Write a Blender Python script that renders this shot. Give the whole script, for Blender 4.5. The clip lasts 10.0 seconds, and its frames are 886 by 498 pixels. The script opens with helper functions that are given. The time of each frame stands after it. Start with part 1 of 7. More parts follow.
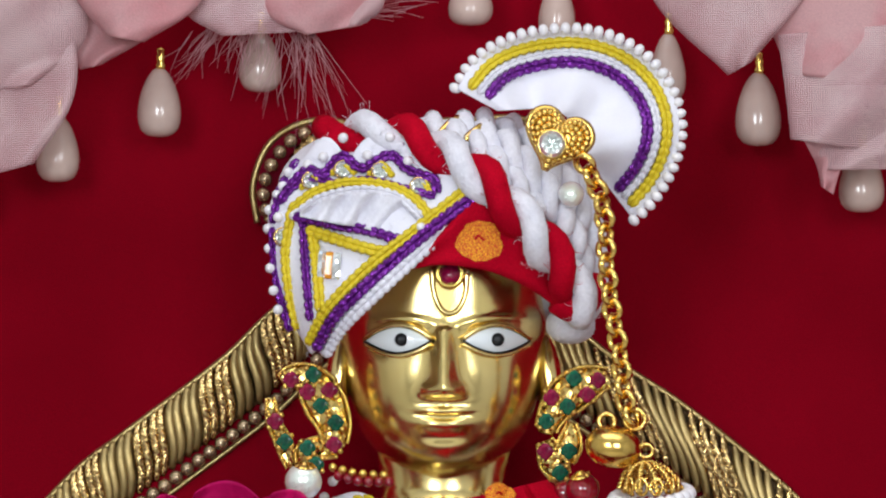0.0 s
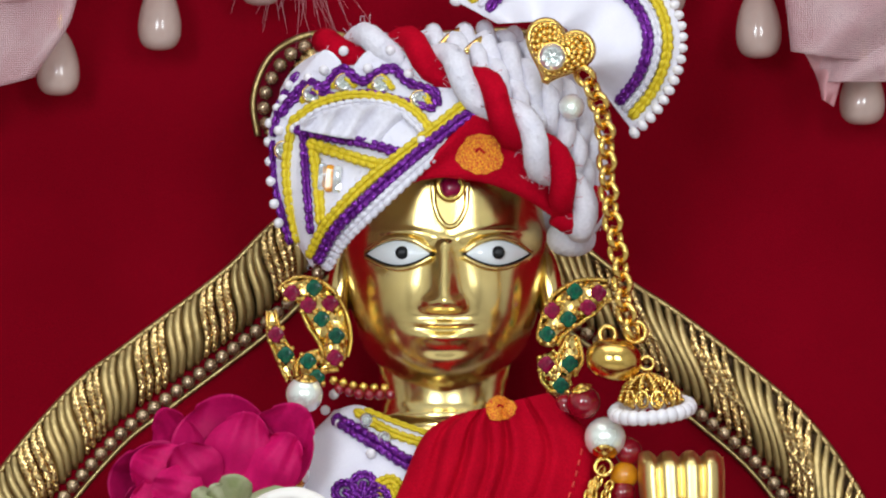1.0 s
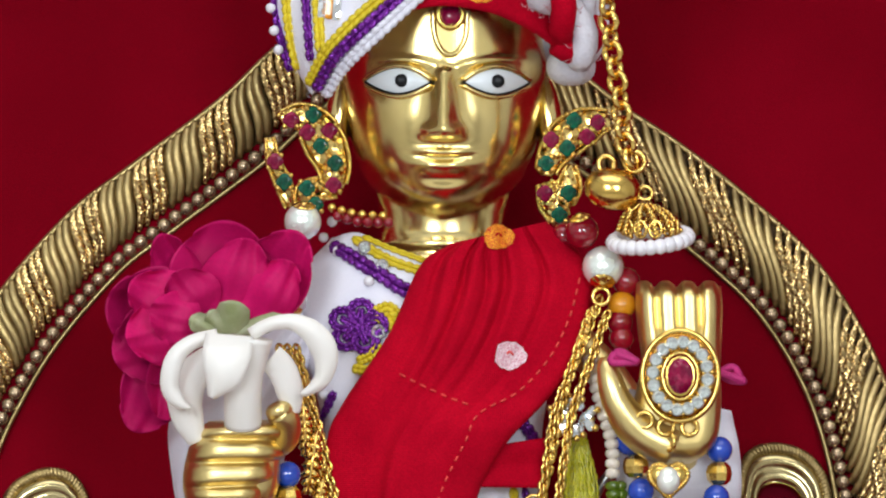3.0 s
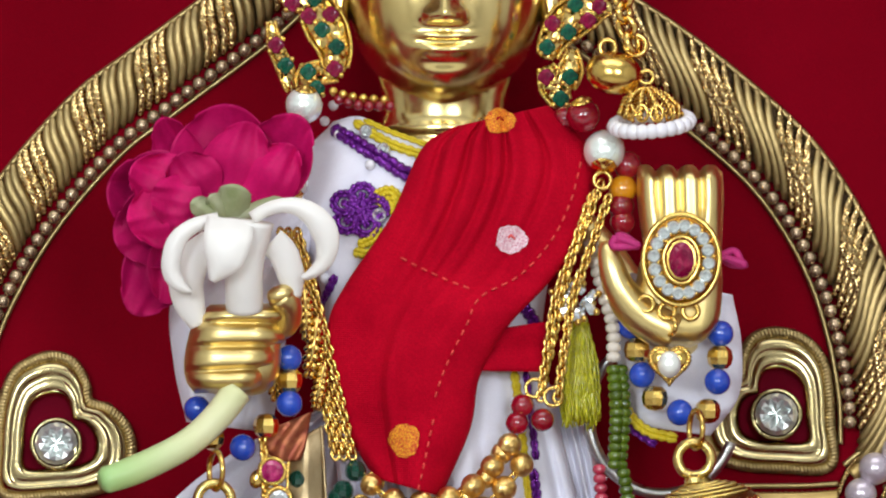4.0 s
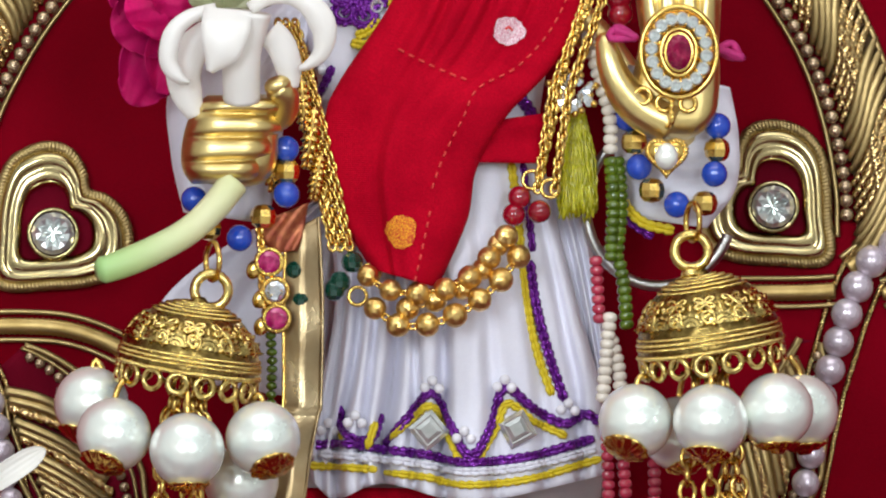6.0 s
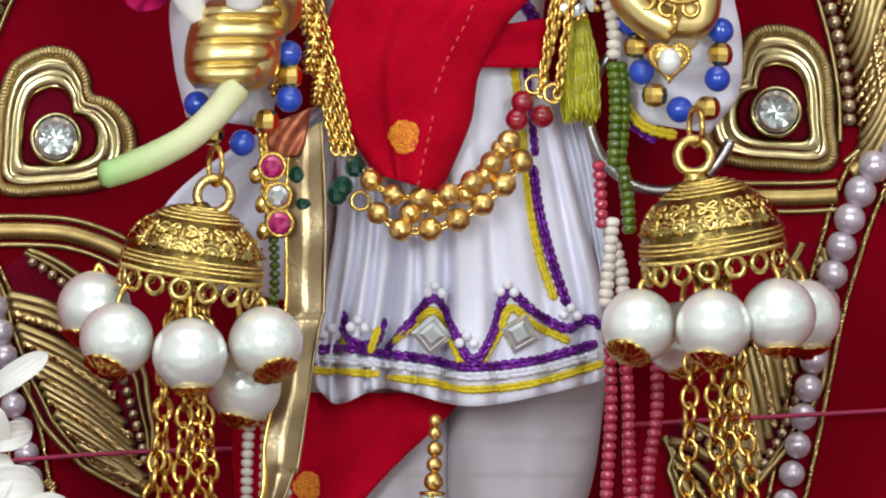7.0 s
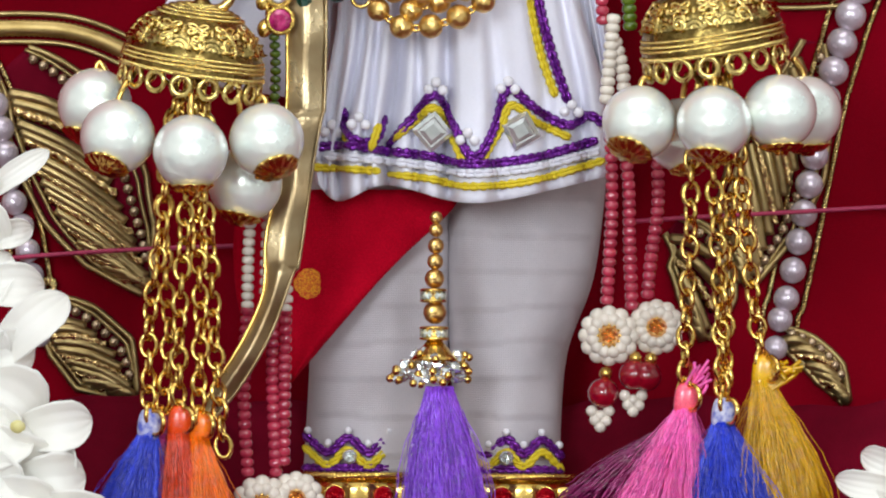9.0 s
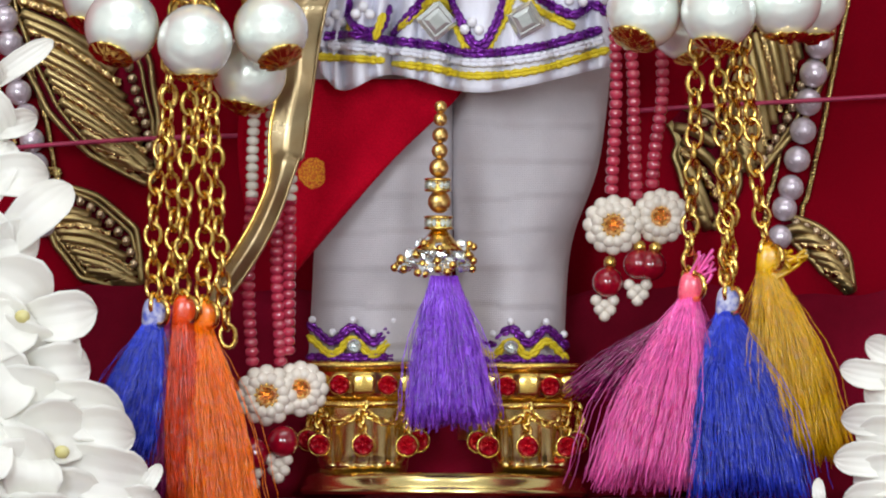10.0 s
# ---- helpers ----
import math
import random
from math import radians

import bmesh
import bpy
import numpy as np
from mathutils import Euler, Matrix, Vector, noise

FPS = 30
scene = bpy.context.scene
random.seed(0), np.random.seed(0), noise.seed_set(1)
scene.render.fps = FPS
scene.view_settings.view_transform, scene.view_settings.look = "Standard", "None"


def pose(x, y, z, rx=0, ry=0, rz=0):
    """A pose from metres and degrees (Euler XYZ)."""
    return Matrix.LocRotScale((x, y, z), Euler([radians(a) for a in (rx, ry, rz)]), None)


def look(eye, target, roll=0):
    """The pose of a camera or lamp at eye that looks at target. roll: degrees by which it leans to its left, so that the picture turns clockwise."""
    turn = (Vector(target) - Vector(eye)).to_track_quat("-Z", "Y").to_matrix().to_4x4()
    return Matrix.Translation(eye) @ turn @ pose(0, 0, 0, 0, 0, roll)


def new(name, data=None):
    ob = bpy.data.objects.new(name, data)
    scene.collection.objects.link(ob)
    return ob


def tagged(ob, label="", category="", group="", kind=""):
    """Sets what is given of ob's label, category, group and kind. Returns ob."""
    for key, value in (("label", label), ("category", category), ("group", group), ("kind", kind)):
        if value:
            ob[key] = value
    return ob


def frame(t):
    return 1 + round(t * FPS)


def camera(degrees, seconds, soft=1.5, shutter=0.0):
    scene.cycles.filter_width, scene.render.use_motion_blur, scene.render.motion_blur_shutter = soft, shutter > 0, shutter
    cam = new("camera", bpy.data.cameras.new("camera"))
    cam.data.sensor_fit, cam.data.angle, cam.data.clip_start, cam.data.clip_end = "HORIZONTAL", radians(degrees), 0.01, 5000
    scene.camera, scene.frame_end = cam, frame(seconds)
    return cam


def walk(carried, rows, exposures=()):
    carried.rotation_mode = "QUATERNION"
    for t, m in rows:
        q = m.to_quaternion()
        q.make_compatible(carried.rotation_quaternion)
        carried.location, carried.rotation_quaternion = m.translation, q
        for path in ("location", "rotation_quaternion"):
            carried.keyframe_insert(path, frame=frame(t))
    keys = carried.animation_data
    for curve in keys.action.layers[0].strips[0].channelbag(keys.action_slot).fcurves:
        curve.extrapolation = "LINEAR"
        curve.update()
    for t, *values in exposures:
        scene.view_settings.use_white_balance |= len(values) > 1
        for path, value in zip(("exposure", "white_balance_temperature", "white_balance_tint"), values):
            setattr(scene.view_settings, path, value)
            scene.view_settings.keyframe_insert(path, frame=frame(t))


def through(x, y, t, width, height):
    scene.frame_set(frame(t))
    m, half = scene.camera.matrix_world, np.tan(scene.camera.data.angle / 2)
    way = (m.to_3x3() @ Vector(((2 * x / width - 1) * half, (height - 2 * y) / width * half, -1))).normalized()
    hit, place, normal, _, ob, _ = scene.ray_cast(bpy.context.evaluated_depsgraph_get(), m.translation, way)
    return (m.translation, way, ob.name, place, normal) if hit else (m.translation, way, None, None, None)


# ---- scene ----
# ---- camera: a long lens on a stand in front of the shrine, tilting down ----
cam = camera(5.0, 10.0, soft=2.1)
EYE = (0.0, -1.7957, 0.1320)
# seconds, tilt up, turn to the left, roll (degrees)
PATH = [
    (0.0, 2.792, -0.0, 0.0),
    (0.5, 2.5699, -0.0074, -0.082),
    (1.0, 2.3007, 0.004, -0.083),
    (1.5, 2.0239, 0.0196, 0.115),
    (2.0, 1.7686, 0.0129, 0.312),
    (2.2, 1.6704, 0.0074, 0.36),
    (3.3, 1.1681, -0.006, 0.38),
    (3.5, 1.0346, -0.0003, 0.375),
    (4.0, 0.6739, -0.003, 0.418),
    (4.5, 0.345, -0.0026, 0.412),
    (5.0, 0.0545, -0.0126, 0.505),
    (5.5, -0.2298, -0.0311, 0.576),
    (5.7, -0.3396, -0.035, 0.6),
    (6.8, -0.9366, -0.0225, 0.63),
    (7.0, -1.0418, -0.0195, 0.633),
    (7.5, -1.3105, -0.0175, 0.619),
    (8.0, -1.5789, -0.0155, 0.554),
    (8.5, -1.8661, -0.0185, 0.548),
    (9.0, -2.1888, -0.0267, 0.571),
    (9.5, -2.5156, -0.0213, 0.453),
    (10.0, -2.8136, -0.0077, 0.522),
]
walk(cam, [(t, pose(*EYE, 90 + tilt, 0, 0) @ pose(0, 0, 0, 0, turn, 0) @ pose(0, 0, 0, 0, 0, roll)) for t, tilt, turn, roll in PATH],
     exposures=((0.0, -0.08), (3.0, 0.0), (6.0, 0.04), (10.0, 0.15)))

# ---- world and lights: an added plain room with tall windows behind the camera ----
world = bpy.data.worlds.new("sky")
world.use_nodes = True
scene.world = world
wn = world.node_tree
sky = wn.nodes.new("ShaderNodeTexSky")
sky.sky_type, sky.sun_disc, sky.sun_elevation, sky.sun_rotation = "NISHITA", False, radians(40), radians(200)
wn.links.new(sky.outputs[0], wn.nodes["Background"].inputs[0])
wn.nodes["Background"].inputs[1].default_value = 0.1


def area_lamp(name, eye, target, width, height, watts, colour):
    lamp = bpy.data.lights.new(name, "AREA")
    lamp.shape, lamp.size, lamp.size_y, lamp.energy, lamp.color = "RECTANGLE", width, height, watts, colour
    ob = new(name, lamp)
    ob.matrix_world = look(eye, target)
    return tagged(ob, kind="structure")


area_lamp("window_light", (-0.75, -2.88, 0.65), (-0.3, 0, 0.2), 0.62, 0.8, 33, (0.83, 0.92, 1.0))
area_lamp("window_light", (0.75, -2.88, 0.65), (0.3, 0, 0.2), 0.62, 0.8, 24, (0.88, 0.94, 1.0))
# soft overhead fill, added for brightness; no fixture belongs to it
area_lamp("overhead_fill_light", (0.0, -0.9, 1.7), (0, -0.85, 0.0), 1.6, 0.9, 12, (0.92, 0.95, 1.0))

# ---- building helpers: the shrine is drawn in tenths of a millimetre, u to the right, v down, d out from the backcloth ----
DIST, MID_U, FOOT_V, EYE_V = 17957.0, 784.0, 2636.0, 1316.0
rnd = random.Random(7)
WHERE = {}


def P(u, v, d=0.0):
    """Drawing units to metres; what stands out from the cloth is drawn as seen from the front."""
    k = (DIST - d) / DIST
    return Vector(((u - MID_U) * k * 1e-4, -d * 1e-4, EYE[2] - (v - EYE_V) * k * 1e-4))


def PA(a):
    a = np.asarray(a, float)
    k = (DIST - a[:, 2]) / DIST
    return np.c_[(a[:, 0] - MID_U) * k * 1e-4, -a[:, 2] * 1e-4, EYE[2] - (a[:, 1] - EYE_V) * k * 1e-4]


class Geo:
    """Vertices and faces in drawing units, with a material slot per face."""

    def __init__(self):
        self.v, self.f, self.m, self.n = [], [], [], 0

    def add(self, vf, slot=0):
        if isinstance(vf, Geo):
            vf = np.concatenate(vf.v), vf.f
        v, f = vf
        self.v.append(np.asarray(v, float))
        self.f += [tuple(i + self.n for i in q) for q in f]
        self.m += [slot] * len(f)
        self.n += len(v)
        return self


def build_mesh(name, geo, mats, origin, smooth=True, raw=False):
    v = np.concatenate(geo.v)
    w = v * 1e-4 if raw else PA(v) - np.array(origin)
    me = bpy.data.meshes.new(name)
    me.from_pydata(w.tolist(), [], geo.f if raw else [q[::-1] for q in geo.f])
    me.polygons.foreach_set("use_smooth", [smooth] * len(geo.f))
    me.polygons.foreach_set("material_index", geo.m)
    for m in (mats if isinstance(mats, (list, tuple)) else [mats]):
        me.materials.append(m)
    me.update()
    return me


def thing(name, at, label, category, group="", kind=""):
    ob = new(name)
    ob.empty_display_size = 0.005
    ob.location = P(*at)
    WHERE[ob] = P(*at)
    return tagged(ob, label, category, group, kind)


def part(name, geo, mats, parent, label="", smooth=True):
    here = WHERE[parent]
    ob = new(name, build_mesh(name, geo, mats, here, smooth))
    ob.parent = parent
    WHERE[ob] = here
    return tagged(ob, label)


def solo(name, geo, mats, label, category, group="", kind="", smooth=True):
    v = np.concatenate(geo.v)
    here = Vector(PA(v).mean(0))
    ob = new(name, build_mesh(name, geo, mats, here, smooth))
    ob.location = here
    WHERE[ob] = here
    return tagged(ob, label, category, group, kind)


def piece(name, mesh, at, parent, turn=None, size=1.0):
    """A repeated piece on shared mesh data, at a place of the drawing, under its thing."""
    ob = new(name, mesh)
    ob.parent = parent
    s = size if isinstance(size, (tuple, list)) else (size,) * 3
    ob.matrix_basis = Matrix.LocRotScale(P(*at) - WHERE[parent], turn, s)
    WHERE[ob] = P(*at)
    return ob


def curve(pts, step=10.0, closed=False):
    """A smooth line through points, evenly sampled."""
    p = np.asarray(pts, float)
    n = len(p)
    if closed:
        q = np.concatenate([p[-1:], p, p[:2]])
        spans = n
    else:
        q = np.concatenate([2 * p[:1] - p[1:2], p, 2 * p[-1:] - p[-2:-1]])
        spans = n - 1
    out = []
    for i in range(spans):
        a, b, c, e = q[i:i + 4]
        for t in np.linspace(0, 1, 24, endpoint=False):
            out.append(0.5 * (2 * b + (c - a) * t + (2 * a - 5 * b + 4 * c - e) * t * t + (3 * b - a - 3 * c + e) * t ** 3))
    out.append(p[0] if closed else p[-1])
    out = np.array(out)
    s = np.r_[0, np.cumsum(np.linalg.norm(np.diff(out, axis=0), axis=1))]
    k = max(2, int(round(s[-1] / step)) + 1)
    w = np.linspace(0, s[-1], k)
    return np.c_[tuple(np.interp(w, s, out[:, j]) for j in range(out.shape[1]))]


def lift(pts, d):
    """Adds a depth to a flat line."""
    p = np.asarray(pts, float)[:, :2]
    return np.c_[p, np.broadcast_to(d, len(p))]


def tangents(p, closed=False):
    t = np.gradient(p, axis=0)
    if closed:
        t[0] = t[-1] = p[1] - p[-2]
    return t / np.maximum(1e-9, np.linalg.norm(t, axis=1))[:, None]


def tube(p, r, n=8, closed=False, flat=1.0, up=(0, 0, 1)):
    """A round or flattened rod along a line; flat scales it along its second axis."""
    p = np.asarray(p, float)
    if closed:
        p = p[:-1]
    k = len(p)
    r = np.broadcast_to(np.asarray(r, float), k)
    t = np.roll(p, -1, 0) - np.roll(p, 1, 0) if closed else np.gradient(p, axis=0)
    t = t / np.maximum(1e-9, np.linalg.norm(t, axis=1))[:, None]
    up = np.asarray(up, float)
    side = np.cross(t, up)
    bad = np.linalg.norm(side, axis=1) < 0.05
    side[bad] = np.cross(t[bad], [1.0, 0.13, 0])
    side /= np.linalg.norm(side, axis=1)[:, None]
    for i in range(1, k):
        if side[i] @ side[i - 1] < 0 and bad[i]:
            side[i] = -side[i]
    other = np.cross(side, t)
    a = np.linspace(0, 2 * np.pi, n, endpoint=False)
    ring = np.cos(a)[None, :, None] * side[:, None, :] + flat * np.sin(a)[None, :, None] * other[:, None, :]
    v = (p[:, None, :] + r[:, None, None] * ring).reshape(-1, 3)
    f = []
    for i in range(k if closed else k - 1):
        j = (i + 1) % k
        f += [(i * n + q, i * n + (q + 1) % n, j * n + (q + 1) % n, j * n + q) for q in range(n)]
    if not closed:
        f += [tuple(range(n))[::-1], tuple((k - 1) * n + q for q in range(n))]
    return v, f


def blob(c, size, p=2.0, nu=14, nv=9, turn=0.0):
    """An ellipsoid, or with a higher power a rounded block; turn in degrees in the drawing's plane."""
    a = np.linspace(-np.pi, np.pi, nu, endpoint=False)
    b = np.linspace(-np.pi / 2, np.pi / 2, nv)
    sg = lambda x: np.sign(x) * np.abs(x) ** (2.0 / p)
    A, B = np.meshgrid(a, b)
    x, y, z = sg(np.cos(B)) * sg(np.cos(A)) * size[0], sg(np.cos(B)) * sg(np.sin(A)) * size[2], sg(np.sin(B)) * size[1]
    q = np.c_[x.ravel(), z.ravel(), y.ravel()]
    ca, sa = math.cos(radians(turn)), math.sin(radians(turn))
    q = np.c_[q[:, 0] * ca - q[:, 1] * sa, q[:, 0] * sa + q[:, 1] * ca, q[:, 2]] + np.asarray(c, float)
    f = [(i * nu + j, (i + 1) * nu + j, (i + 1) * nu + (j + 1) % nu, i * nu + (j + 1) % nu) for i in range(nv - 1) for j in range(nu)]
    return q, f


def lathe(c, profile, n=24, flat=1.0):
    """Turned round an upright axis at c (u, v, d): profile of (radius, v offset)."""
    a = np.linspace(0, 2 * np.pi, n, endpoint=False)
    pr = np.asarray(profile, float)
    v = np.array([(c[0] + r * math.cos(x), c[1] + h, c[2] + flat * r * math.sin(x)) for r, h in pr for x in a])
    f = [(i * n + j, (i + 1) * n + j, (i + 1) * n + (j + 1) % n, i * n + (j + 1) % n) for i in range(len(pr) - 1) for j in range(n)]
    f.append(tuple(range(n)))
    f.append(tuple((len(pr) - 1) * n + j for j in range(n))[::-1])
    return v, f


def sheet(fn, nu, nv, thick=6.0):
    """Cloth with thickness: fn(s, t) gives u, v, d for arrays 0..1."""
    S, T = np.meshgrid(np.linspace(0, 1, nu), np.linspace(0, 1, nv))
    front = np.stack(np.broadcast_arrays(*fn(S, T)), -1).reshape(-1, 3).astype(float)
    back = front - [0, 0, thick]
    k = nu * nv
    f = []
    for i in range(nv - 1):
        for j in range(nu - 1):
            a, b, c, e = i * nu + j, i * nu + j + 1, (i + 1) * nu + j + 1, (i + 1) * nu + j
            f += [(a, b, c, e), (e + k, c + k, b + k, a + k)]
    rim = list(range(nu)) + [i * nu + nu - 1 for i in range(1, nv)] + [(nv - 1) * nu + j for j in range(nu - 2, -1, -1)] + [i * nu for i in range(nv - 2, 0, -1)]
    for a, b in zip(rim, rim[1:] + rim[:1]):
        f.append((b, a, a + k, b + k))
    return np.r_[front, back], f


def between(left, right, bulge=0.0, folds=None, drop=None):
    """A cloth spanned from one line of (u, v, d) to another."""
    L, R = curve(left, 5), curve(right, 5)
    def fn(s, t):
        g = lambda C, j: np.interp(t, np.linspace(0, 1, len(C)), C[:, j])
        u, v, d = (g(L, j) * (1 - s) + g(R, j) * s for j in range(3))
        d = d + bulge * np.sqrt(np.clip(1 - (2 * s - 1) ** 2, 0, 1))
        if folds:
            d = d + folds(s, t)
        if drop:
            v = v + drop(s, t)
        return u, v, d
    return fn


def stitches(path, width, pitch=16.0, n=6):
    """Chain stitch: pairs of plump loops that meet in points along the line."""
    g = Geo()
    p = curve(path, pitch)
    t = tangents(p)
    for i in range(len(p)):
        side = np.array([t[i][1], -t[i][0], 0])
        for s in (-1, 1):
            a = p[i] - t[i] * pitch * 0.8 + side * s * width * 0.06
            b = p[i] + t[i] * pitch * 0.05 + side * s * width * 0.23 + [0, 0, width * 0.08]
            c = p[i] + t[i] * pitch * 0.7 + side * s * width * 0.12
            q = curve([a, b, c], pitch * 0.35)
            w = width * 0.25
            g.add(tube(q, w * np.interp(np.linspace(0, 1, len(q)), [0, 0.5, 1], [0.5, 1.1, 0.6]), n))
    return g


def chain(path, link, wire, pitch=None, twist=90.0, n=6, round_by=0.68):
    """Oval links, each turned against the last, joined in one chain."""
    g = Geo()
    pitch = pitch or link * 1.25
    p = curve(path, pitch)
    t = tangents(p)
    for i in range(len(p)):
        a = radians(twist * i + 35)
        side = np.cross(t[i], [0, 0, 1.0])
        side /= max(1e-6, np.linalg.norm(side))
        other = np.cross(side, t[i])
        w = side * math.cos(a) + other * math.sin(a)
        x = np.linspace(0, 2 * np.pi, 13)
        ring = p[i] + np.cos(x)[:, None] * t[i] * link + np.sin(x)[:, None] * w * link * round_by
        g.add(tube(ring, wire, n, closed=True, up=np.cross(t[i], w)))
    return g


def rope(path, radius, lay, strands=2, n=6):
    """Twisted strands round a line."""
    g = Geo()
    p = curve(path, max(2.0, lay / 10))
    t = tangents(p)
    side = np.cross(t, [0, 0, 1.0])
    side /= np.maximum(1e-6, np.linalg.norm(side, axis=1))[:, None]
    other = np.cross(side, t)
    s = np.r_[0, np.cumsum(np.linalg.norm(np.diff(p, axis=0), axis=1))]
    for k in range(strands):
        a = (2 * np.pi * (s / lay + k / strands))[:, None]
        g.add(tube(p + radius * 0.5 * (np.cos(a) * side + np.sin(a) * other), radius * 0.56, n))
    return g


def ball_mesh(name, radius, material, squash=1.0, nu=14, nv=9, p=2.0, smooth=True):
    g = Geo().add(blob((0, 0, 0), (radius, radius * squash, radius), p, nu, nv))
    g.v = [np.c_[g.v[0][:, 0], g.v[0][:, 2], g.v[0][:, 1]]]
    return build_mesh(name, g, material, None, smooth, raw=True)


def gem_mesh(name, radius, material, sides=8, depth=0.55):
    """A cut stone facing the viewer: table, crown and pavilion, with flat facets."""
    g = Geo()
    v = []
    for r, y in ((0.55, -depth), (0.85, -depth * 0.72), (1.0, -depth * 0.35), (0.8, 0.1)):
        off = np.pi / sides if r == 0.85 else 0
        v += [(radius * r * math.cos(a + off), radius * y, radius * r * math.sin(a + off)) for a in np.linspace(0, 2 * np.pi, sides, endpoint=False)]
    f = [tuple(range(sides))]
    for i in range(3):
        for j in range(sides):
            a, b, c, e = i * sides + j, i * sides + (j + 1) % sides, (i + 1) * sides + (j + 1) % sides, (i + 1) * sides + j
            f += [(a, e, b), (b, e, c)]
    g.add((v, f))
    return build_mesh(name, g, material, None, False, raw=True)


def star_gem(name, radius, material, sides=8):
    """A round brilliant with a sunken star of facets seen through its table."""
    n = sides * 2
    v = [(0, 0.10 * radius, 0)]
    for r, even, odd in ((0.30, -0.12, 0.10), (0.52, -0.30, -0.10), (0.78, -0.36, -0.50), (1.0, -0.10, -0.16)):
        v += [(radius * r * math.cos(2 * math.pi * j / n), radius * (odd if j % 2 else even), radius * r * math.sin(2 * math.pi * j / n)) for j in range(n)]
    f = [(0, 1 + (j + 1) % n, 1 + j) for j in range(n)]
    for i in range(3):
        for j in range(n):
            a, b, c, e = 1 + i * n + j, 1 + i * n + (j + 1) % n, 1 + (i + 1) * n + (j + 1) % n, 1 + (i + 1) * n + j
            f += [(a, b, c), (a, c, e)] if (i + j) % 2 else [(a, b, e), (b, c, e)]
    return build_mesh(name, Geo().add((v, f)), material, None, False, raw=True)


def beads(name, mesh, path, pitch, parent, sizes=None, turned=False):
    p = curve(path, pitch)
    t = tangents(p)
    for i, q in enumerate(p):
        w = Vector((t[i][0], -t[i][2], -t[i][1]))
        piece(name, mesh, q, parent, w.to_track_quat("Z", "Y") if turned else None, sizes[i % len(sizes)] if sizes else 1.0)


def tassel(name_parent, top, bottom, r0, r1, strands, material, thick=1.6, seed=1, name="fringe", belly=1.1):
    """Many fine silk threads from a tie down to a loose cut end."""
    g = Geo()
    q = random.Random(seed)
    top, bottom = np.array(top, float), np.array(bottom, float)
    for i in range(strands):
        a, m = q.uniform(0, 2 * np.pi), math.sqrt(q.random())
        out = np.array([math.cos(a), 0.12 * math.sin(a * 3), math.sin(a) * 0.7]) * m
        end = bottom + out * r1 * q.uniform(0.85, 1.12) + [0, q.gauss(0, 9), 0]
        p0 = top + out * r0
        mid = p0 * 0.5 + end * 0.5 + out * (r1 - r0) * 0.22 * belly + [q.gauss(0, 3), 0, q.gauss(0, 2)]
        line = curve([p0, mid, end], np.linalg.norm(end - p0) / 16)
        ph = q.uniform(0, 6)
        line[:, 0] += 1.5 * np.sin(np.arange(len(line)) * 2.1 + ph)
        line[:, 2] += 2.2 * np.sin(np.arange(len(line)) * 1.7 + ph * 2)
        g.add(tube(line, thick * q.uniform(0.7, 1.2), 3))
    return part(name, g, material, name_parent)


def ringed(c, r, wire, n=6, flat=1.0, turn=0.0, tilt=(1, 1)):
    a = np.linspace(0, 2 * np.pi, 21)
    ca, sa = math.cos(radians(turn)), math.sin(radians(turn))
    x, y = np.cos(a) * r, np.sin(a) * r * flat
    p = np.c_[c[0] + (x * ca - y * sa) * tilt[0], c[1] + (x * sa + y * ca) * tilt[1], np.full(21, float(c[2]))]
    p[:, 2] += np.cos(a) * r * math.sqrt(max(0, 1 - tilt[0] ** 2))
    return tube(p, wire, n, closed=True)


def smooth_line(x, xs, ys):
    """A smooth curve through a few stations."""
    c = curve(list(zip(xs, ys)), (max(xs) - min(xs)) / 400)
    o = np.argsort(c[:, 0])
    return np.interp(x, c[o, 0], c[o, 1])


class Skin:
    """Finds the depth of a cloth's front, to lay stitches and stones on it."""

    def __init__(self, vf):
        self.p = vf[0][:len(vf[0]) // 2]

    def at(self, u, v, over=0.0):
        e = (self.p[:, 0] - u) ** 2 + (self.p[:, 1] - v) ** 2
        i = np.argsort(e)[:6]
        w = 1 / (e[i] + 4)
        return float((self.p[i, 2] * w).sum() / w.sum()) + over

    def lay(self, pts, over=3.0, step=12.0):
        c = curve([p[:2] for p in pts], step)
        d = np.array([self.at(u, v) for u, v in c])
        q = np.pad(d, 1, mode="edge")
        d = np.maximum(d, 0.5 * (np.maximum(q[:-2], q[2:]) + d))
        return np.c_[c, d + over]


def heart_line(cu, cv, size, turn, d, n=60, grow=1.0):
    a = np.linspace(0, 2 * np.pi, n)
    x = 16 * np.sin(a) ** 3 * size / 16
    y = -(13 * np.cos(a) - 5 * np.cos(2 * a) - 2 * np.cos(3 * a) - np.cos(4 * a) + 2) * size / 16
    ca, sa = math.cos(radians(turn)), math.sin(radians(turn))
    return np.c_[cu + grow * (x * ca - y * sa), cv + grow * (x * sa + y * ca), np.full(n, float(d))]


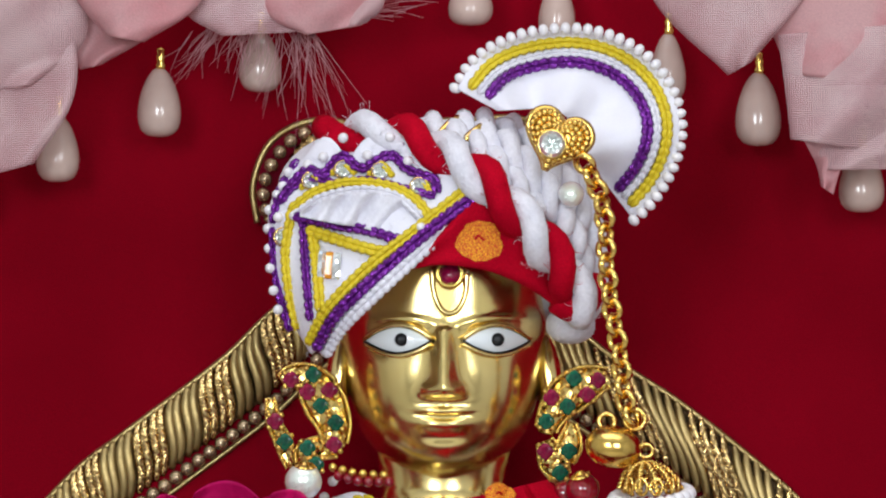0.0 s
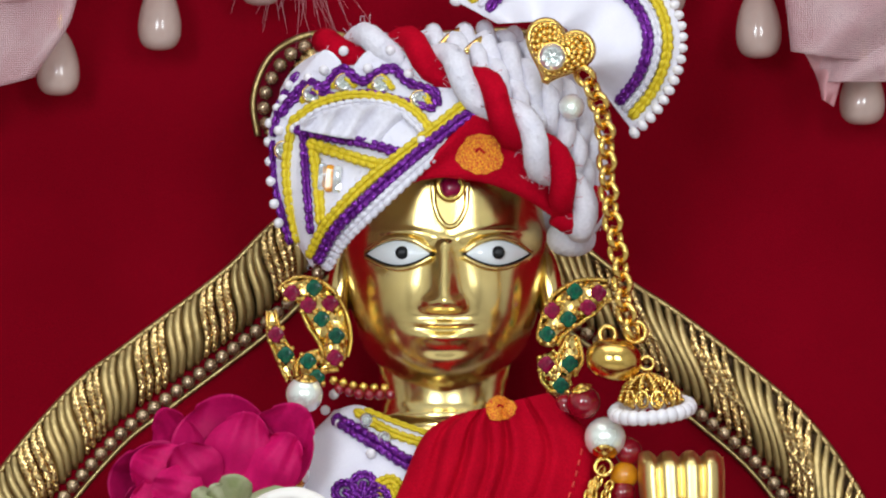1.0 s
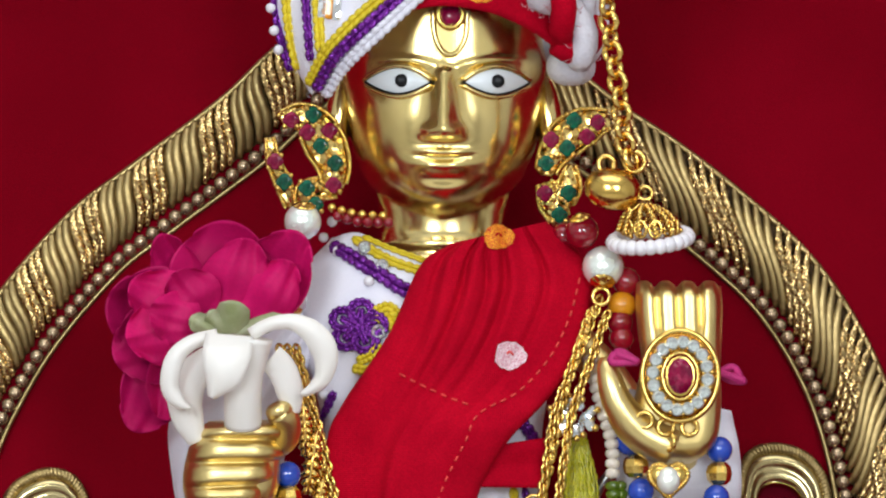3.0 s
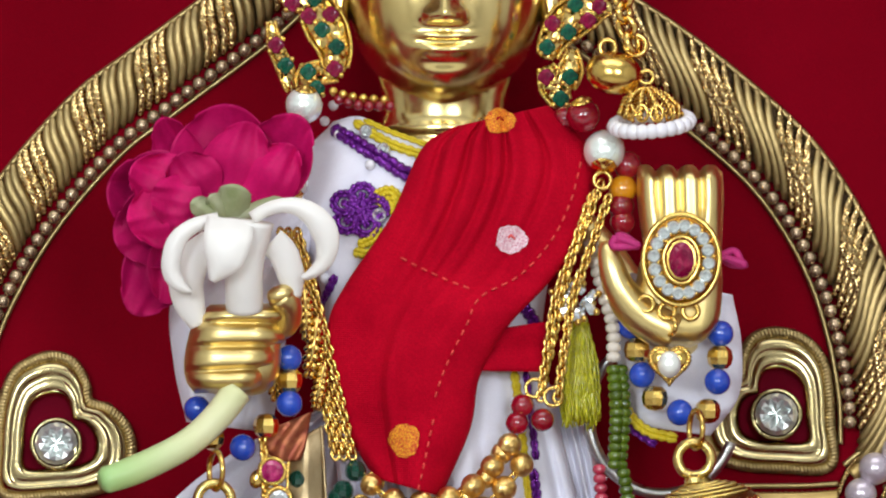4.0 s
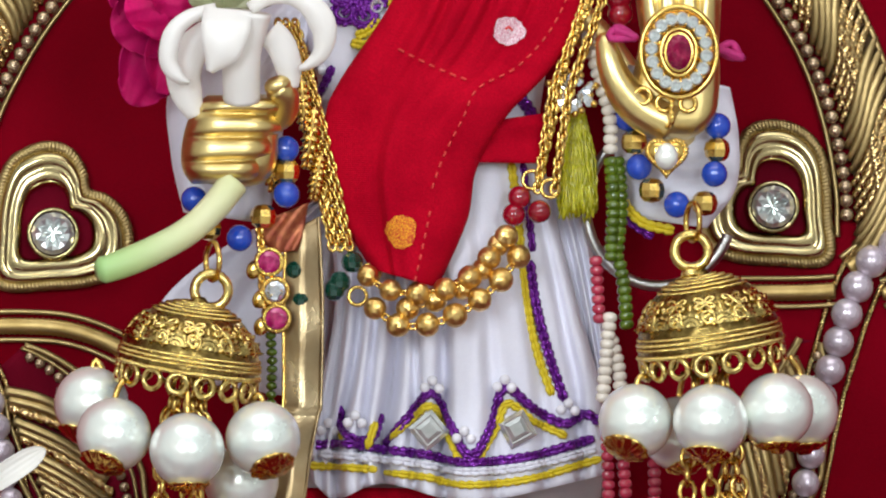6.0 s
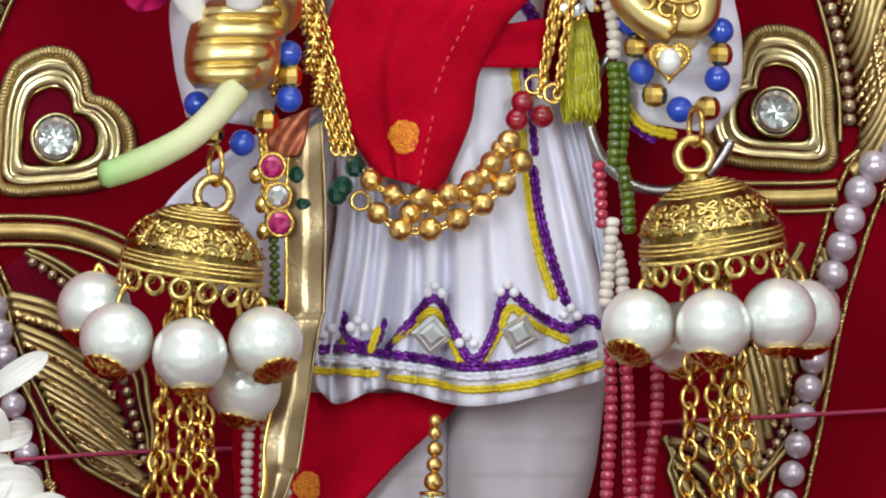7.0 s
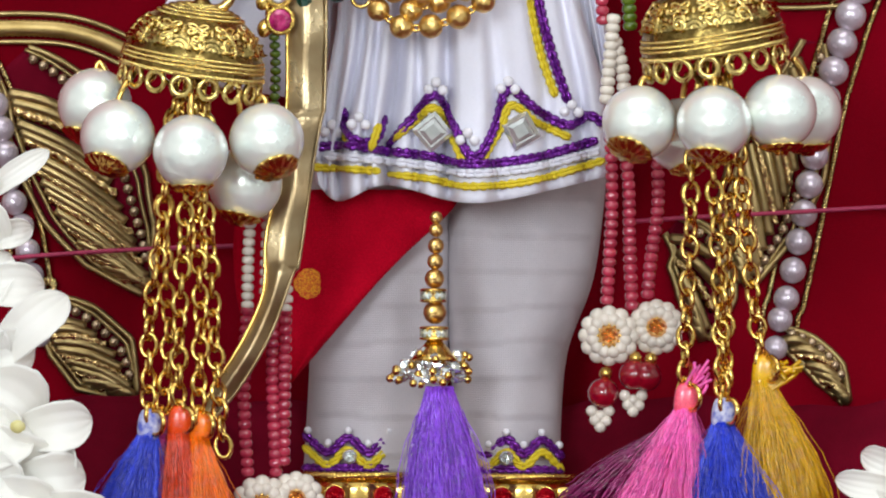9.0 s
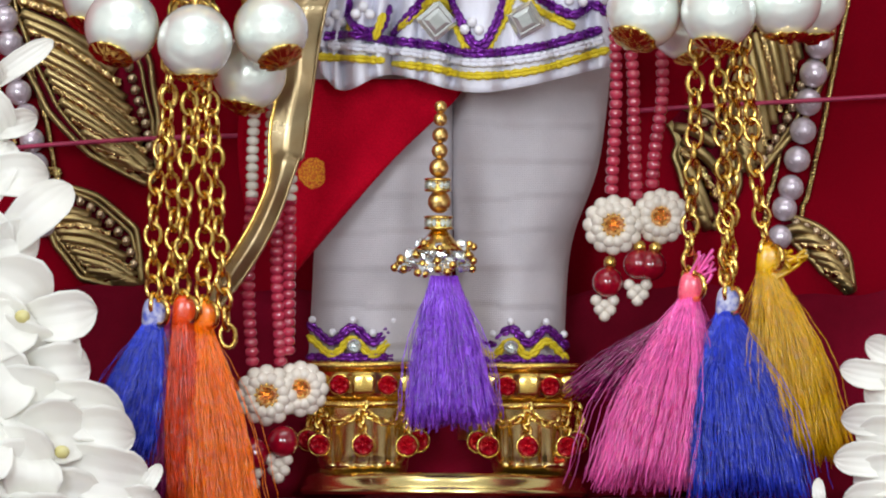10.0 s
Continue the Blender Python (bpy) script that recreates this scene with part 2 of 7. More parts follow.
def fan_fill(line, top, inset=0.0):
    """A low dome over a closed line."""
    c = line[:-1].mean(0)
    rings = [line[:-1] * k + c * (1 - k) for k in (1.0, 0.85, 0.6, 0.3)]
    for r, h in zip(rings, (0, 0.6, 0.9, 1.0)):
        r[:, 2] = line[0, 2] + top * h
    n = len(line) - 1
    v = np.concatenate(rings + [np.array([[c[0], c[1], line[0, 2] + top]])])
    f = [(i * n + j, (i + 1) * n + j, (i + 1) * n + (j + 1) % n, i * n + (j + 1) % n) for i in range(3) for j in range(n)]
    f += [(3 * n + j, 4 * n, 3 * n + (j + 1) % n) for j in range(n)]
    return v, [q[::-1] for q in f]

# ---- materials ----
def material(name, colour, rough=0.6, metal=0.0, second=None, scale=400.0, fine=3000.0, bump=0.15, grain=0.0, sheen=0.0, coat=0.0,
             vary=0.0, weave=0.0, trans=0.0, ior=1.45, rough_vary=0.1, spec=0.5, through=0.0, facets=0.0, sparkle=0.8, island=0.0, film=0.0, coat_rough=0.06):
    m = bpy.data.materials.new(name)
    m.use_nodes = True
    nt = m.node_tree
    b = nt.nodes["Principled BSDF"]
    N = lambda k: nt.nodes.new(k)
    L = nt.links.new
    b.inputs["Metallic"].default_value = metal
    b.inputs["Roughness"].default_value = rough
    b.inputs["IOR"].default_value = ior
    b.inputs["Specular IOR Level"].default_value = spec
    b.inputs["Coat Weight"].default_value = coat
    b.inputs["Coat Roughness"].default_value = coat_rough
    b.inputs["Transmission Weight"].default_value = trans
    b.inputs["Thin Film Thickness"].default_value, b.inputs["Thin Film IOR"].default_value = film, 1.6
    if sheen:
        b.inputs["Sheen Weight"].default_value = sheen
        b.inputs["Sheen Roughness"].default_value = 0.45
        b.inputs["Sheen Tint"].default_value = (*[min(1, c * 1.6 + 0.06) for c in colour], 1)
    co = N("ShaderNodeTexCoord")
    big = N("ShaderNodeTexNoise")
    big.inputs["Scale"].default_value, big.inputs["Detail"].default_value = scale, 4
    small = N("ShaderNodeTexNoise")
    small.inputs["Scale"].default_value, small.inputs["Detail"].default_value = fine, 3
    L(co.outputs["Object"], big.inputs["Vector"])
    L(co.outputs["Object"], small.inputs["Vector"])
    second = second or tuple(c * 0.8 for c in colour)
    ramp = N("ShaderNodeMapRange")
    ramp.inputs[1].default_value, ramp.inputs[2].default_value = 0.35, 0.65
    L(big.outputs[0], ramp.inputs[0])
    mix = N("ShaderNodeMix")
    mix.data_type = "RGBA"
    mix.inputs[6].default_value, mix.inputs[7].default_value = (*colour, 1), (*second, 1)
    L(ramp.outputs[0], mix.inputs[0])
    out = mix.outputs[2]
    if grain:
        g = N("ShaderNodeMapRange")
        g.inputs[1].default_value, g.inputs[2].default_value, g.inputs[3].default_value, g.inputs[4].default_value = 0.3, 0.7, 1 - grain, 1 + grain
        L(small.outputs[0], g.inputs[0])
        hs = N("ShaderNodeHueSaturation")
        L(g.outputs[0], hs.inputs["Value"])
        L(out, hs.inputs["Color"])
        out = hs.outputs[0]
    if island:
        isl = N("ShaderNodeNewGeometry")
        r = N("ShaderNodeMapRange")
        r.inputs[3].default_value, r.inputs[4].default_value = 1 - island, 1 + island
        L(isl.outputs["Random Per Island"], r.inputs[0])
        hs = N("ShaderNodeHueSaturation")
        L(r.outputs[0], hs.inputs["Value"])
        L(out, hs.inputs["Color"])
        out = hs.outputs[0]
    if vary:
        info = N("ShaderNodeObjectInfo")
        r = N("ShaderNodeMapRange")
        r.inputs[3].default_value, r.inputs[4].default_value = 1 - vary, 1 + vary
        L(info.outputs["Random"], r.inputs[0])
        hs = N("ShaderNodeHueSaturation")
        L(r.outputs[0], hs.inputs["Value"])
        L(out, hs.inputs["Color"])
        out = hs.outputs[0]
    L(out, b.inputs["Base Color"])
    rr = N("ShaderNodeMapRange")
    rr.inputs[3].default_value, rr.inputs[4].default_value = max(0.02, rough - rough_vary), min(1, rough + rough_vary)
    L(big.outputs[0], rr.inputs[0])
    L(rr.outputs[0], b.inputs["Roughness"])
    height = small.outputs[0]
    if weave:
        sep = []
        for axis in ("X", "Z"):
            w = N("ShaderNodeTexWave")
            w.bands_direction = axis
            w.inputs["Scale"].default_value, w.inputs["Distortion"].default_value = weave, 1.2
            w.inputs["Detail Scale"].default_value = 2.0
            L(co.outputs["Object"], w.inputs["Vector"])
            sep.append(w.outputs["Fac"])
        add = N("ShaderNodeMath")
        add.operation = "MULTIPLY"
        L(sep[0], add.inputs[0])
        L(sep[1], add.inputs[1])
        plus = N("ShaderNodeMath")
        plus.operation = "ADD"
        L(add.outputs[0], plus.inputs[0])
        L(small.outputs[0], plus.inputs[1])
        height = plus.outputs[0]
    if facets:  # small flat cuts that each catch the light their own way
        cells = N("ShaderNodeTexVoronoi")
        cells.inputs["Scale"].default_value = facets
        L(co.outputs["Object"], cells.inputs["Vector"])
        off = N("ShaderNodeVectorMath")
        off.operation, off.inputs[1].default_value = "SUBTRACT", (0.5, 0.5, 0.5)
        L(cells.outputs["Color"], off.inputs[0])
        sc = N("ShaderNodeVectorMath")
        sc.operation, sc.inputs[3].default_value = "SCALE", sparkle
        L(off.outputs[0], sc.inputs[0])
        geo = N("ShaderNodeNewGeometry")
        ad = N("ShaderNodeVectorMath")
        ad.operation = "ADD"
        L(geo.outputs["Normal"], ad.inputs[0])
        L(sc.outputs[0], ad.inputs[1])
        nm = N("ShaderNodeVectorMath")
        nm.operation = "NORMALIZE"
        L(ad.outputs[0], nm.inputs[0])
        L(nm.outputs[0], b.inputs["Normal"])
    elif bump:
        bp = N("ShaderNodeBump")
        bp.inputs["Strength"].default_value, bp.inputs["Distance"].default_value = bump, 0.0002
        L(height, bp.inputs["Height"])
        L(bp.outputs[0], b.inputs["Normal"])
    if through:
        tr = N("ShaderNodeBsdfTranslucent")
        L(out, tr.inputs[0])
        ms = N("ShaderNodeMixShader")
        ms.inputs[0].default_value = through
        L(b.outputs[0], ms.inputs[1])
        L(tr.outputs[0], ms.inputs[2])
        L(ms.outputs[0], nt.nodes["Material Output"].inputs[0])
    return m


VELVET = material("crimson_velvet", (0.21, 0.0005, 0.008), 0.9, second=(0.165, 0.0003, 0.006), scale=22, fine=5000, bump=0.5, grain=0.12, spec=0.04)
VELVET_LOW = material("wine_velvet", (0.16, 0.002, 0.014), 0.8, second=(0.10, 0.001, 0.008), scale=60, fine=5000, bump=0.5, sheen=0.02, grain=0.12, spec=0.06)
BRASS = material("polished_brass", (0.90, 0.72, 0.32), 0.21, 1.0, second=(0.82, 0.63, 0.24), scale=90, fine=900, bump=0.03, rough_vary=0.06)
BRASS_SATIN = material("satin_brass", (0.80, 0.63, 0.27), 0.34, 1.0, second=(0.72, 0.55, 0.22), scale=160, fine=1500, bump=0.06, rough_vary=0.06)
GOLD = material("gilt_metal", (0.86, 0.60, 0.17), 0.2, 1.0, second=(0.74, 0.48, 0.12), scale=500, fine=4000, bump=0.06, vary=0.08)
# brighter gilt for the domes' raised work, with its highlights in the colour
LIT_GILT = material("lit_gilt", (0.80, 0.62, 0.22), 0.17, 1.0, second=(0.66, 0.48, 0.15), scale=500, fine=3500, bump=0.15)
ZARI = material("dull_gold_wire", (0.40, 0.29, 0.125), 0.34, 0.9, second=(0.32, 0.225, 0.09), scale=300, fine=5000, bump=0.2, vary=0.14)
ZARI_CRIMP = material("crimped_gold_wire", (0.62, 0.45, 0.2), 0.2, 1.0, second=(0.36, 0.22, 0.08), scale=1500, fine=6000, bump=0.5, vary=0.2, facets=3200, sparkle=0.6)
ZARI_GROUND = material("brown_padding_cloth", (0.16, 0.09, 0.035), 0.7, second=(0.10, 0.05, 0.02), scale=300, bump=0.4)
ZARI_BEAD = material("bronze_bead", (0.54, 0.41, 0.27), 0.25, 0.85, second=(0.44, 0.32, 0.20), scale=400, bump=0.03, vary=0.12)
PALE_GOLD = material("pale_gilt_plastic", (0.58, 0.48, 0.25), 0.18, 1.0, second=(0.48, 0.38, 0.18), scale=200, bump=0.04)
WHITE_CLOTH = material("white_cotton", (0.88, 0.86, 0.94), 0.85, second=(0.84, 0.82, 0.91), scale=150, fine=4500, bump=0.5, weave=1000, sheen=0.1, grain=0.03, spec=0.2)
# trouser muslin, its colour darkened for the shade under the skirt
SHADED_MUSLIN = material("shaded_muslin", (0.58, 0.53, 0.545), 0.9, second=(0.52, 0.475, 0.49), scale=120, fine=4500, bump=0.35, weave=800, grain=0.03, spec=0.1)
WHITE_SOFT = material("white_knit", (0.75, 0.73, 0.79), 0.9, second=(0.68, 0.66, 0.73), scale=300, fine=1500, bump=1.0, sheen=0.25, grain=0.06, spec=0.05)
PAVE = material("granulated_gilt", (0.86, 0.64, 0.22), 0.18, 1.0, second=(0.66, 0.44, 0.13), scale=700, bump=0.5, facets=1100, sparkle=0.75)
RED_CLOTH = material("red_cotton", (0.50, 0.002, 0.018), 0.85, second=(0.40, 0.001, 0.014), scale=120, fine=3600, bump=0.6, weave=900, grain=0.2, spec=0.05)
PURPLE = material("purple_metallic_thread", (0.22, 0.025, 0.36), 0.28, 0.5, second=(0.09, 0.006, 0.15), scale=1500, fine=5000, grain=0.35, facets=2200, sparkle=0.75)
YELLOW = material("yellow_thread", (0.72, 0.55, 0.02), 0.55, second=(0.62, 0.45, 0.01), scale=900, fine=5000, bump=0.35, grain=0.12, sheen=0.1)
ORANGE_DYE = material("saffron_dye", (0.80, 0.36, 0.01), 0.8, second=(0.55, 0.04, 0.015), scale=3300, fine=5000, bump=0.4, grain=0.25)
WHITE_DYE = material("white_dye", (0.75, 0.62, 0.64), 0.8, second=(0.58, 0.2, 0.26), scale=3300, fine=5000, bump=0.4, grain=0.2)
RED_STITCH = material("red_thread", (0.78, 0.06, 0.05), 0.7, bump=0.2, grain=0.1)
# the greener second tone paints an iridescent sheen into the pearl colour
PEARL = material("pearl", (0.95, 0.90, 0.83), 0.26, 0.4, second=(0.84, 0.90, 0.84), scale=110, bump=0.02, coat=0.8, coat_rough=0.18, film=430, vary=0.03, rough_vary=0.05)
SEED = material("white_glass_bead", (0.83, 0.80, 0.80), 0.25, second=(0.75, 0.72, 0.76), scale=600, bump=0.03, coat=0.4, vary=0.05)
CREAM = material("cream_glass_bead", (0.76, 0.68, 0.58), 0.25, second=(0.68, 0.6, 0.5), scale=600, bump=0.03, coat=0.4, vary=0.06)
LILAC_PEARL = material("greyish_pearl", (0.66, 0.57, 0.60), 0.25, 0.4, second=(0.56, 0.48, 0.54), scale=250, bump=0.02, coat=0.9, vary=0.06)
DROP = material("cream_drop_pearl", (0.52, 0.38, 0.33), 0.22, second=(0.44, 0.31, 0.27), scale=120, bump=0.03, coat=0.5, vary=0.05)
PINK_BEAD = material("pink_glass_bead", (0.46, 0.035, 0.075), 0.14, second=(0.38, 0.02, 0.05), scale=600, bump=0.02, coat=1.0, vary=0.15)
GREEN_BEAD = material("olive_glass_bead", (0.10, 0.15, 0.008), 0.12, second=(0.05, 0.09, 0.004), scale=600, bump=0.02, coat=0.6, vary=0.25)
BLUE_BEAD = material("blue_bead", (0.012, 0.07, 0.50), 0.16, second=(0.01, 0.05, 0.40), scale=500, bump=0.02, coat=0.9, vary=0.06)
RED_BEAD = material("red_glass_bead", (0.30, 0.003, 0.015), 0.1, second=(0.18, 0.001, 0.01), scale=500, bump=0.02, coat=0.7, vary=0.15)
AMBER = material("amber_bead", (0.75, 0.30, 0.01), 0.18, second=(0.6, 0.22, 0.01), scale=400, bump=0.02, coat=0.5, vary=0.05)
RUBY = material("ruby", (0.30, 0.004, 0.05), 0.05, second=(0.16, 0.0, 0.03), scale=700, bump=0.0, coat=0.2, spec=0.6, vary=0.2, rough_vary=0.03, facets=1000, sparkle=0.7)
EMERALD = material("emerald", (0.005, 0.12, 0.06), 0.05, second=(0.0, 0.05, 0.03), scale=700, bump=0.0, coat=0.2, spec=0.6, vary=0.25, rough_vary=0.03, facets=1000, sparkle=0.7)
CRYSTAL = material("cut_crystal", (0.92, 0.94, 0.95), 0.05, 0.75, second=(0.78, 0.83, 0.86), scale=900, bump=0.0, vary=0.1, rough_vary=0.03, facets=900, sparkle=0.55)
BRILLIANT = material("brilliant_cut_crystal", (0.86, 0.89, 0.87), 0.06, 0.7, second=(0.66, 0.70, 0.68), scale=500, bump=0.0, rough_vary=0.02)
EYE_WHITE = material("white_enamel", (0.80, 0.84, 0.86), 0.15, second=(0.77, 0.81, 0.83), scale=200, bump=0.01, coat=0.5)
EYE_BLACK = material("black_enamel", (0.008, 0.008, 0.009), 0.35, bump=0.01, spec=0.25)

# ---- unseen room, added to close the place and give the metal something to reflect ----
# wall, ceiling and floor tones are set by the reflections they give
PLASTER = material("grey_plaster", (0.60, 0.58, 0.55), 0.9, second=(0.54, 0.52, 0.49), scale=3, fine=60, bump=0.2)
CEILING = material("white_ceiling_paint", (0.84, 0.83, 0.80), 0.9, second=(0.80, 0.79, 0.76), scale=3, fine=60, bump=0.15)
STONE = material("pale_marble", (0.66, 0.64, 0.62), 0.35, second=(0.55, 0.53, 0.51), scale=4, fine=80, bump=0.2)


def slab(name, lo, hi, mat, label, category):
    bm = bmesh.new()
    bmesh.ops.create_cube(bm, size=1.0)
    for v in bm.verts:
        v.co = Vector([(lo[i] + hi[i]) / 2 + v.co[i] * (hi[i] - lo[i]) for i in range(3)])
    bmesh.ops.bevel(bm, geom=bm.edges[:], offset=0.004, segments=1, affect="EDGES")
    me = bpy.data.meshes.new(name)
    bm.to_mesh(me)
    bm.free()
    me.materials.append(mat)
    return tagged(new(name, me), label, category, kind="structure")


slab("floor", (-1.7, -3.0, -1.0), (1.7, 0.5, -0.9), STONE, "unseen pale marble floor added to bounce light upwards", "floor")
slab("ceiling", (-1.7, -3.0, 1.75), (1.7, 0.5, 1.85), CEILING, "unseen white ceiling added for pale reflections from above", "ceiling")
slab("wall_north", (-1.7, 0.4, -0.9), (1.7, 0.5, 1.75), PLASTER, "unseen stone-grey wall added behind the backcloth to close the room", "wall")
slab("wall_west", (-1.8, -3.0, -0.9), (-1.7, 0.5, 1.75), PLASTER, "unseen stone-grey side wall added for reflections", "wall")
slab("wall_east", (1.7, -3.0, -0.9), (1.8, 0.5, 1.75), PLASTER, "unseen stone-grey side wall added for reflections", "wall")
slab("wall_south_low", (-1.7, -3.0, -0.9), (1.7, -2.9, 0.1), PLASTER, "unseen stone-grey wall added below the windows for reflections", "wall")
slab("wall_south_high", (-1.7, -3.0, 1.2), (1.7, -2.9, 1.75), PLASTER, "unseen stone-grey wall added above the windows for reflections", "wall")
for x0, x1 in ((-1.7, -1.2), (-0.3, 0.3), (1.2, 1.7)):
    slab("wall_pier", (x0, -3.0, 0.1), (x1, -2.9, 1.2), PLASTER, "unseen stone-grey pier added beside a window for reflections", "wall")
slab("plinth", (-0.6, -0.2, -0.9), (0.6, 0.06, -0.0012), VELVET_LOW, "low plinth covered with wine-red velvet", "plinth")

backcloth = Geo().add(sheet(lambda s, t: (-5000 + 11600 * s, -4200 + 6836 * t, 5 * np.sin(t * 60) + 7 * np.sin(s * 13 + t * 21)), 90, 110, 40))
solo("backdrop", backcloth, VELVET, "crimson velvet backcloth hanging behind the figure", "backcloth", kind="structure")
seat = Geo().add(sheet(lambda s, t: (-900 + 3300 * s, 2268 + 370 * t + 10 * np.sin(s * 47) + 6 * np.sin(s * 113), 90 + 120 * np.sin(np.clip(t * 1.6, 0, 1.57)) + 14 * np.sin(s * 70 + t * 3)), 160, 14, 60))
solo("cushion", seat, VELVET_LOW, "rumpled wine-red velvet cushion on the plinth", "cushion")

# ---- the embroidered arch on the backcloth ----
arch = thing("embroidered_arch", (784, 900, 8), "arched gold wire embroidery with bead edge on the crimson backcloth", "embroidery")
OUTER = [(-150, 1300), (-90, 1150), (0, 996), (129, 845), (238, 759), (398, 638), (499, 543), (640, 450), (790, 385), (930, 470), (1010, 565), (1108, 646), (1200, 706), (1306, 786), (1427, 892), (1507, 996), (1566, 1108), (1606, 1230), (1628, 1350), (1632, 1440)]
edge = curve([(u - 7, v) for u, v in OUTER], 4)
way = np.gradient(edge, axis=0)
way /= np.linalg.norm(way, axis=1)[:, None]
inner = np.c_[-way[:, 1], way[:, 0]]
run = np.r_[0, np.cumsum(np.linalg.norm(np.diff(edge, axis=0), axis=1))]
ARCH_W = 100.0
part("cord", Geo().add(tube(lift(edge, 9), 6, 6)), ZARI, arch, "gold cord along the outer edge")
part("cord", Geo().add(tube(lift(edge + inner * (ARCH_W + 34), 8), 5, 6)), ZARI, arch, "gold cord along the inner edge")
part("ground_cloth", Geo().add(sheet(lambda s, t: (np.interp(s, np.linspace(0, 1, len(edge)), edge[:, 0]) + t * ARCH_W * np.interp(s, np.linspace(0, 1, len(edge)), inner[:, 0]),
     np.interp(s, np.linspace(0, 1, len(edge)), edge[:, 1]) + t * ARCH_W * np.interp(s, np.linspace(0, 1, len(edge)), inner[:, 1]), 4), 200, 4, 4)), ZARI_GROUND, arch)


def wire_rib(name, crimped):
    """One couched wire that runs slantwise in a gentle S over the padding."""
    x = np.linspace(0, 1, 46 if crimped else 14)
    p = np.c_[-70 + 140 * x, 4.5 * np.sin(x * 2 * np.pi), 6 + 12 * np.sin(np.pi * x) ** 0.6]
    r = 7.3 * np.clip(np.sin(np.pi * (0.06 + 0.88 * x)) ** 0.35, 0.4, 1)
    if crimped:
        r = r * (1 + 0.16 * np.where(np.arange(46) % 2, 1, -1)) * 0.92
    v, f = tube(p, r * 1.28, 8, flat=0.55)
    g = Geo().add((np.c_[v[:, 0], -v[:, 2], -v[:, 1]], [q[::-1] for q in f]))
    return build_mesh(name, g, ZARI_CRIMP if crimped else ZARI, None, True, raw=True)


RIBS = (wire_rib("smooth_rib", False), wire_rib("crimped_rib", True))
s, k = 10.0, 0
while s < run[-1] - 10:
    i = min(len(edge) - 1, int(np.searchsorted(run, s)))
    right_side = edge[i, 0] > 790
    c = edge[i] + inner[i] * ARCH_W * (0.54 if right_side else 0.5)
    w = inner[i] * 0.58 + way[i] * 0.81 if right_side else inner[i] * 0.80 - way[i] * 0.60
    if c[1] > -40 and -160 < c[0] < 1720:
        piece("rib", RIBS[(k // 4) % 2], (c[0], c[1], 4), arch, Euler((0, math.atan2(w[1], w[0]), 0)), (1.32, 1, 1) if right_side else (0.9, 1, 1))
    s += 25.0 if right_side else 18.0
    k += 1
ARCH_BEAD = ball_mesh("arch_bead", 12.5, ZARI_BEAD)
line = edge + inner * (ARCH_W + 17)
beads("bead", ARCH_BEAD, [tuple(q) + (11,) for q in line[::12]], 25, arch)

# beaded collar of gold embroidery above the arch, behind the turban
crest_cloth = thing("embroidered_crest", (690, 290, 30), "bronze bead and gold cord crest embroidery behind the turban", "embroidery")
CREST = [(455, 394, 30), (447, 329, 30), (469, 264, 30), (510, 227, 30), (570, 211, 30), (640, 221, 30), (720, 215, 30), (830, 211, 30), (905, 207, 30), (960, 219, 30)]
part("cord", Geo().add(tube(curve(CREST, 6), 6, 6)), ZARI, crest_cloth)
part("cord", Geo().add(tube(curve([(470, 391, 30), (520, 329, 30), (560, 261, 30), (640, 249, 30), (760, 249, 30), (930, 249, 30)], 6), 6, 6)), ZARI, crest_cloth)
part("backing", Geo().add(sheet(between(CREST, [(470, 399, 26), (515, 379, 26), (540, 339, 26), (640, 319, 26), (760, 319, 26), (940, 319, 26)]), 6, 40, 8)), VELVET_LOW, crest_cloth)
beads("bead", ball_mesh("crest_bead", 12.5, ZARI_BEAD), [(470, 371, 36), (466, 329, 36), (484, 284, 36), (520, 244, 36), (575, 229, 36), (700, 235, 36), (905, 227, 36), (950, 235, 36)], 27, crest_cloth)
part("crimped_wire", Geo().add(rope([(508, 309, 38), (530, 269, 38), (555, 244, 38)], 12, 9, 2)), ZARI_CRIMP, crest_cloth)

# ---- the brass statue: one mesh ----
def bump2(u, v, cu, cv, su, sv):
    return np.exp(-((u - cu) / su) ** 2 - ((v - cv) / sv) ** 2)


def face_depth(u, v):
    """Depth of the face's front at a place of the drawing."""
    wid = smooth_line(v, [330, 420, 500, 592, 656, 720, 758, 785, 806, 824, 838, 846, 850], [120, 166, 180, 181, 174, 162, 148, 131, 111, 88, 60, 32, 10])
    x = np.clip(np.abs(u - 785) / wid, 0, 1)
    front = smooth_line(v, [330, 450, 520, 600, 680, 760, 810, 838, 850], [478, 516, 521, 523, 520, 505, 474, 434, 400])
    return 300 + (front - 300) * (1 - x ** 2.6) ** (1 / 2.1), wid


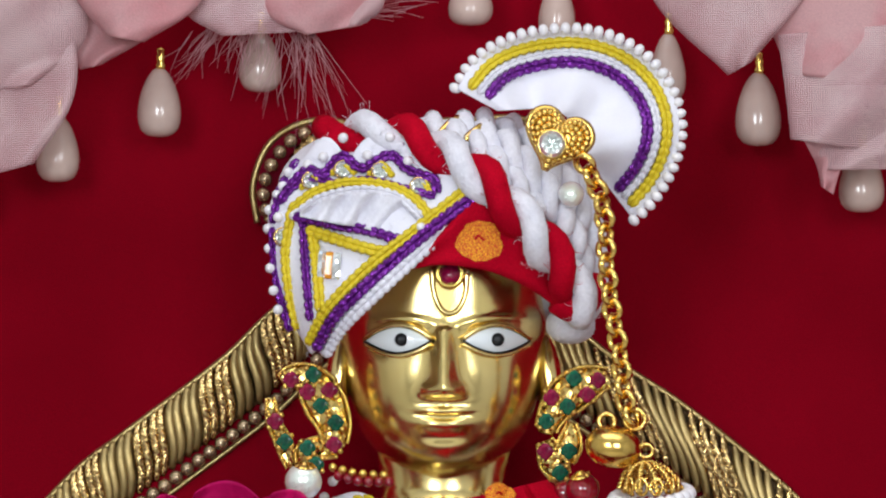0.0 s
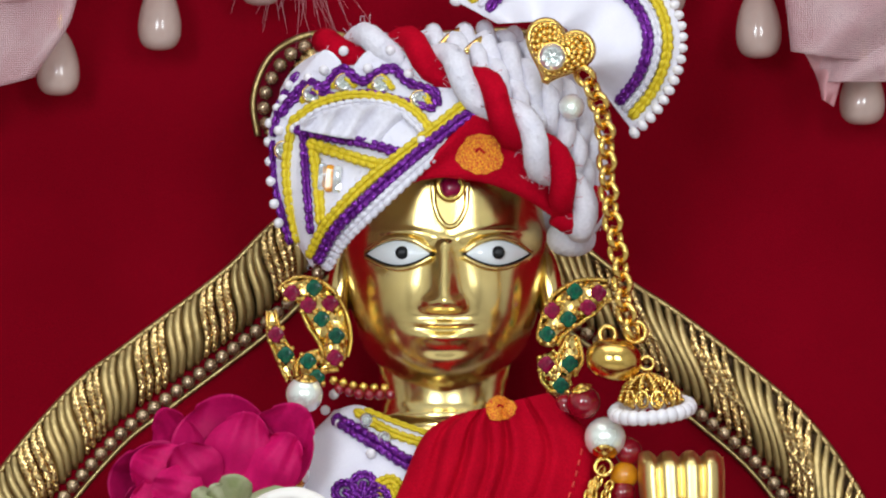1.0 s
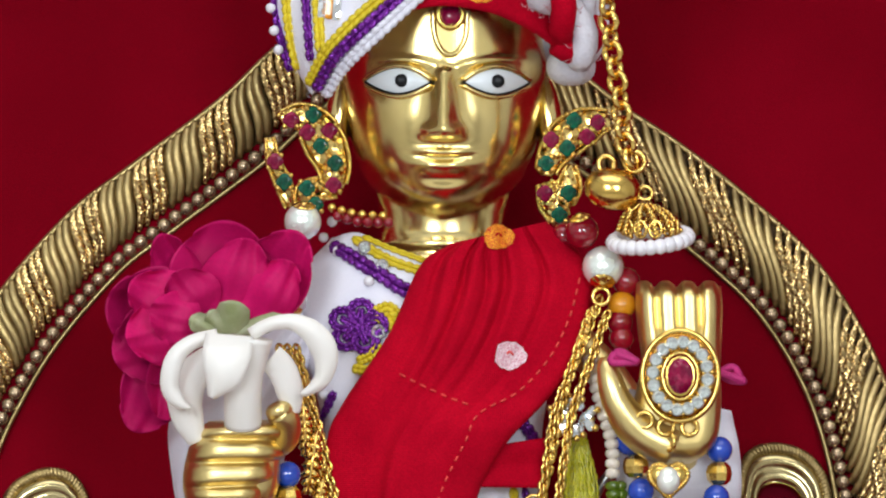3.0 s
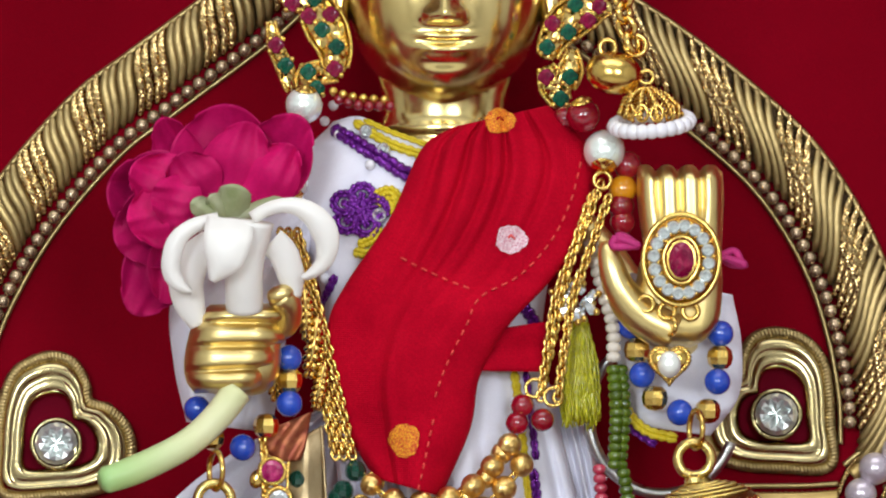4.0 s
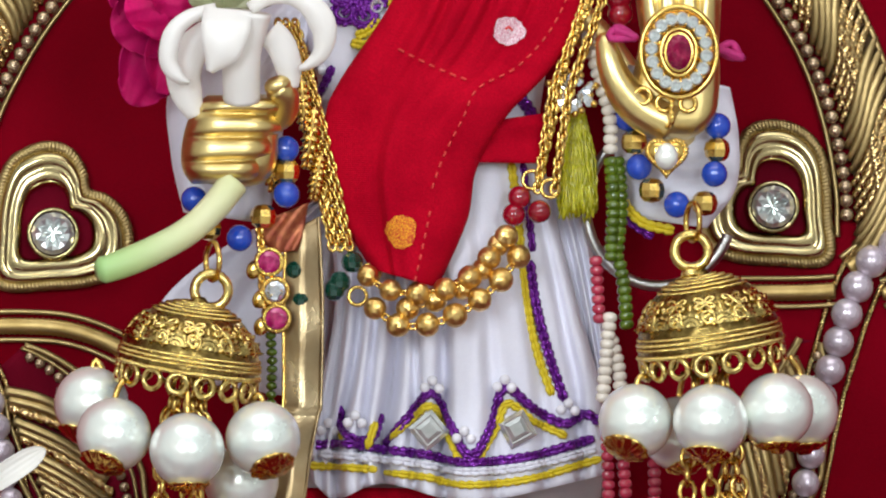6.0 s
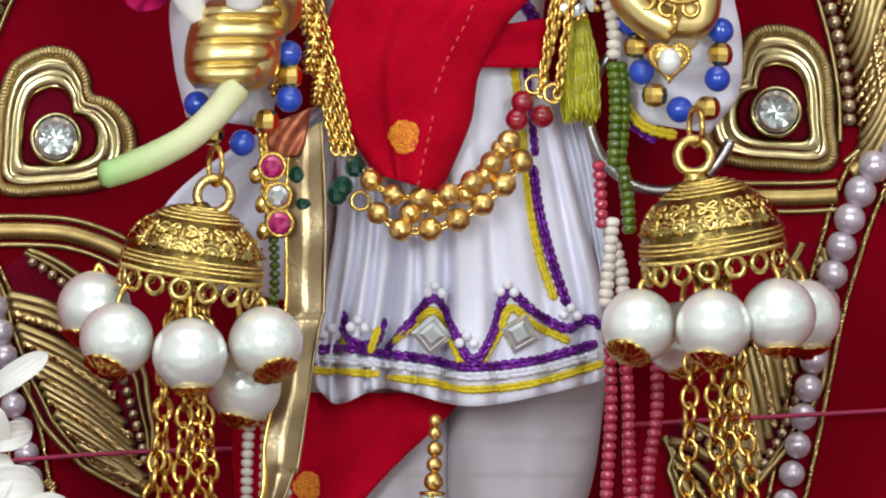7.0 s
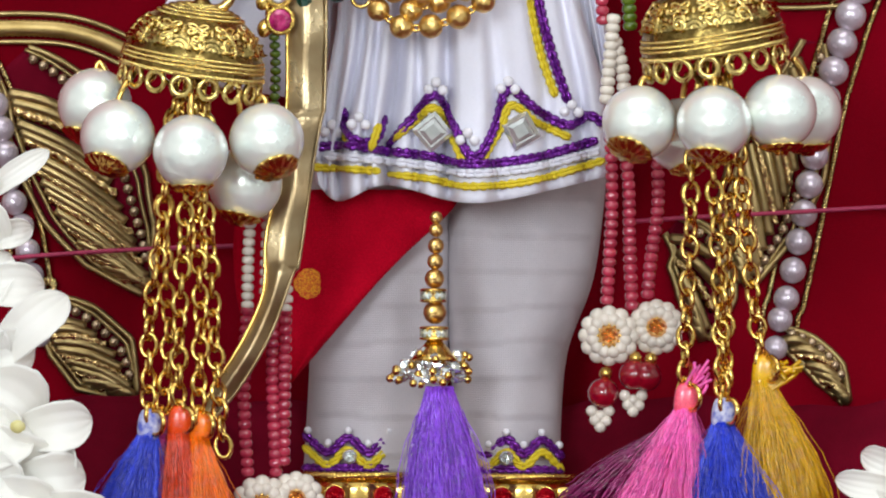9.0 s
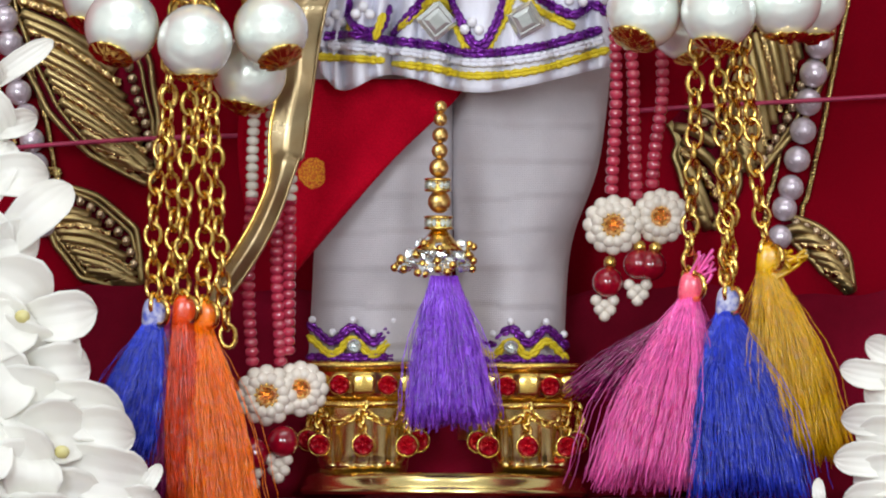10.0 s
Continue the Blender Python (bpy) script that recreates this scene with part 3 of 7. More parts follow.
def face_relief(u, v):
    h = 1.0 * np.exp(-((u - 785) / (14 + 10 * np.clip((v - 560) / 130, 0, 1))) ** 2) * np.clip(smooth_line(v, [300, 545, 590, 655, 688, 704, 722, 900], [0, 0, 14, 32, 42, 26, 1, 0]), 0, 60)
    h += 13 * (bump2(u, v, 757, 692, 15, 13) + bump2(u, v, 809, 692, 15, 13))
    for e, a in ((706, 1), (880, -1)):
        brow = 562 + 0.0022 * (u - e) ** 2 + a * 0.05 * (u - e)
        h += 4.5 * np.exp(-((v - brow) / 7) ** 2) * np.exp(-((u - e) / 75) ** 4)
        h -= 5 * bump2(u, v, e, 605, 66, 30)
    h += 7 * (bump2(u, v, 672, 690, 62, 62) + bump2(u, v, 902, 690, 62, 62))
    lip = lambda c, w: np.exp(-np.abs((u - 784) / 46) ** 2.8) * np.exp(-((v - c - 0.0016 * (u - 787) ** 2 * -1) / w) ** 2)
    h += 8 * lip(728, 7) + 11 * lip(752, 10) - 6 * lip(738, 3.5)
    h -= 2 * bump2(u, v, 785, 714, 8, 6) + 4 * bump2(u, v, 785, 776, 34, 9)
    h += 4 * bump2(u, v, 785, 800, 44, 22)
    return h


statue = Geo()
vv = np.linspace(330, 851, 150)
aa = np.linspace(-1, 1, 131)
grid = []
for y in vv:
    _, wid = face_depth(785.0, y)
    x = 785 + wid * np.sin(aa * np.pi / 2)
    d, _ = face_depth(x, np.full_like(x, y))
    d = d + face_relief(x, np.full_like(x, y))
    grid.append(np.c_[x, np.full_like(x, y), d])
grid = np.array(grid)
n = grid.shape[1]
faces = [(i * n + j, i * n + j + 1, (i + 1) * n + j + 1, (i + 1) * n + j) for i in range(len(vv) - 1) for j in range(n - 1)]
statue.add((grid.reshape(-1, 3), faces))
statue.add(blob((785, 560, 270), (174, 250, 150), 2.2, 40, 24))
statue.add(lathe((785, 800, 320), [(120, -10), (112, 30), (106, 62), (112, 82), (120, 90), (112, 98), (110, 108), (122, 118), (132, 132), (150, 200)], 48, 0.8))
for s in (-1, 1):  # ears, then the enamelled eyes with rim and pupil
    statue.add(blob((785 + s * 188, 680, 320), (24, 88, 40), 2.0, 16, 12, s * -6))


def almond(cu, cv, half, high, lift_by, slot, rim=0.0):
    x = np.linspace(-1, 1, 33)
    top, low = cv - high * (1 - np.abs(x) ** 1.9), cv + high * 0.86 * (1 - np.abs(x) ** 1.8)
    rows = []
    for k in np.linspace(0, 1, 11):
        u, v = cu + half * x, top * (1 - k) + low * k
        rows.append(np.c_[u, v, face_depth(u, v)[0] + lift_by + 10 * (1 - x ** 2) * math.sin(math.pi * k) ** 0.7])
    g = np.array(rows).reshape(-1, 3)
    statue.add((g, [(i * 33 + j, i * 33 + j + 1, (i + 1) * 33 + j + 1, (i + 1) * 33 + j) for i in range(10) for j in range(32)]), slot)
    if rim:
        loop = np.r_[rows[0], rows[-1][::-1], rows[0][:1]] + [0, 0, 3]
        statue.add(tube(loop, 1.7, 6, closed=True), 2)
        lid = np.r_[rows[0] * [1, 1, 1] + [0, -4, 2]]
        statue.add(tube(lid, 5.5, 8), 0)
        lid = np.r_[rows[-1] * [1, 1, 1] + [0, 5, 1]]
        statue.add(tube(lid, 4.5, 8), 0)


for cu, cv in ((704, 603), (879, 603)):
    almond(cu, cv, 59, 25, 2, 1, 1.0)
    statue.add(blob((cu + 6 if cu < 785 else cu + 2, cv - 2, face_depth(np.array([cu]), np.array([cv]))[0][0] + 15), (12, 12, 5), 2, 20, 7), 2)
# the closed hand: four fingers wrapped side by side
def rows_grid(lefts, rights, fn, nv=70, nu=60):
    """A front between two side lines of (u, v): fn(x, k) gives the depth for x from -1 to 1 across and k from 0 to 1 down."""
    L, R = curve(lefts, 2), curve(rights, 2)
    pts = []
    for k in np.linspace(0, 1, nv):
        a = np.array([np.interp(k, np.linspace(0, 1, len(L)), L[:, j]) for j in (0, 1)])
        b = np.array([np.interp(k, np.linspace(0, 1, len(R)), R[:, j]) for j in (0, 1)])
        x = np.sin(np.linspace(-1, 1, nu) * np.pi / 2)
        pts.append(np.c_[(a + b) / 2 + x[:, None] * (b - a) / 2, fn(x, k)])
    g = np.array(pts).reshape(-1, 3)
    return g, [(i * nu + j, i * nu + j + 1, (i + 1) * nu + j + 1, (i + 1) * nu + j) for i in range(nv - 1) for j in range(nu - 1)]


def fist_depth(x, k):
    cord = np.abs(math.sin(math.pi * 4 * min(k, 0.9999)))
    return 585 + 92 * (1 - np.abs(x) ** 3.2) ** (1 / 2.6) * (1 - abs(2 * k - 1) ** 7) ** 0.3 - 17 * (1 - cord) ** 1.7 * (1 - 0.5 * np.clip(-x, 0, 1))


statue.add(rows_grid([(374, 1206), (350, 1226), (338, 1254), (330, 1289), (328, 1319), (333, 1344), (348, 1364)], [(493, 1203), (512, 1217), (513, 1231), (499, 1243), (508, 1258), (507, 1269), (492, 1281), (494, 1295), (492, 1308), (476, 1319), (474, 1333), (470, 1347), (455, 1359)], fist_depth), 3)
statue.add(blob((422, 1288, 590), (78, 80, 60), 3.0, 28, 16), 3)
statue.add(tube(curve([(442, 1253, 590), (502, 1243, 610), (512, 1208, 640), (495, 1189, 655)], 8), 24, 14), 3)
statue.add(blob((498, 1187, 656), (25, 17, 22), 2.2, 18, 12, -20), 3)
# the raised open hand
def palm_depth(x, k):
    s4 = (x + 1) * 2
    cord = np.abs(np.sin(np.pi * np.clip(s4, 0.001, 3.999)))
    fade = np.clip(1 - (k - 0.22) / 0.12, 0, 1)
    return 520 + 62 * (1 - np.abs(x) ** 5) ** (1 / 3.5) * (1 - np.clip(1 - k * 14, 0, 1) ** 2) ** 0.5 * (1 - np.clip((k - 0.82) / 0.18, 0, 1) ** 2) ** 0.5 - 13 * (1 - cord) ** 2 * fade + 5 * math.sin(math.pi * k)


fingers = rows_grid([(1128, 953), (1127, 998), (1132, 1048), (1139, 1098), (1129, 1148), (1123, 1199), (1152, 1253), (1192, 1276)], [(1278, 952), (1281, 997), (1280, 1047), (1278, 1108), (1280, 1167), (1274, 1228), (1252, 1260), (1224, 1276)], palm_depth, 90, 80)
tipped = fingers[0]
tipped[:, 1] += np.clip(1 - (tipped[:, 1] - tipped[:, 1].min()) / 60, 0, 1) * 13 * (1 - np.abs(np.sin(np.pi * (tipped[:, 0] - tipped[:, 0].min()) / 38.5))) ** 1.5
statue.add(fingers, 3)
statue.add(blob((1206, 1140, 530), (66, 120, 26), 2.6, 32, 20), 3)
q = curve([(1073, 1089, 585), (1081, 1124, 590), (1099, 1174, 586), (1137, 1220, 575), (1192, 1248, 565)], 7)
statue.add(tube(q, np.interp(np.linspace(0, 1, len(q)), [0, 0.05, 0.2, 0.6, 1], [8, 16, 23, 34, 40]), 16), 3)
# forearms and legs under the clothes
statue.add(tube(curve([(425, 1300, 540), (470, 1240, 400), (600, 1050, 290), (720, 930, 270)], 12), 34, 12), 3)
statue.add(tube(curve([(1210, 1230, 520), (1190, 1290, 380), (1060, 1100, 280), (860, 930, 270)], 12), 34, 12), 3)
for u in (690, 900):
    statue.add(tube(curve([(785, 930, 260), (u, 1400, 230), (u, 2000, 180), (u - 25, 2540, 200)], 40), 62, 14), 3)
# feet on a round base: ribbed toes side by side
def foot_depth(x, k):
    cord = np.abs(np.sin(np.pi * 2.5 * np.clip(x + 1, 0.001, 1.999)))
    rise = 285 + 175 * k ** 1.2 - 70 * np.clip((k - 0.86) / 0.14, 0, 1) ** 2
    return 240 + (rise - 240) * (1 - np.abs(x) ** 4) ** (1 / 3) - 11 * (1 - cord) ** 2 * np.clip((k - 0.3) / 0.35, 0, 1) + 8 * math.exp(-((k - 0.86) / 0.07) ** 2)


statue.add(rows_grid([(576, 2450), (571, 2490), (567, 2531), (565, 2561), (567, 2587), (576, 2601)], [(723, 2449), (727, 2489), (729, 2529), (731, 2559), (728, 2585), (722, 2600)], foot_depth))
statue.add(rows_grid([(879, 2447), (875, 2488), (874, 2528), (873, 2558), (876, 2584), (882, 2598)], [(1015, 2446), (1022, 2486), (1026, 2526), (1028, 2557), (1026, 2583), (1019, 2597)], foot_depth))
statue.add(lathe((792, 2600, 290), [(150, -4), (228, -4), (240, 0), (246, 8), (244, 18), (252, 24), (256, 30), (252, 36)], 72, 0.84))
figure = solo("brass_statue", statue, [BRASS, EYE_WHITE, EYE_BLACK, BRASS_SATIN], "polished brass statue in a dressed standing pose with enamelled eyes", "statue")

# ---- clothes ----
def skirt_folds(s, t):
    w = np.clip((t - 0.35) / 0.5, 0, 1)
    d = 14 * np.sin(s * 13 + 0.6) + 5 * np.sin(s * 31 + t * 3)
    for c, sway, wide, deep in ((0.035, 0.02, 0.016, 46), (0.09, 0.03, 0.020, 70), (0.17, 0.02, 0.016, 54), (0.255, 0.0, 0.024, 84), (0.345, -0.02, 0.018, 40), (0.45, -0.01, 0.024, 62), (0.62, 0.03, 0.030, 26), (0.79, 0.05, 0.030, 30), (0.92, 0.02, 0.022, 36)):
        d = d - deep * np.exp(-((s - c - sway * (1 - t) - 0.006 * np.sin(t * 14 + c * 40)) / wide) ** 2)
    return w * d


tunic = thing("tunic", (785, 1900, 380), "white cotton tunic with purple and yellow chain-stitch borders", "tunic")
def hem_drop(s, t):
    neck = np.clip(1 - t / 0.12, 0, 1) * smooth_line(s, [0, 0.12, 0.3, 0.5, 0.8, 1.0], [10, 2, 38, 62, 40, 0])
    return t ** 5 * smooth_line(s, [0, 0.08, 0.24, 0.48, 0.66, 1.0], [-12, 22, -2, 34, 34, 2]) + neck


BODICE = sheet(between(
    [(589, 870, 330), (530, 952, 350), (531, 1072, 380), (571, 1192, 400), (590, 1409, 380), (602, 1589, 380), (559, 1829, 370), (562, 1848, 370), (563, 1878, 372), (567, 1900, 374)],
    [(999, 867, 330), (1010, 949, 350), (991, 1069, 380), (962, 1250, 400), (995, 1425, 380), (1037, 1585, 380), (1073, 1704, 370), (1081, 1783, 370), (1087, 1823, 372), (1085, 1868, 374)], 120, skirt_folds, hem_drop), 110, 90, 8)
part("bodice_and_skirt", Geo().add(BODICE), WHITE_CLOTH, tunic)
part("sleeve", Geo().add(sheet(between([(520, 972, 350), (381, 1113, 380), (306, 1194, 430), (310, 1314, 440), (333, 1414, 440)], [(561, 1072, 390), (521, 1192, 440), (502, 1313, 470), (493, 1373, 470), (483, 1433, 460)], 60, lambda s, t: 8 * np.sin(s * 20 + t * 6)), 30, 30, 8)), WHITE_CLOTH, tunic)
part("sleeve", Geo().add(sheet(between([(1117, 1144, 420), (1098, 1244, 430), (1099, 1344, 440), (1130, 1414, 445)], [(1298, 1182, 430), (1315, 1272, 440), (1310, 1362, 445), (1260, 1432, 445)], 50, lambda s, t: 8 * np.sin(t * 22 + s * 3)), 30, 30, 8)), WHITE_CLOTH, tunic)
part("coat_tail", Geo().add(sheet(between([(570, 1389, 300), (411, 1471, 300), (287, 1592, 300), (343, 1712, 300)], [(610, 1389, 340), (611, 1489, 340), (602, 1609, 340), (603, 1749, 340)], 20, lambda s, t: 14 * np.sin(s * 22 + t * 2)), 40, 30, 8)), WHITE_CLOTH, tunic)
part("coat_tail", Geo().add(sheet(between([(969, 1345, 350), (995, 1445, 350), (1021, 1545, 350), (1063, 1704, 350)], [(1009, 1345, 360), (1050, 1444, 360), (1074, 1564, 360), (1091, 1724, 360)], 20, lambda s, t: 12 * np.sin(s * 17)), 30, 30, 8)), WHITE_CLOTH, tunic)

trousers = thing("trousers", (785, 2400, 330), "white cotton trousers gathered in fine cross pleats", "trousers")
for L, R in (([(544, 1849, 180), (561, 2079, 180), (557, 2230, 180), (549, 2400, 180)], [(807, 1847, 215), (805, 2077, 215), (803, 2227, 215), (794, 2398, 215)]),
             ([(795, 1847, 215), (801, 2077, 215), (809, 2227, 215), (824, 2398, 215)], [(1084, 1844, 180), (1061, 2045, 180), (1013, 2195, 180), (1002, 2396, 180)])):
    part("leg", Geo().add(sheet(between(L, R, 95, lambda s, t: 4.5 * ((t * 8.5 + 0.05 * np.sin(s * 4 + t * 9)) % 1.0) - 2 + 5 * np.sin(s * 9 + t * 4) + 7 * np.sin(s * 14) * np.exp(-((t - 0.25) / 0.15) ** 2)), 40, 90, 8)), SHADED_MUSLIN, trousers)

sash = thing("red_sash", (640, 2000, 340), "plain red cotton cloth hanging behind the tunic over the legs", "sash")
SASH = sheet(between([(430, 1900, 330), (421, 2020, 330), (442, 2141, 330), (518, 2250, 330)], [(815, 1897, 342), (808, 1932, 342), (691, 2048, 342), (530, 2238, 336)], 14, lambda s, t: 6 * np.sin(s * 12 + t * 5)), 40, 40, 8)
part("panel", Geo().add(SASH), RED_CLOTH, sash)

shawl = thing("shawl", (800, 1100, 540), "red cotton shawl pleated over one shoulder with tie-dyed spots", "shawl")


PLEATS = ((0.13, 0.10, 0.030, 0.9), (0.30, 0.02, 0.020, 1.0), (0.40, 0.06, 0.016, 0.6), (0.55, -0.10, 0.022, 0.9), (0.78, -0.22, 0.018, 0.6))


def shawl_folds(s, t):
    """Narrow pleats gathered at the shoulder that open out and die away down the cloth."""
    k = np.interp(t, [0, 0.12, 0.3, 0.45, 0.62, 1], [20, 22, 15, 7, 2, 0.5])
    d = 0
    for c, lean_by, w, deep in PLEATS:
        x = s - c - lean_by * t - 0.015 * np.sin(t * 9 + c * 30)
        d = d - deep * np.exp(-(x / (w * (0.8 + 2.0 * t))) ** 2) + 0.55 * deep * np.exp(-((x - 0.05) / 0.05) ** 2)
    under = 1 / (1 + np.exp(-(s - 0.34 - 0.1 * (1 - t)) / 0.010)) * np.clip((t - 0.45) / 0.1, 0, 1)
    return k * d + 16 * under + 8 * np.sin(t * 6 + s * 4) + 5 * np.sin(s * 9 - t * 5) + 2 * np.sin(t * 23 - s * 13)


SHAWL_L = [(799, 889, 470), (745, 929, 500), (690, 1051, 520), (611, 1172, 530), (582, 1242, 530), (587, 1352, 520), (616, 1428, 515), (665, 1510, 515)]
SHAWL_R = [(969, 849, 470), (1045, 929, 480), (1045, 1009, 500), (991, 1139, 530), (902, 1240, 540), (852, 1330, 530), (836, 1422, 522), (785, 1543, 520)]
DRAPE = sheet(between(SHAWL_L, SHAWL_R, 60, shawl_folds), 90, 110, 7)
part("drape", Geo().add(DRAPE), RED_CLOTH, shawl)
part("belt", Geo().add(sheet(between([(852, 1250, 545), (847, 1320, 545)], [(984, 1229, 505), (974, 1321, 505)], 14, lambda s, t: 4 * np.sin(t * 9)), 16, 12, 6)), RED_CLOTH, shawl)

# ---- turban ----
turban = thing("turban", (780, 420, 420), "white turban with red twisted roll and purple and yellow chain-stitch panels", "turban")
part("crown", Geo().add(blob((765, 345, 330), (275, 135, 215), 2.3, 48, 24)), WHITE_SOFT, turban)
part("back_roll", Geo().add(blob((780, 470, 270), (262, 130, 150), 2.4, 40, 20)), WHITE_SOFT, turban)
PANEL = sheet(between([(545, 261, 440), (478, 359, 420), (484, 469, 425), (518, 570, 435), (546, 620, 440)], [(790, 261, 545), (842, 334, 590), (745, 449, 605), (640, 545, 585), (552, 628, 470)], 40, None, lambda s, t: np.clip(1 - t / 0.13, 0, 1) * (24 - 44 * np.abs(np.sin(s * 3.0 * np.pi + 0.4)))), 60, 60, 10)
part("front_panel", Geo().add(PANEL), WHITE_CLOTH, turban)
skin = Skin(PANEL)
part("gathered_lining", Geo().add(sheet(between([(530, 371, 560), (580, 349, 575), (640, 339, 580), (700, 349, 585), (745, 377, 590)], [(530, 383, 560), (590, 395, 575), (640, 403, 580), (690, 419, 588), (712, 419, 592)], 0, lambda s, t: 9 * np.sin(t * 26 + s * 3) - 8 * np.sin(np.pi * s)), 10, 70, 5)), WHITE_SOFT, turban)
RED_BAND = sheet(between([(742, 461, 606), (790, 399, 610), (842, 351, 604), (900, 391, 590), (960, 457, 555), (1010, 529, 500)], [(728, 477, 580), (775, 469, 590), (830, 473, 592), (880, 485, 585), (940, 513, 555), (1000, 556, 500)], 14, lambda s, t: 5 * np.sin(s * 7 + t * 3)), 20, 60, 8)
part("red_band", Geo().add(RED_BAND), RED_CLOTH, turban)
band = Skin(RED_BAND)


def dyed_spot(on, cu, cv, ru, rv, mat, parent, inner_mat=None, over=2.5, seed=1):
    """A printed spot of uneven outline, with a small unprinted heart."""
    q = random.Random(seed)
    a = np.linspace(0, 2 * np.pi, 40)
    ph = [q.uniform(0, 6) for _ in range(3)]
    k = 1 + 0.05 * np.sin(3 * a + ph[0]) + 0.035 * np.sin(5 * a + ph[1]) + 0.03 * np.sin(11 * a + ph[2])
    rows = []
    for r in (1.0, 0.75, 0.5, 0.25, 0.01):
        u, v = cu + ru * r * k * np.cos(a), cv + rv * r * k * np.sin(a)
        rows.append(np.c_[u, v, [on.at(x, y) + over for x, y in zip(u, v)]])
    g = np.concatenate(rows)
    part("dyed_spot", Geo().add((g, [(i * 40 + j, (i + 1) * 40 + j, (i + 1) * 40 + j + 1, i * 40 + j + 1) for i in range(4) for j in range(39)])), mat, parent)
    if inner_mat:
        e = curve([(cu - ru * 0.2, cv - rv * 0.1), (cu - ru * 0.05, cv - rv * 0.3), (cu + ru * 0.2, cv - rv * 0.05)], 4)
        part("spot_eye", Geo().add(tube(np.c_[e, [on.at(*x) + over + 0.4 for x in e]], 2, 6)), inner_mat, parent)


dyed_spot(band, 849, 427, 41, 36, ORANGE_DYE, turban, RED_CLOTH, 3, 2)
ROLL = [(575, 244, 420), (640, 235, 470), (705, 237, 515), (770, 261, 560), (835, 299, 600), (880, 344, 620), (930, 394, 610), (975, 449, 580), (1010, 504, 540), (1035, 550, 490)]
twist = rope(ROLL, 41, 178, 2, 14)
for k, mat in enumerate((RED_CLOTH, WHITE_SOFT)):
    g = Geo()
    h = len(twist.v[k])
    base = sum(len(w) for w in twist.v[:k])
    g.add((twist.v[k], [tuple(i - base for i in f) for f in twist.f if base <= f[0] < base + h]))
    part("twisted_roll", g, mat, turban, ("red strand", "white strand")[k])
for path, r in (([(815, 221, 470), (900, 261, 540), (960, 329, 560), (1005, 409, 540), (1030, 489, 490)], 30), ([(850, 215, 430), (945, 261, 500), (1000, 329, 520), (1035, 419, 490), (1046, 509, 440)], 28),
                ([(900, 221, 400), (990, 289, 450), (1040, 379, 440), (1052, 469, 400)], 26), ([(760, 221, 470), (840, 257, 540), (905, 319, 575), (950, 379, 570)], 28), ([(660, 239, 440), (730, 231, 470), (800, 231, 500), (850, 261, 540)], 24)):
    part("white_cord", rope(path, r, 105, 2, 10), WHITE_SOFT, turban)
for path in ([(775, 239, 520), (800, 214, 505), (822, 205, 480)], [(822, 247, 545), (845, 227, 535), (868, 217, 510)]):
    part("gold_tape", Geo().add(tube(curve(path, 6), 7, 6, flat=0.5)), GOLD, turban)
part("edge_roll", Geo().add(tube(curve([(1000, 552, 500), (1035, 560, 490), (1060, 519, 450), (1058, 469, 420)], 8), 16, 10)), WHITE_SOFT, turban)
part("edge_roll", Geo().add(tube(curve([(985, 529, 520), (1015, 545, 510), (1040, 529, 500), (1050, 499, 470)], 8), 26, 10)), RED_CLOTH, turban)
part("nape_cloth", Geo().add(blob((1010, 575, 380), (44, 34, 60), 2.2, 18, 12)), WHITE_SOFT, turban)


def braid(path, width, mat, parent, on=None, over=4.0, label="", pitch=16.0):
    width = width * 1.22
    p = on.lay(path, over) if on else curve(path, 12)
    return part("chain_stitch", stitches(p, width, pitch), mat, parent, label)


braid([(500, 349), (520, 321), (545, 299), (572, 307), (605, 275), (640, 297), (690, 273), (722, 299), (768, 317), (772, 331)], 18, PURPLE, turban, skin)
braid([(520, 291), (496, 334), (484, 384)], 15, PURPLE, turban, skin, 3)
braid([(482, 414), (486, 469), (496, 529), (510, 575)], 15, PURPLE, turban, skin, 3)
braid([(510, 337), (545, 314), (600, 324), (650, 317), (700, 329), (760, 344)], 15, PURPLE, turban, skin, 3)
for p in ([(535, 329), (550, 307), (568, 321)], [(590, 304), (607, 287), (625, 303)], [(655, 307), (675, 289), (692, 307)], [(722, 334), (745, 317), (760, 337)]):
    braid(p, 11, YELLOW, turban, skin, 5, pitch=9)
braid([(520, 365), (560, 337), (620, 321), (690, 328), (735, 351), (755, 375)], 17, YELLOW, turban, skin, 6)
braid([(526, 377), (570, 349), (640, 335), (700, 345), (742, 379)], 16, WHITE_SOFT, turban, skin, 6)
braid([(527, 383), (590, 397), (650, 407), (702, 423)], 19, PURPLE, turban, skin, 7)
braid([(822, 337), (740, 403), (650, 473), (580, 545), (548, 602)], 20, YELLOW, turban, skin, 7)
braid([(836, 349), (760, 407), (665, 489), (595, 556), (562, 612)], 22, PURPLE, turban, skin, 7)
braid([(846, 361), (772, 421), (680, 505), (610, 574), (578, 622)], 24, WHITE_SOFT, turban, skin, 2)
braid([(552, 409), (600, 424), (640, 437), (672, 445)], 22, YELLOW, turban, skin, 6)
braid([(552, 409), (560, 469), (566, 540)], 19, YELLOW, turban, skin, 6)
braid([(536, 395), (540, 469), (548, 556)], 16, PURPLE, turban, skin, 5)
braid([(514, 381), (505, 449), (512, 519), (524, 572)], 17, YELLOW, turban, skin, 5)
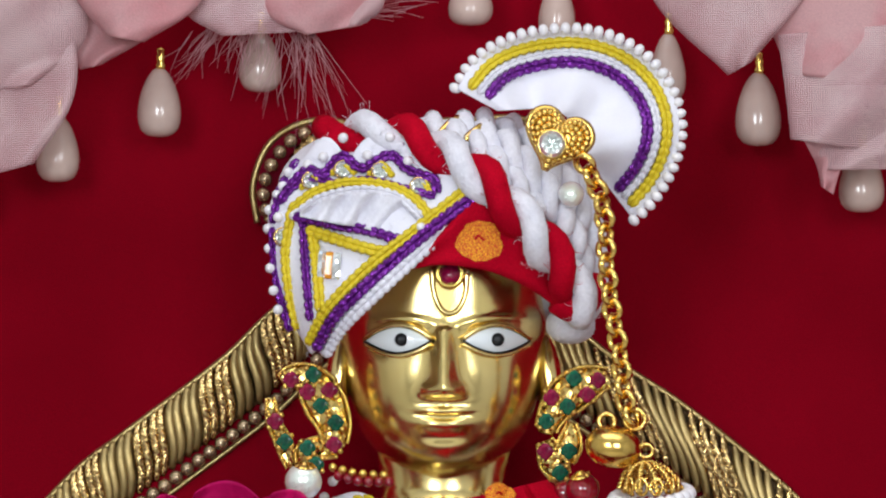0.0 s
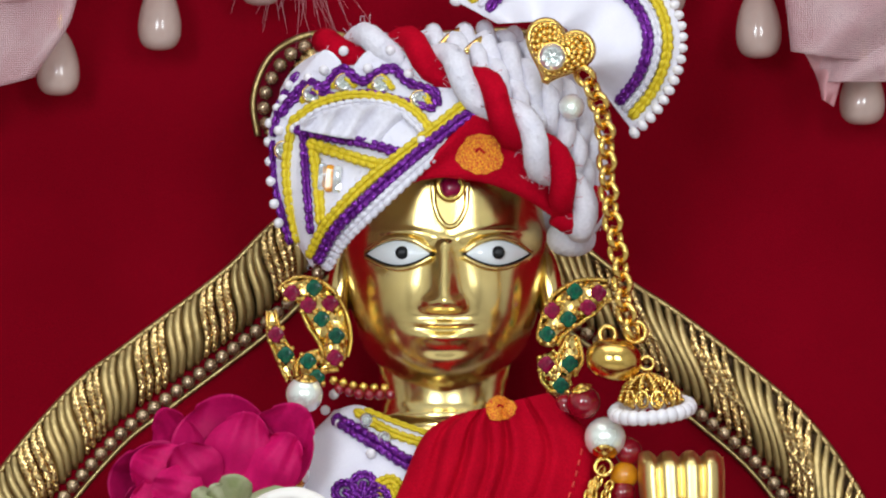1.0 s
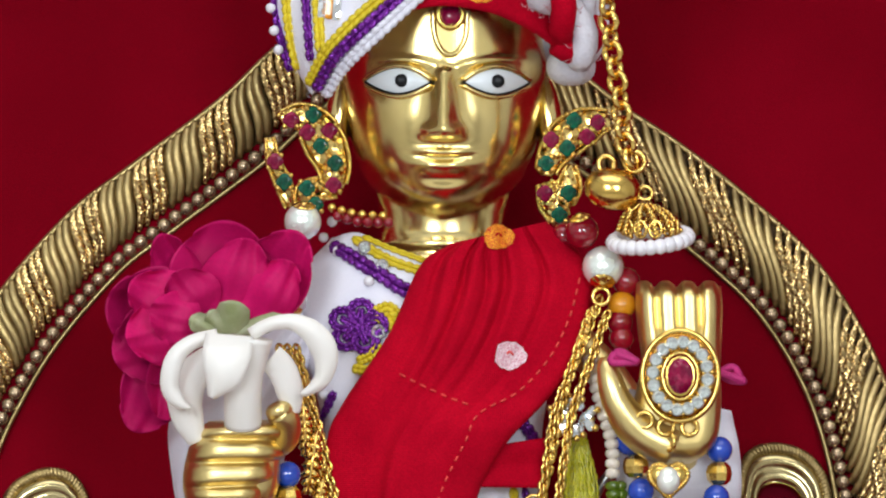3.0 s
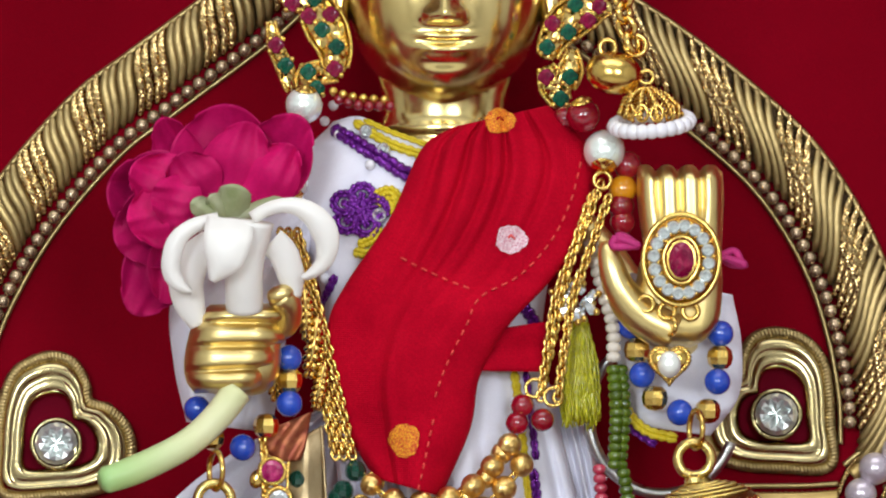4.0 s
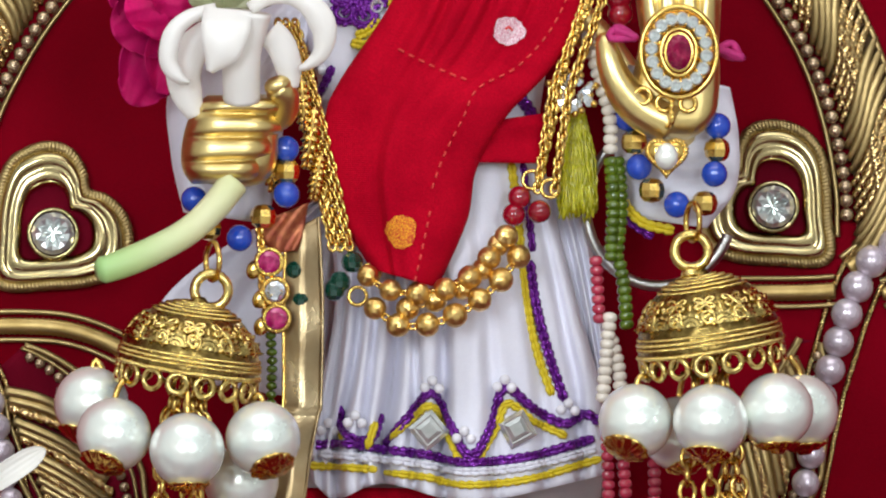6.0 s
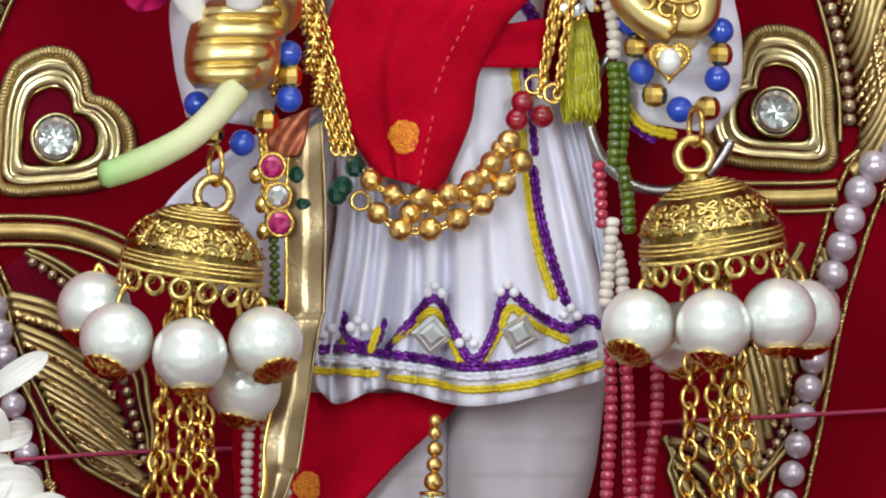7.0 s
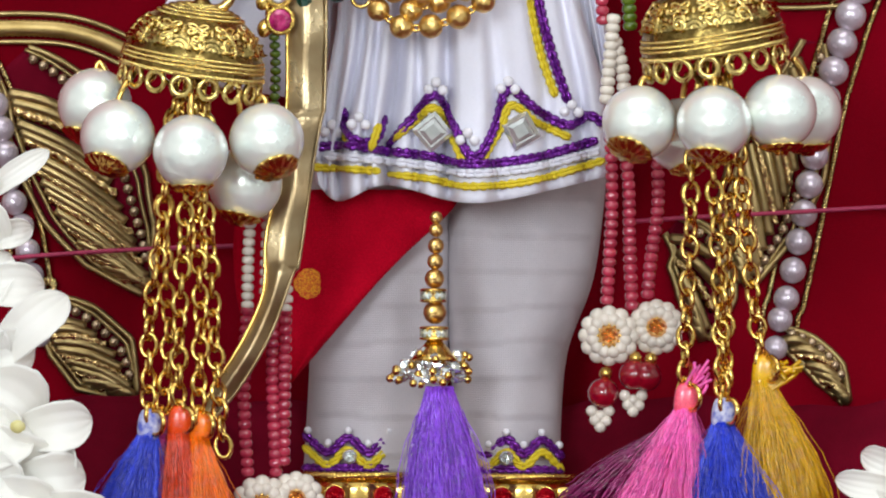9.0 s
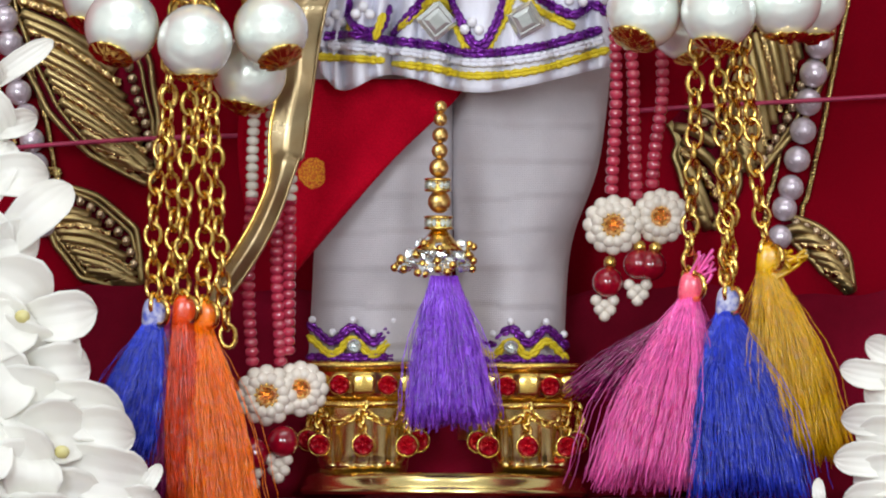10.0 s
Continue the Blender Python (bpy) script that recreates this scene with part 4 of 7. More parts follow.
SMALL_STONE = star_gem("small_stone", 15, BRILLIANT, 6)
for u, v in ((550, 319), (607, 299), (673, 302), (742, 329), (500, 419)):
    piece("stone", SMALL_STONE, (u, v, skin.at(u, v, 8)), turban)
    part("stone_ring", Geo().add(ringed((u, v, skin.at(u, v, 6)), 15, 2.6)), GOLD, turban)
for k in (-1, 0, 1):
    u, v = 582 + k * 13, 469 + k * 2
    part("baguette_stone", Geo().add(blob((u, v, skin.at(u, v, 8)), (8, 25, 8), 6, 8, 6, 4)), CRYSTAL if k else AMBER, turban, "rectangular crystal", smooth=False)
TINY_PEARL = ball_mesh("tiny_pearl", 9, SEED)
for u, v in ((490, 344), (476, 371), (474, 404), (476, 439), (478, 474), (484, 514), (492, 548), (510, 304), (500, 329), (545, 291), (572, 277), (607, 243), (650, 274), (690, 242), (722, 284), (735, 261), (775, 284), (520, 381), (745, 401), (492, 384)):
    piece("tiny_pearl", TINY_PEARL, (u, v, skin.at(u, v, 8)), turban)

def fuzz(points, mat, parent, count, seed, reach=18):
    """Loose fibres that stand off worn cotton."""
    q = random.Random(seed)
    g = Geo()
    for k in range(count):
        b = points[q.randrange(len(points))]
        a = q.uniform(0, 2 * math.pi)
        e = b + np.array([math.cos(a), math.sin(a), 0.5]) * q.uniform(0.4, 1.0) * reach
        m = (b + e) / 2 + [q.gauss(0, 4), q.gauss(0, 4), 3]
        g.add(tube(curve([b, m, e], reach / 4), 0.45, 3))
    tagged(part("loose_fibre", g, mat, parent), kind="stuff")


fuzz(twist.v[0], RED_CLOTH, turban, 420, 1)
fuzz(twist.v[1], WHITE_SOFT, turban, 420, 2)
fuzz(np.array([q for q in PANEL[0][:3600:7]]), WHITE_SOFT, turban, 200, 3, 12)

# ---- pleated crest ----
crest = thing("pleated_crest", (985, 230, 500), "white pleated cloth fan with pearl, yellow and purple trimmed edge", "turban crest")
RIM = [(808, 156, 470), (840, 108, 475), (900, 70, 480), (985, 52, 480), (1061, 58, 480), (1131, 90, 480), (1181, 145, 475), (1203, 211, 470), (1195, 279, 465), (1161, 344, 460), (1120, 387, 455)]
HUB = [(880, 195, 520), (920, 193, 520), (955, 191, 520), (980, 193, 520), (1000, 203, 520), (1016, 221, 520), (1026, 239, 520), (1036, 261, 515), (1044, 275, 510), (1050, 289, 505), (1058, 305, 500)]
FAN = sheet(between(HUB, RIM, 0, lambda s, t: (1 - s) ** 0.6 * 24 * np.sin(t * 17 + 2 * s) + 60 * s * np.sin(t * 9 + 1.3) * (1 - 0.8 * s) - 24 * np.sin(np.pi * s)), 40, 130, 7)
part("fan", Geo().add(FAN), WHITE_CLOTH, crest)
fan = Skin(FAN)
rim = curve(RIM, 8)
out = np.c_[tangents(rim)[:, 1], -tangents(rim)[:, 0], np.zeros(len(rim))]
for off, w, mat in ((22, 19, YELLOW), (40, 15, WHITE_SOFT), (57, 20, PURPLE)):
    braid([tuple(q) for q in (rim - out * off)[3:-3:6]], w, mat, crest, fan, 3)
beads("pearl", ball_mesh("rim_pearl", 11, SEED, 0.8), [tuple(q) for q in (rim + out * 3 + [0, 0, 4])[::6]], 19.5, crest, turned=True)

# ---- heart brooch, chain and bell ----
brooch = thing("heart_brooch", (982, 252, 640), "gilt heart brooch set with granules and one crystal", "brooch")
H = heart_line(984, 250, 58, 22, 635)
part("heart_plate", Geo().add(fan_fill(H, 18)).add(tube(H, 7, 8, closed=True)), GOLD, brooch)
GRAIN = ball_mesh("gold_grain", 6.5, GOLD, 1, 8, 6)
for k in (0.88, 0.68, 0.5):
    line = heart_line(984, 250, 58, 22, 635 + 20 * (1 - k) + 10, int(46 * k), k)
    for q in line[:-1]:
        piece("grain", GRAIN, q, brooch)
piece("crystal", star_gem("brooch_crystal", 23, BRILLIANT), (977, 254, 662), brooch)
part("crystal_ring", Geo().add(ringed((977, 254, 658), 24, 4)), GOLD, brooch)
side_pearl = solo("pearl", Geo().add(blob((1011, 343, 590), (23, 23, 23), 2, 24, 14)), PEARL, "round white pearl sewn to the turban's side", "pearl")
bell = thing("bell_chain", (1090, 780, 560), "gilt link chain with a round bell and a pearl-edged cap", "chain ornament")
LINK_LINE = [(1035, 289, 640), (1058, 334, 625), (1072, 399, 610), (1074, 469, 600), (1084, 550, 590), (1098, 630, 585), (1105, 700, 580), (1118, 735, 575)]
part("chain", chain(LINK_LINE, 18.5, 6.0, 27, 90, 8, 0.92), GOLD, bell)
part("bell_body", Geo().add(blob((1085, 791, 570), (50, 38, 42), 2.1, 30, 18, 10)).add(ringed((1085, 791, 590), 36, 6, 8, 0.75)), GOLD, bell)
part("bell_loop", Geo().add(ringed((1124, 742, 570), 18, 5)).add(ringed((1074, 746, 570), 14, 5)), GOLD, bell)
cap_u, cap_v = (1151, 870)
for k in range(11):  # an open cap of bent leaf wires
    a = 2 * math.pi * (k + 0.35) / 11
    ca, sa = math.cos(a), math.sin(a)
    top = (cap_u - 8 + 9 * ca, cap_v - 52, 560 + 9 * sa)
    mid = (cap_u - 4 + 38 * ca, cap_v - 36, 560 + 32 * sa)
    end = (cap_u + 56 * ca, cap_v - 6 + 8 * sa, 560 + 46 * sa)
    leaf = part("cap_leaf", rope([top, mid, end], 6, 16, 2, 6), GOLD, bell)
    part("leaf_loop", Geo().add(ringed((cap_u + 47 * ca, cap_v - 14 + 6 * sa, 560 + 42 * sa), 11, 3.2, 6, 1.3, 20 * ca, (max(0.35, abs(sa)), 1))), GOLD, leaf)
part("cap_wire", Geo().add(tube(curve([(1118, 760 + 48, 572), (1112, 850, 580), (1120, 878, 590)], 6), 4, 6)).add(ringed((cap_u - 8, cap_v - 72, 560), 12, 4)), GOLD, bell)
FRINGE = ball_mesh("fringe_pearl", 13.5, SEED)
for k in range(24):
    a = 2 * math.pi * k / 24
    piece("pearl", FRINGE, (cap_u + 66 * math.cos(a) + 2, cap_v + 10 + 14 * math.sin(a) - 6 * math.cos(a), 560 + 58 * math.sin(a)), bell)

# ---- forehead ornament ----
mark = thing("forehead_ornament", (795, 515, 540), "gold U-shaped forehead mark with a dark ruby cabochon", "ornament")
part("u_band", Geo().add(tube([(u, v, face_depth(np.array([u]), np.array([v]))[0][0] + 6) for u, v in curve([(764, 477), (768, 519), (780, 546), (796, 555), (812, 546), (824, 519), (826, 477)], 5)], 5, 8)), BRASS, mark)
bezel = part("bezel", Geo().add(ringed((796, 484, 532), 22, 5.5, 8)), GOLD, mark)
part("ruby", Geo().add(blob((796, 484, 535), (19, 19, 14), 2, 24, 12)), RUBY, bezel)

# ---- ear ornaments ----
RED_STONE, GREEN_STONE = gem_mesh("red_stone", 15, RUBY, 8), gem_mesh("green_stone", 15, EMERALD, 8)


def ear_ornament(at, plates, stones, label):
    ob = thing("ear_ornament", at, label, "earring", "ear ornaments")
    for path, r in plates:
        q = curve(path, 7)
        w = np.array(r) if len(r) == len(q) else np.interp(np.linspace(0, 1, len(q)), np.linspace(0, 1, len(r)), r)
        part("plate", Geo().add(tube(q, w * 0.94, 10, flat=0.4)), PAVE, ob)
        t = tangents(q)
        for s in (-1, 1):
            edge_line = q + np.c_[t[:, 1], -t[:, 0], np.zeros(len(q))] * (w * s)[:, None] + [0, 0, 4]
            part("beaded_edge", rope([tuple(x) for x in edge_line[::2]], 4.5, 11, 2, 5), GOLD, ob)
    for u, v, kind in stones:
        stone = piece("red_stone" if kind else "green_stone", RED_STONE if kind else GREEN_STONE, (u, v, at[2] + 16), ob)
        for k in range(4):
            a = math.pi / 4 + k * math.pi / 2
            piece("claw", GRAIN, (u + 16 * math.cos(a), v + 16 * math.sin(a), at[2] + 19), stone, None, 0.8)
    return ob


ear_ornament((545, 740, 420), [([(498, 676, 420), (520, 664, 424), (552, 676, 426), (574, 712, 426), (590, 750, 425), (592, 792, 422)], [12, 22, 34, 36, 29, 20]),
                               ([(478, 704, 420), (484, 745, 420), (501, 783, 420), (516, 826, 420)], [7, 11, 14, 10]), ([(596, 792, 418), (560, 795, 420), (540, 812, 420), (562, 838, 418)], [16, 20, 22, 12])],
             [(515, 672, 1), (554, 663, 0), (544, 694, 1), (583, 691, 1), (568, 718, 0), (594, 748, 0), (591, 787, 1), (544, 793, 0), (504, 782, 0), (487, 746, 1), (559, 822, 0)], "gilt peacock-shaped ear ornament with red and green stones beside the face")
ear_ornament((1005, 740, 420), [([(1078, 668, 425), (1046, 676, 425), (1004, 700, 425), (976, 736, 425), (966, 768, 422)], [16, 32, 35, 25, 16]),
                                ([(964, 780, 420), (978, 812, 420), (994, 850, 418)], [14, 26, 16]), ([(1012, 748, 420), (1008, 786, 422), (996, 820, 420)], [8, 22, 18])],
             [(1016, 670, 0), (1058, 673, 1), (1039, 698, 1), (976, 704, 1), (1004, 719, 0), (967, 746, 0), (965, 799, 1), (1007, 798, 0), (991, 837, 0)], "gilt ear ornament with red and green stones by the bell chain")

# ---- embroidery on the tunic ----
skin = Skin(BODICE)
braid([(595, 897), (622, 912), (650, 930), (682, 949), (712, 969), (735, 976)], 26, PURPLE, tunic, skin)
braid([(635, 886), (668, 907), (700, 923), (740, 936)], 17, YELLOW, tunic, skin)
braid([(654, 882), (689, 897), (745, 917)], 10, YELLOW, tunic, skin)
for u, v in ((647, 897), (678, 929)):
    piece("stone", SMALL_STONE, (u, v, skin.at(u, v, 14)), tunic, None, 0.8)
for u, v in ((599, 904), (655, 957), (574, 880), (576, 1159), (589, 852)):
    piece("tiny_pearl", TINY_PEARL, (u, v, skin.at(u, v, 8)), tunic)
for k in range(5):
    a = radians(72 * k - 80)
    cu, cv = 636 + 30 * math.cos(a), 1038 + 28 * math.sin(a)
    p = [(cu + 19 * math.cos(b), cv + 17 * math.sin(b)) for b in np.linspace(0, 2 * math.pi, 9)]
    braid(p, 15, PURPLE, tunic, skin, 9, pitch=9)
    braid([(636, 1038), (cu, cv)], 13, PURPLE, tunic, skin, 11, pitch=8)
for path in ([(668, 1009), (690, 1001), (705, 1013)], [(672, 1023), (695, 1021), (700, 1041)], [(641, 1097), (661, 1087), (669, 1071)], [(633, 1112), (656, 1114), (673, 1096)]):
    braid(path, 17, YELLOW, tunic, skin, 6, pitch=8)
piece("stone", SMALL_STONE, (672, 1046, skin.at(672, 1046, 12)), tunic, None, 0.85)
braid([(562, 1212), (576, 1192), (591, 1162)], 16, PURPLE, tunic, skin)
braid([(949, 1505), (956, 1555), (970, 1615), (988, 1675), (1008, 1730)], 17, PURPLE, tunic, skin)
braid([(914, 1331), (922, 1386), (935, 1506), (946, 1586), (962, 1655), (985, 1720)], 15, YELLOW, tunic, skin)
braid([(934, 1331), (942, 1386), (951, 1465)], 13, PURPLE, tunic, skin)
braid([(906, 1190), (932, 1210), (952, 1240)], 22, PURPLE, tunic, skin, 8)
for path in ([(614, 1766), (618, 1796), (646, 1815), (674, 1807), (684, 1777)], [(696, 1817), (736, 1771), (775, 1728), (806, 1776), (833, 1830), (857, 1833), (886, 1775), (905, 1717), (956, 1754), (1011, 1781), (1046, 1763), (1068, 1773)],
             [(576, 1823), (626, 1820), (687, 1829), (767, 1838), (837, 1851), (947, 1840), (1056, 1809)]):
    braid(path, 17, PURPLE, tunic, skin, 5)
for path in ([(696, 1815), (741, 1776), (776, 1752), (801, 1796), (822, 1838)], [(865, 1837), (891, 1790), (911, 1746), (956, 1776), (1006, 1799)], [(618, 1808), (612, 1788)], [(666, 1817), (674, 1792)],
             [(569, 1860), (617, 1862), (672, 1865)], [(697, 1871), (767, 1878), (837, 1891), (947, 1880), (1067, 1845)]):
    braid(path, 14, YELLOW, tunic, skin, 5)
braid([(592, 1840), (687, 1847), (767, 1856), (837, 1868), (947, 1857), (1059, 1828)], 16, WHITE_SOFT, tunic, skin, 5)
def square_gem(name, half, material):
    """A square stone in steps: girdle, two sloped steps and a flat table."""
    v = [(half * r * x, half * y, half * r * z) for r, y in ((1.0, 0.1), (1.0, -0.04), (0.74, -0.2), (0.66, -0.16), (0.40, -0.30)) for x, z in ((1, 1), (-1, 1), (-1, -1), (1, -1))]
    f = [(i * 4 + j, i * 4 + (j + 1) % 4, i * 4 + 4 + (j + 1) % 4, i * 4 + 4 + j) for i in range(4) for j in range(4)] + [(16, 17, 18, 19)]
    return build_mesh(name, Geo().add((v, f)), material, None, False, raw=True)


SQUARE = square_gem("square_stone", 26, BRILLIANT)
for u, v, a in ((772, 1795, 50), (928, 1791, 60)):
    piece("square_stone", SQUARE, (u, v, skin.at(u, v, 8)), tunic, Euler((0, radians(a), 0)))
for cu, cv in ((641, 1779), (777, 1716), (834, 1805), (905, 1713), (1018, 1753), (594, 1793)):
    for du, dv in ((-13, 4), (12, 5), (0, -9)):
        piece("tiny_pearl", TINY_PEARL, (cu + du, cv + dv, skin.at(cu, cv, 8)), tunic)
braid([(1102, 1362, 475), (1120, 1399, 485), (1150, 1425, 490), (1190, 1435, 490)], 18, YELLOW, tunic)
braid([(1102, 1384, 472), (1122, 1419, 480), (1155, 1443, 484)], 15, PURPLE, tunic)

# ---- trimming of the trousers ----
for a, b in ((556, 735), (845, 1002)):
    x = np.linspace(a, b, 6)
    z = [(u, 2356 + 13 * ((k % 2) * 2 - 1) - 4) for k, u in enumerate(x)]
    dd = lambda u: 182 + 118 * math.sqrt(max(0.0, 1 - ((u - (a + b) / 2) / ((b - a) / 2 + 30)) ** 2))
    braid([(u, v, dd(u)) for u, v in z], 16, PURPLE, trousers)
    braid([(u, v + 22, dd(u) + 2) for u, v in z], 14, YELLOW, trousers)
    braid([(u, 2392, dd(u)) for u in x], 15, PURPLE, trousers)
    for k, u in enumerate(x):
        piece("tiny_pearl", TINY_PEARL, (u, 2326 + 22 * (k % 2), dd(u) + 4), trousers, None, 0.75)
    piece("stone", SMALL_STONE, ((a + b) / 2 - 15, 2372, dd((a + b) / 2) + 10), trousers, None, 0.85)

# ---- shawl spots and running stitch ----
skin = Skin(DRAPE)
dyed_spot(skin, 884, 877, 27, 22, ORANGE_DYE, shawl, RED_CLOTH, 4, 3)
dyed_spot(skin, 906, 1087, 28, 25, WHITE_DYE, shawl, RED_STITCH, 3, 4)
dyed_spot(skin, 719, 1444, 27, 30, ORANGE_DYE, shawl, None, 3, 5)
dyed_spot(Skin(SASH), 554, 2066, 24, 27, ORANGE_DYE, sash, None, 3, 6)


def running_stitch(path, parent, on):
    p = on.lay(path, 2.0, 5)
    for i in range(0, len(p) - 3, 4):
        part("running_stitch", Geo().add(tube(p[i:i + 3], 2.0, 5)), RED_STITCH, parent)


running_stitch([(1028, 949), (1010, 1019), (976, 1089), (921, 1150), (851, 1190), (827, 1240), (792, 1311), (768, 1381)], shawl, skin)
running_stitch([(770, 1407), (758, 1467), (743, 1537)], shawl, skin)
running_stitch([(711, 1121), (751, 1141), (801, 1163), (841, 1177)], shawl, skin)

# ---- flowers in the closed hand ----
ROSE = material("magenta_petal", (0.62, 0.006, 0.13), 0.55, second=(0.44, 0.003, 0.085), scale=90, fine=1500, bump=0.15, spec=0.2, grain=0.06, vary=0.22, through=0.15)
LEAF = material("pale_green_sepal", (0.56, 0.54, 0.38), 0.5, second=(0.26, 0.30, 0.12), scale=120, fine=1500, bump=0.15, through=0.1)
TUBEROSE = material("waxy_white_petal", (0.99, 0.96, 0.91), 0.4, second=(0.97, 0.93, 0.87), scale=90, fine=1500, bump=0.1, through=0.2, coat=0.1)
STEM = material("pale_green_stem", (0.72, 0.74, 0.36), 0.4, second=(0.78, 0.77, 0.46), scale=60, fine=900, bump=0.1, through=0.1)


def greener_end(m, start, end, colour):
    """The stem turns greener towards its cut end, along its length."""
    nt = m.node_tree
    co, sep, ramp, mix = (nt.nodes.new("ShaderNode" + k) for k in ("TexCoord", "SeparateXYZ", "MapRange", "Mix"))
    mix.data_type = "RGBA"
    ramp.inputs[1].default_value, ramp.inputs[2].default_value = start, end
    base = nt.nodes["Principled BSDF"].inputs["Base Color"]
    nt.links.new(co.outputs["Object"], sep.inputs[0])
    nt.links.new(sep.outputs[0], ramp.inputs[0])
    nt.links.new(ramp.outputs[0], mix.inputs[0])
    nt.links.new(base.links[0].from_socket, mix.inputs[6])
    mix.inputs[7].default_value = (*colour, 1)
    nt.links.new(mix.outputs[2], base)


greener_end(STEM, -0.007, -0.025, (0.36, 0.62, 0.22))


def petal(base, tip, width, cup, curl, seed, tip_round=0.5, nu=13, nv=15, thick=3.0, ruffle=5.0):
    """A cupped petal from its foot to a rolled, wavy edge."""
    b, t = np.array(base, float), np.array(tip, float)
    w = t - b
    side = np.array([-w[1], w[0], 0]) / max(1e-6, np.hypot(w[0], w[1]))
    q = random.Random(seed)
    p1, p2 = q.uniform(0, 6), q.uniform(0, 6)
    def fn(s, r):
        x = 2 * s - 1
        half = width / 2 * np.sin(np.clip(r * 1.0 + 0.07, 0, 1) ** 0.75 * np.pi * (1 - tip_round * 0.38)) ** 0.8
        along = r - 0.16 * x ** 2 * r ** 3
        pos = [b[j] + w[j] * along + side[j] * x * half for j in range(3)]
        lift_up = cup * (x ** 2 - 0.5) * np.sin(np.pi * np.clip(r, 0, 1)) + curl * r ** 4 + ruffle * r ** 2 * np.sin(5 * x + p1) + 0.5 * ruffle * np.sin(9 * r + p2) + 0.35 * ruffle * r * np.sin(13 * x + 4 * r + p2) * (1 - 0.5 * r)
        return pos[0], pos[1], pos[2] + lift_up
    return sheet(fn, nu, nv, thick)


rose = thing("rose", (400, 1023, 600), "magenta rose held sideways in the closed hand", "rose")
# foot, tip, depth, width, cup, curl
PETALS = [((385, 1028), (407, 851), 545, 190, 26, 30), ((436, 1023), (535, 872), 556, 140, 34, 30), ((352, 1020), (283, 876), 540, 96, 26, 20), ((345, 1034), (190, 995), 540, 170, 26, 26),
          ((340, 1049), (203, 1095), 548, 150, 24, 20), ((323, 1074), (236, 1224), 540, 130, 24, 18), ((323, 1074), (293, 1206), 552, 96, 24, 14), ((395, 1029), (445, 883), 582, 128, -20, 24),
          ((446, 1025), (520, 924), 592, 104, -26, 16), ((350, 1028), (232, 962), 580, 120, -20, 24), ((350, 1038), (225, 1059), 594, 128, -24, 16), ((366, 1023), (312, 942), 604, 110, -20, 16),
          ((352, 1036), (268, 1006), 616, 100, -18, 14)]
for k, (foot, tip, d, w, cup, curl) in enumerate(PETALS):
    part("petal", Geo().add(petal((*foot, d - 14), (*tip, d), w, cup, curl, k + 3, 0.5, 27, 27, 1.6, 9.0)), ROSE, rose)
for k, (tip, d, w) in enumerate([((338, 1024), 648, 40), ((372, 1011), 652, 36), ((420, 993), 660, 62), ((506, 1021), 640, 34)]):
    part("sepal", Geo().add(petal((405, 1058, 636), (*tip, d), w, -16, 10, k + 60, 0.9, 9, 10, 2.0, 2.0)), LEAF, rose)
part("calyx", Geo().add(blob((404, 1058, 618), (24, 22, 20), 2.1, 18, 12)), LEAF, rose)

tuber = thing("tuberose_flower", (431, 1153, 690), "white tuberose floret with curled petals and pale green stem", "flower")
p = curve([(434, 1213, 665), (433, 1153, 690), (437, 1103, 700), (442, 1058, 705)], 8)
part("tube", Geo().add(tube(p, np.interp(np.linspace(0, 1, len(p)), [0, 0.6, 1], [33, 34, 44]), 18)), TUBEROSE, tuber)


def curled(path, widths, parent, thick=5, mat=None):
    """A strap petal that arches over along a line, hollowed across."""
    c = curve(path, 6)
    t = tangents(c)
    sd = np.c_[t[:, 1], -t[:, 0], np.zeros(len(c))]
    sd /= np.maximum(0.25, np.linalg.norm(sd, axis=1))[:, None]
    w = np.interp(np.linspace(0, 1, len(c)), np.linspace(0, 1, len(widths)), widths)
    def fn(s, r):
        i = r * (len(c) - 1)
        g = lambda a: np.interp(i, np.arange(len(c)), a)
        x = 2 * s - 1
        return g(c[:, 0]) + x * g(w) * g(sd[:, 0]), g(c[:, 1]) + x * g(w) * g(sd[:, 1]), g(c[:, 2]) + 10 * (1 - x ** 2)
    part("petal", Geo().add(sheet(fn, 9, 26, thick)), mat or TUBEROSE, parent)


curled([(408, 1053, 735), (405, 1083, 764), (397, 1123, 768), (377, 1165, 752)], [42, 44, 36, 7], tuber)
curled([(446, 1053, 712), (478, 1035, 726), (520, 1030, 732), (558, 1050, 730), (579, 1087, 722), (575, 1127, 712), (553, 1150, 704), (535, 1158, 698)], [12, 12, 14, 20, 25, 20, 13, 5], tuber)
curled([(388, 1055, 712), (346, 1066, 722), (317, 1089, 726), (305, 1122, 722), (305, 1152, 716), (323, 1176, 710), (341, 1184, 704)], [13, 13, 15, 18, 17, 15, 5], tuber)
curled([(376, 1093, 680), (346, 1124, 672), (331, 1164, 664), (337, 1204, 650), (354, 1244, 640)], [24, 30, 32, 28, 16], tuber)
curled([(481, 1093, 680), (501, 1113, 672), (516, 1152, 664), (521, 1192, 650)], [26, 26, 24, 14], tuber)
p = curve([(422, 1359, 650), (387, 1405, 665), (338, 1450, 680), (273, 1486, 700), (218, 1509, 715), (181, 1521, 725)], 10)
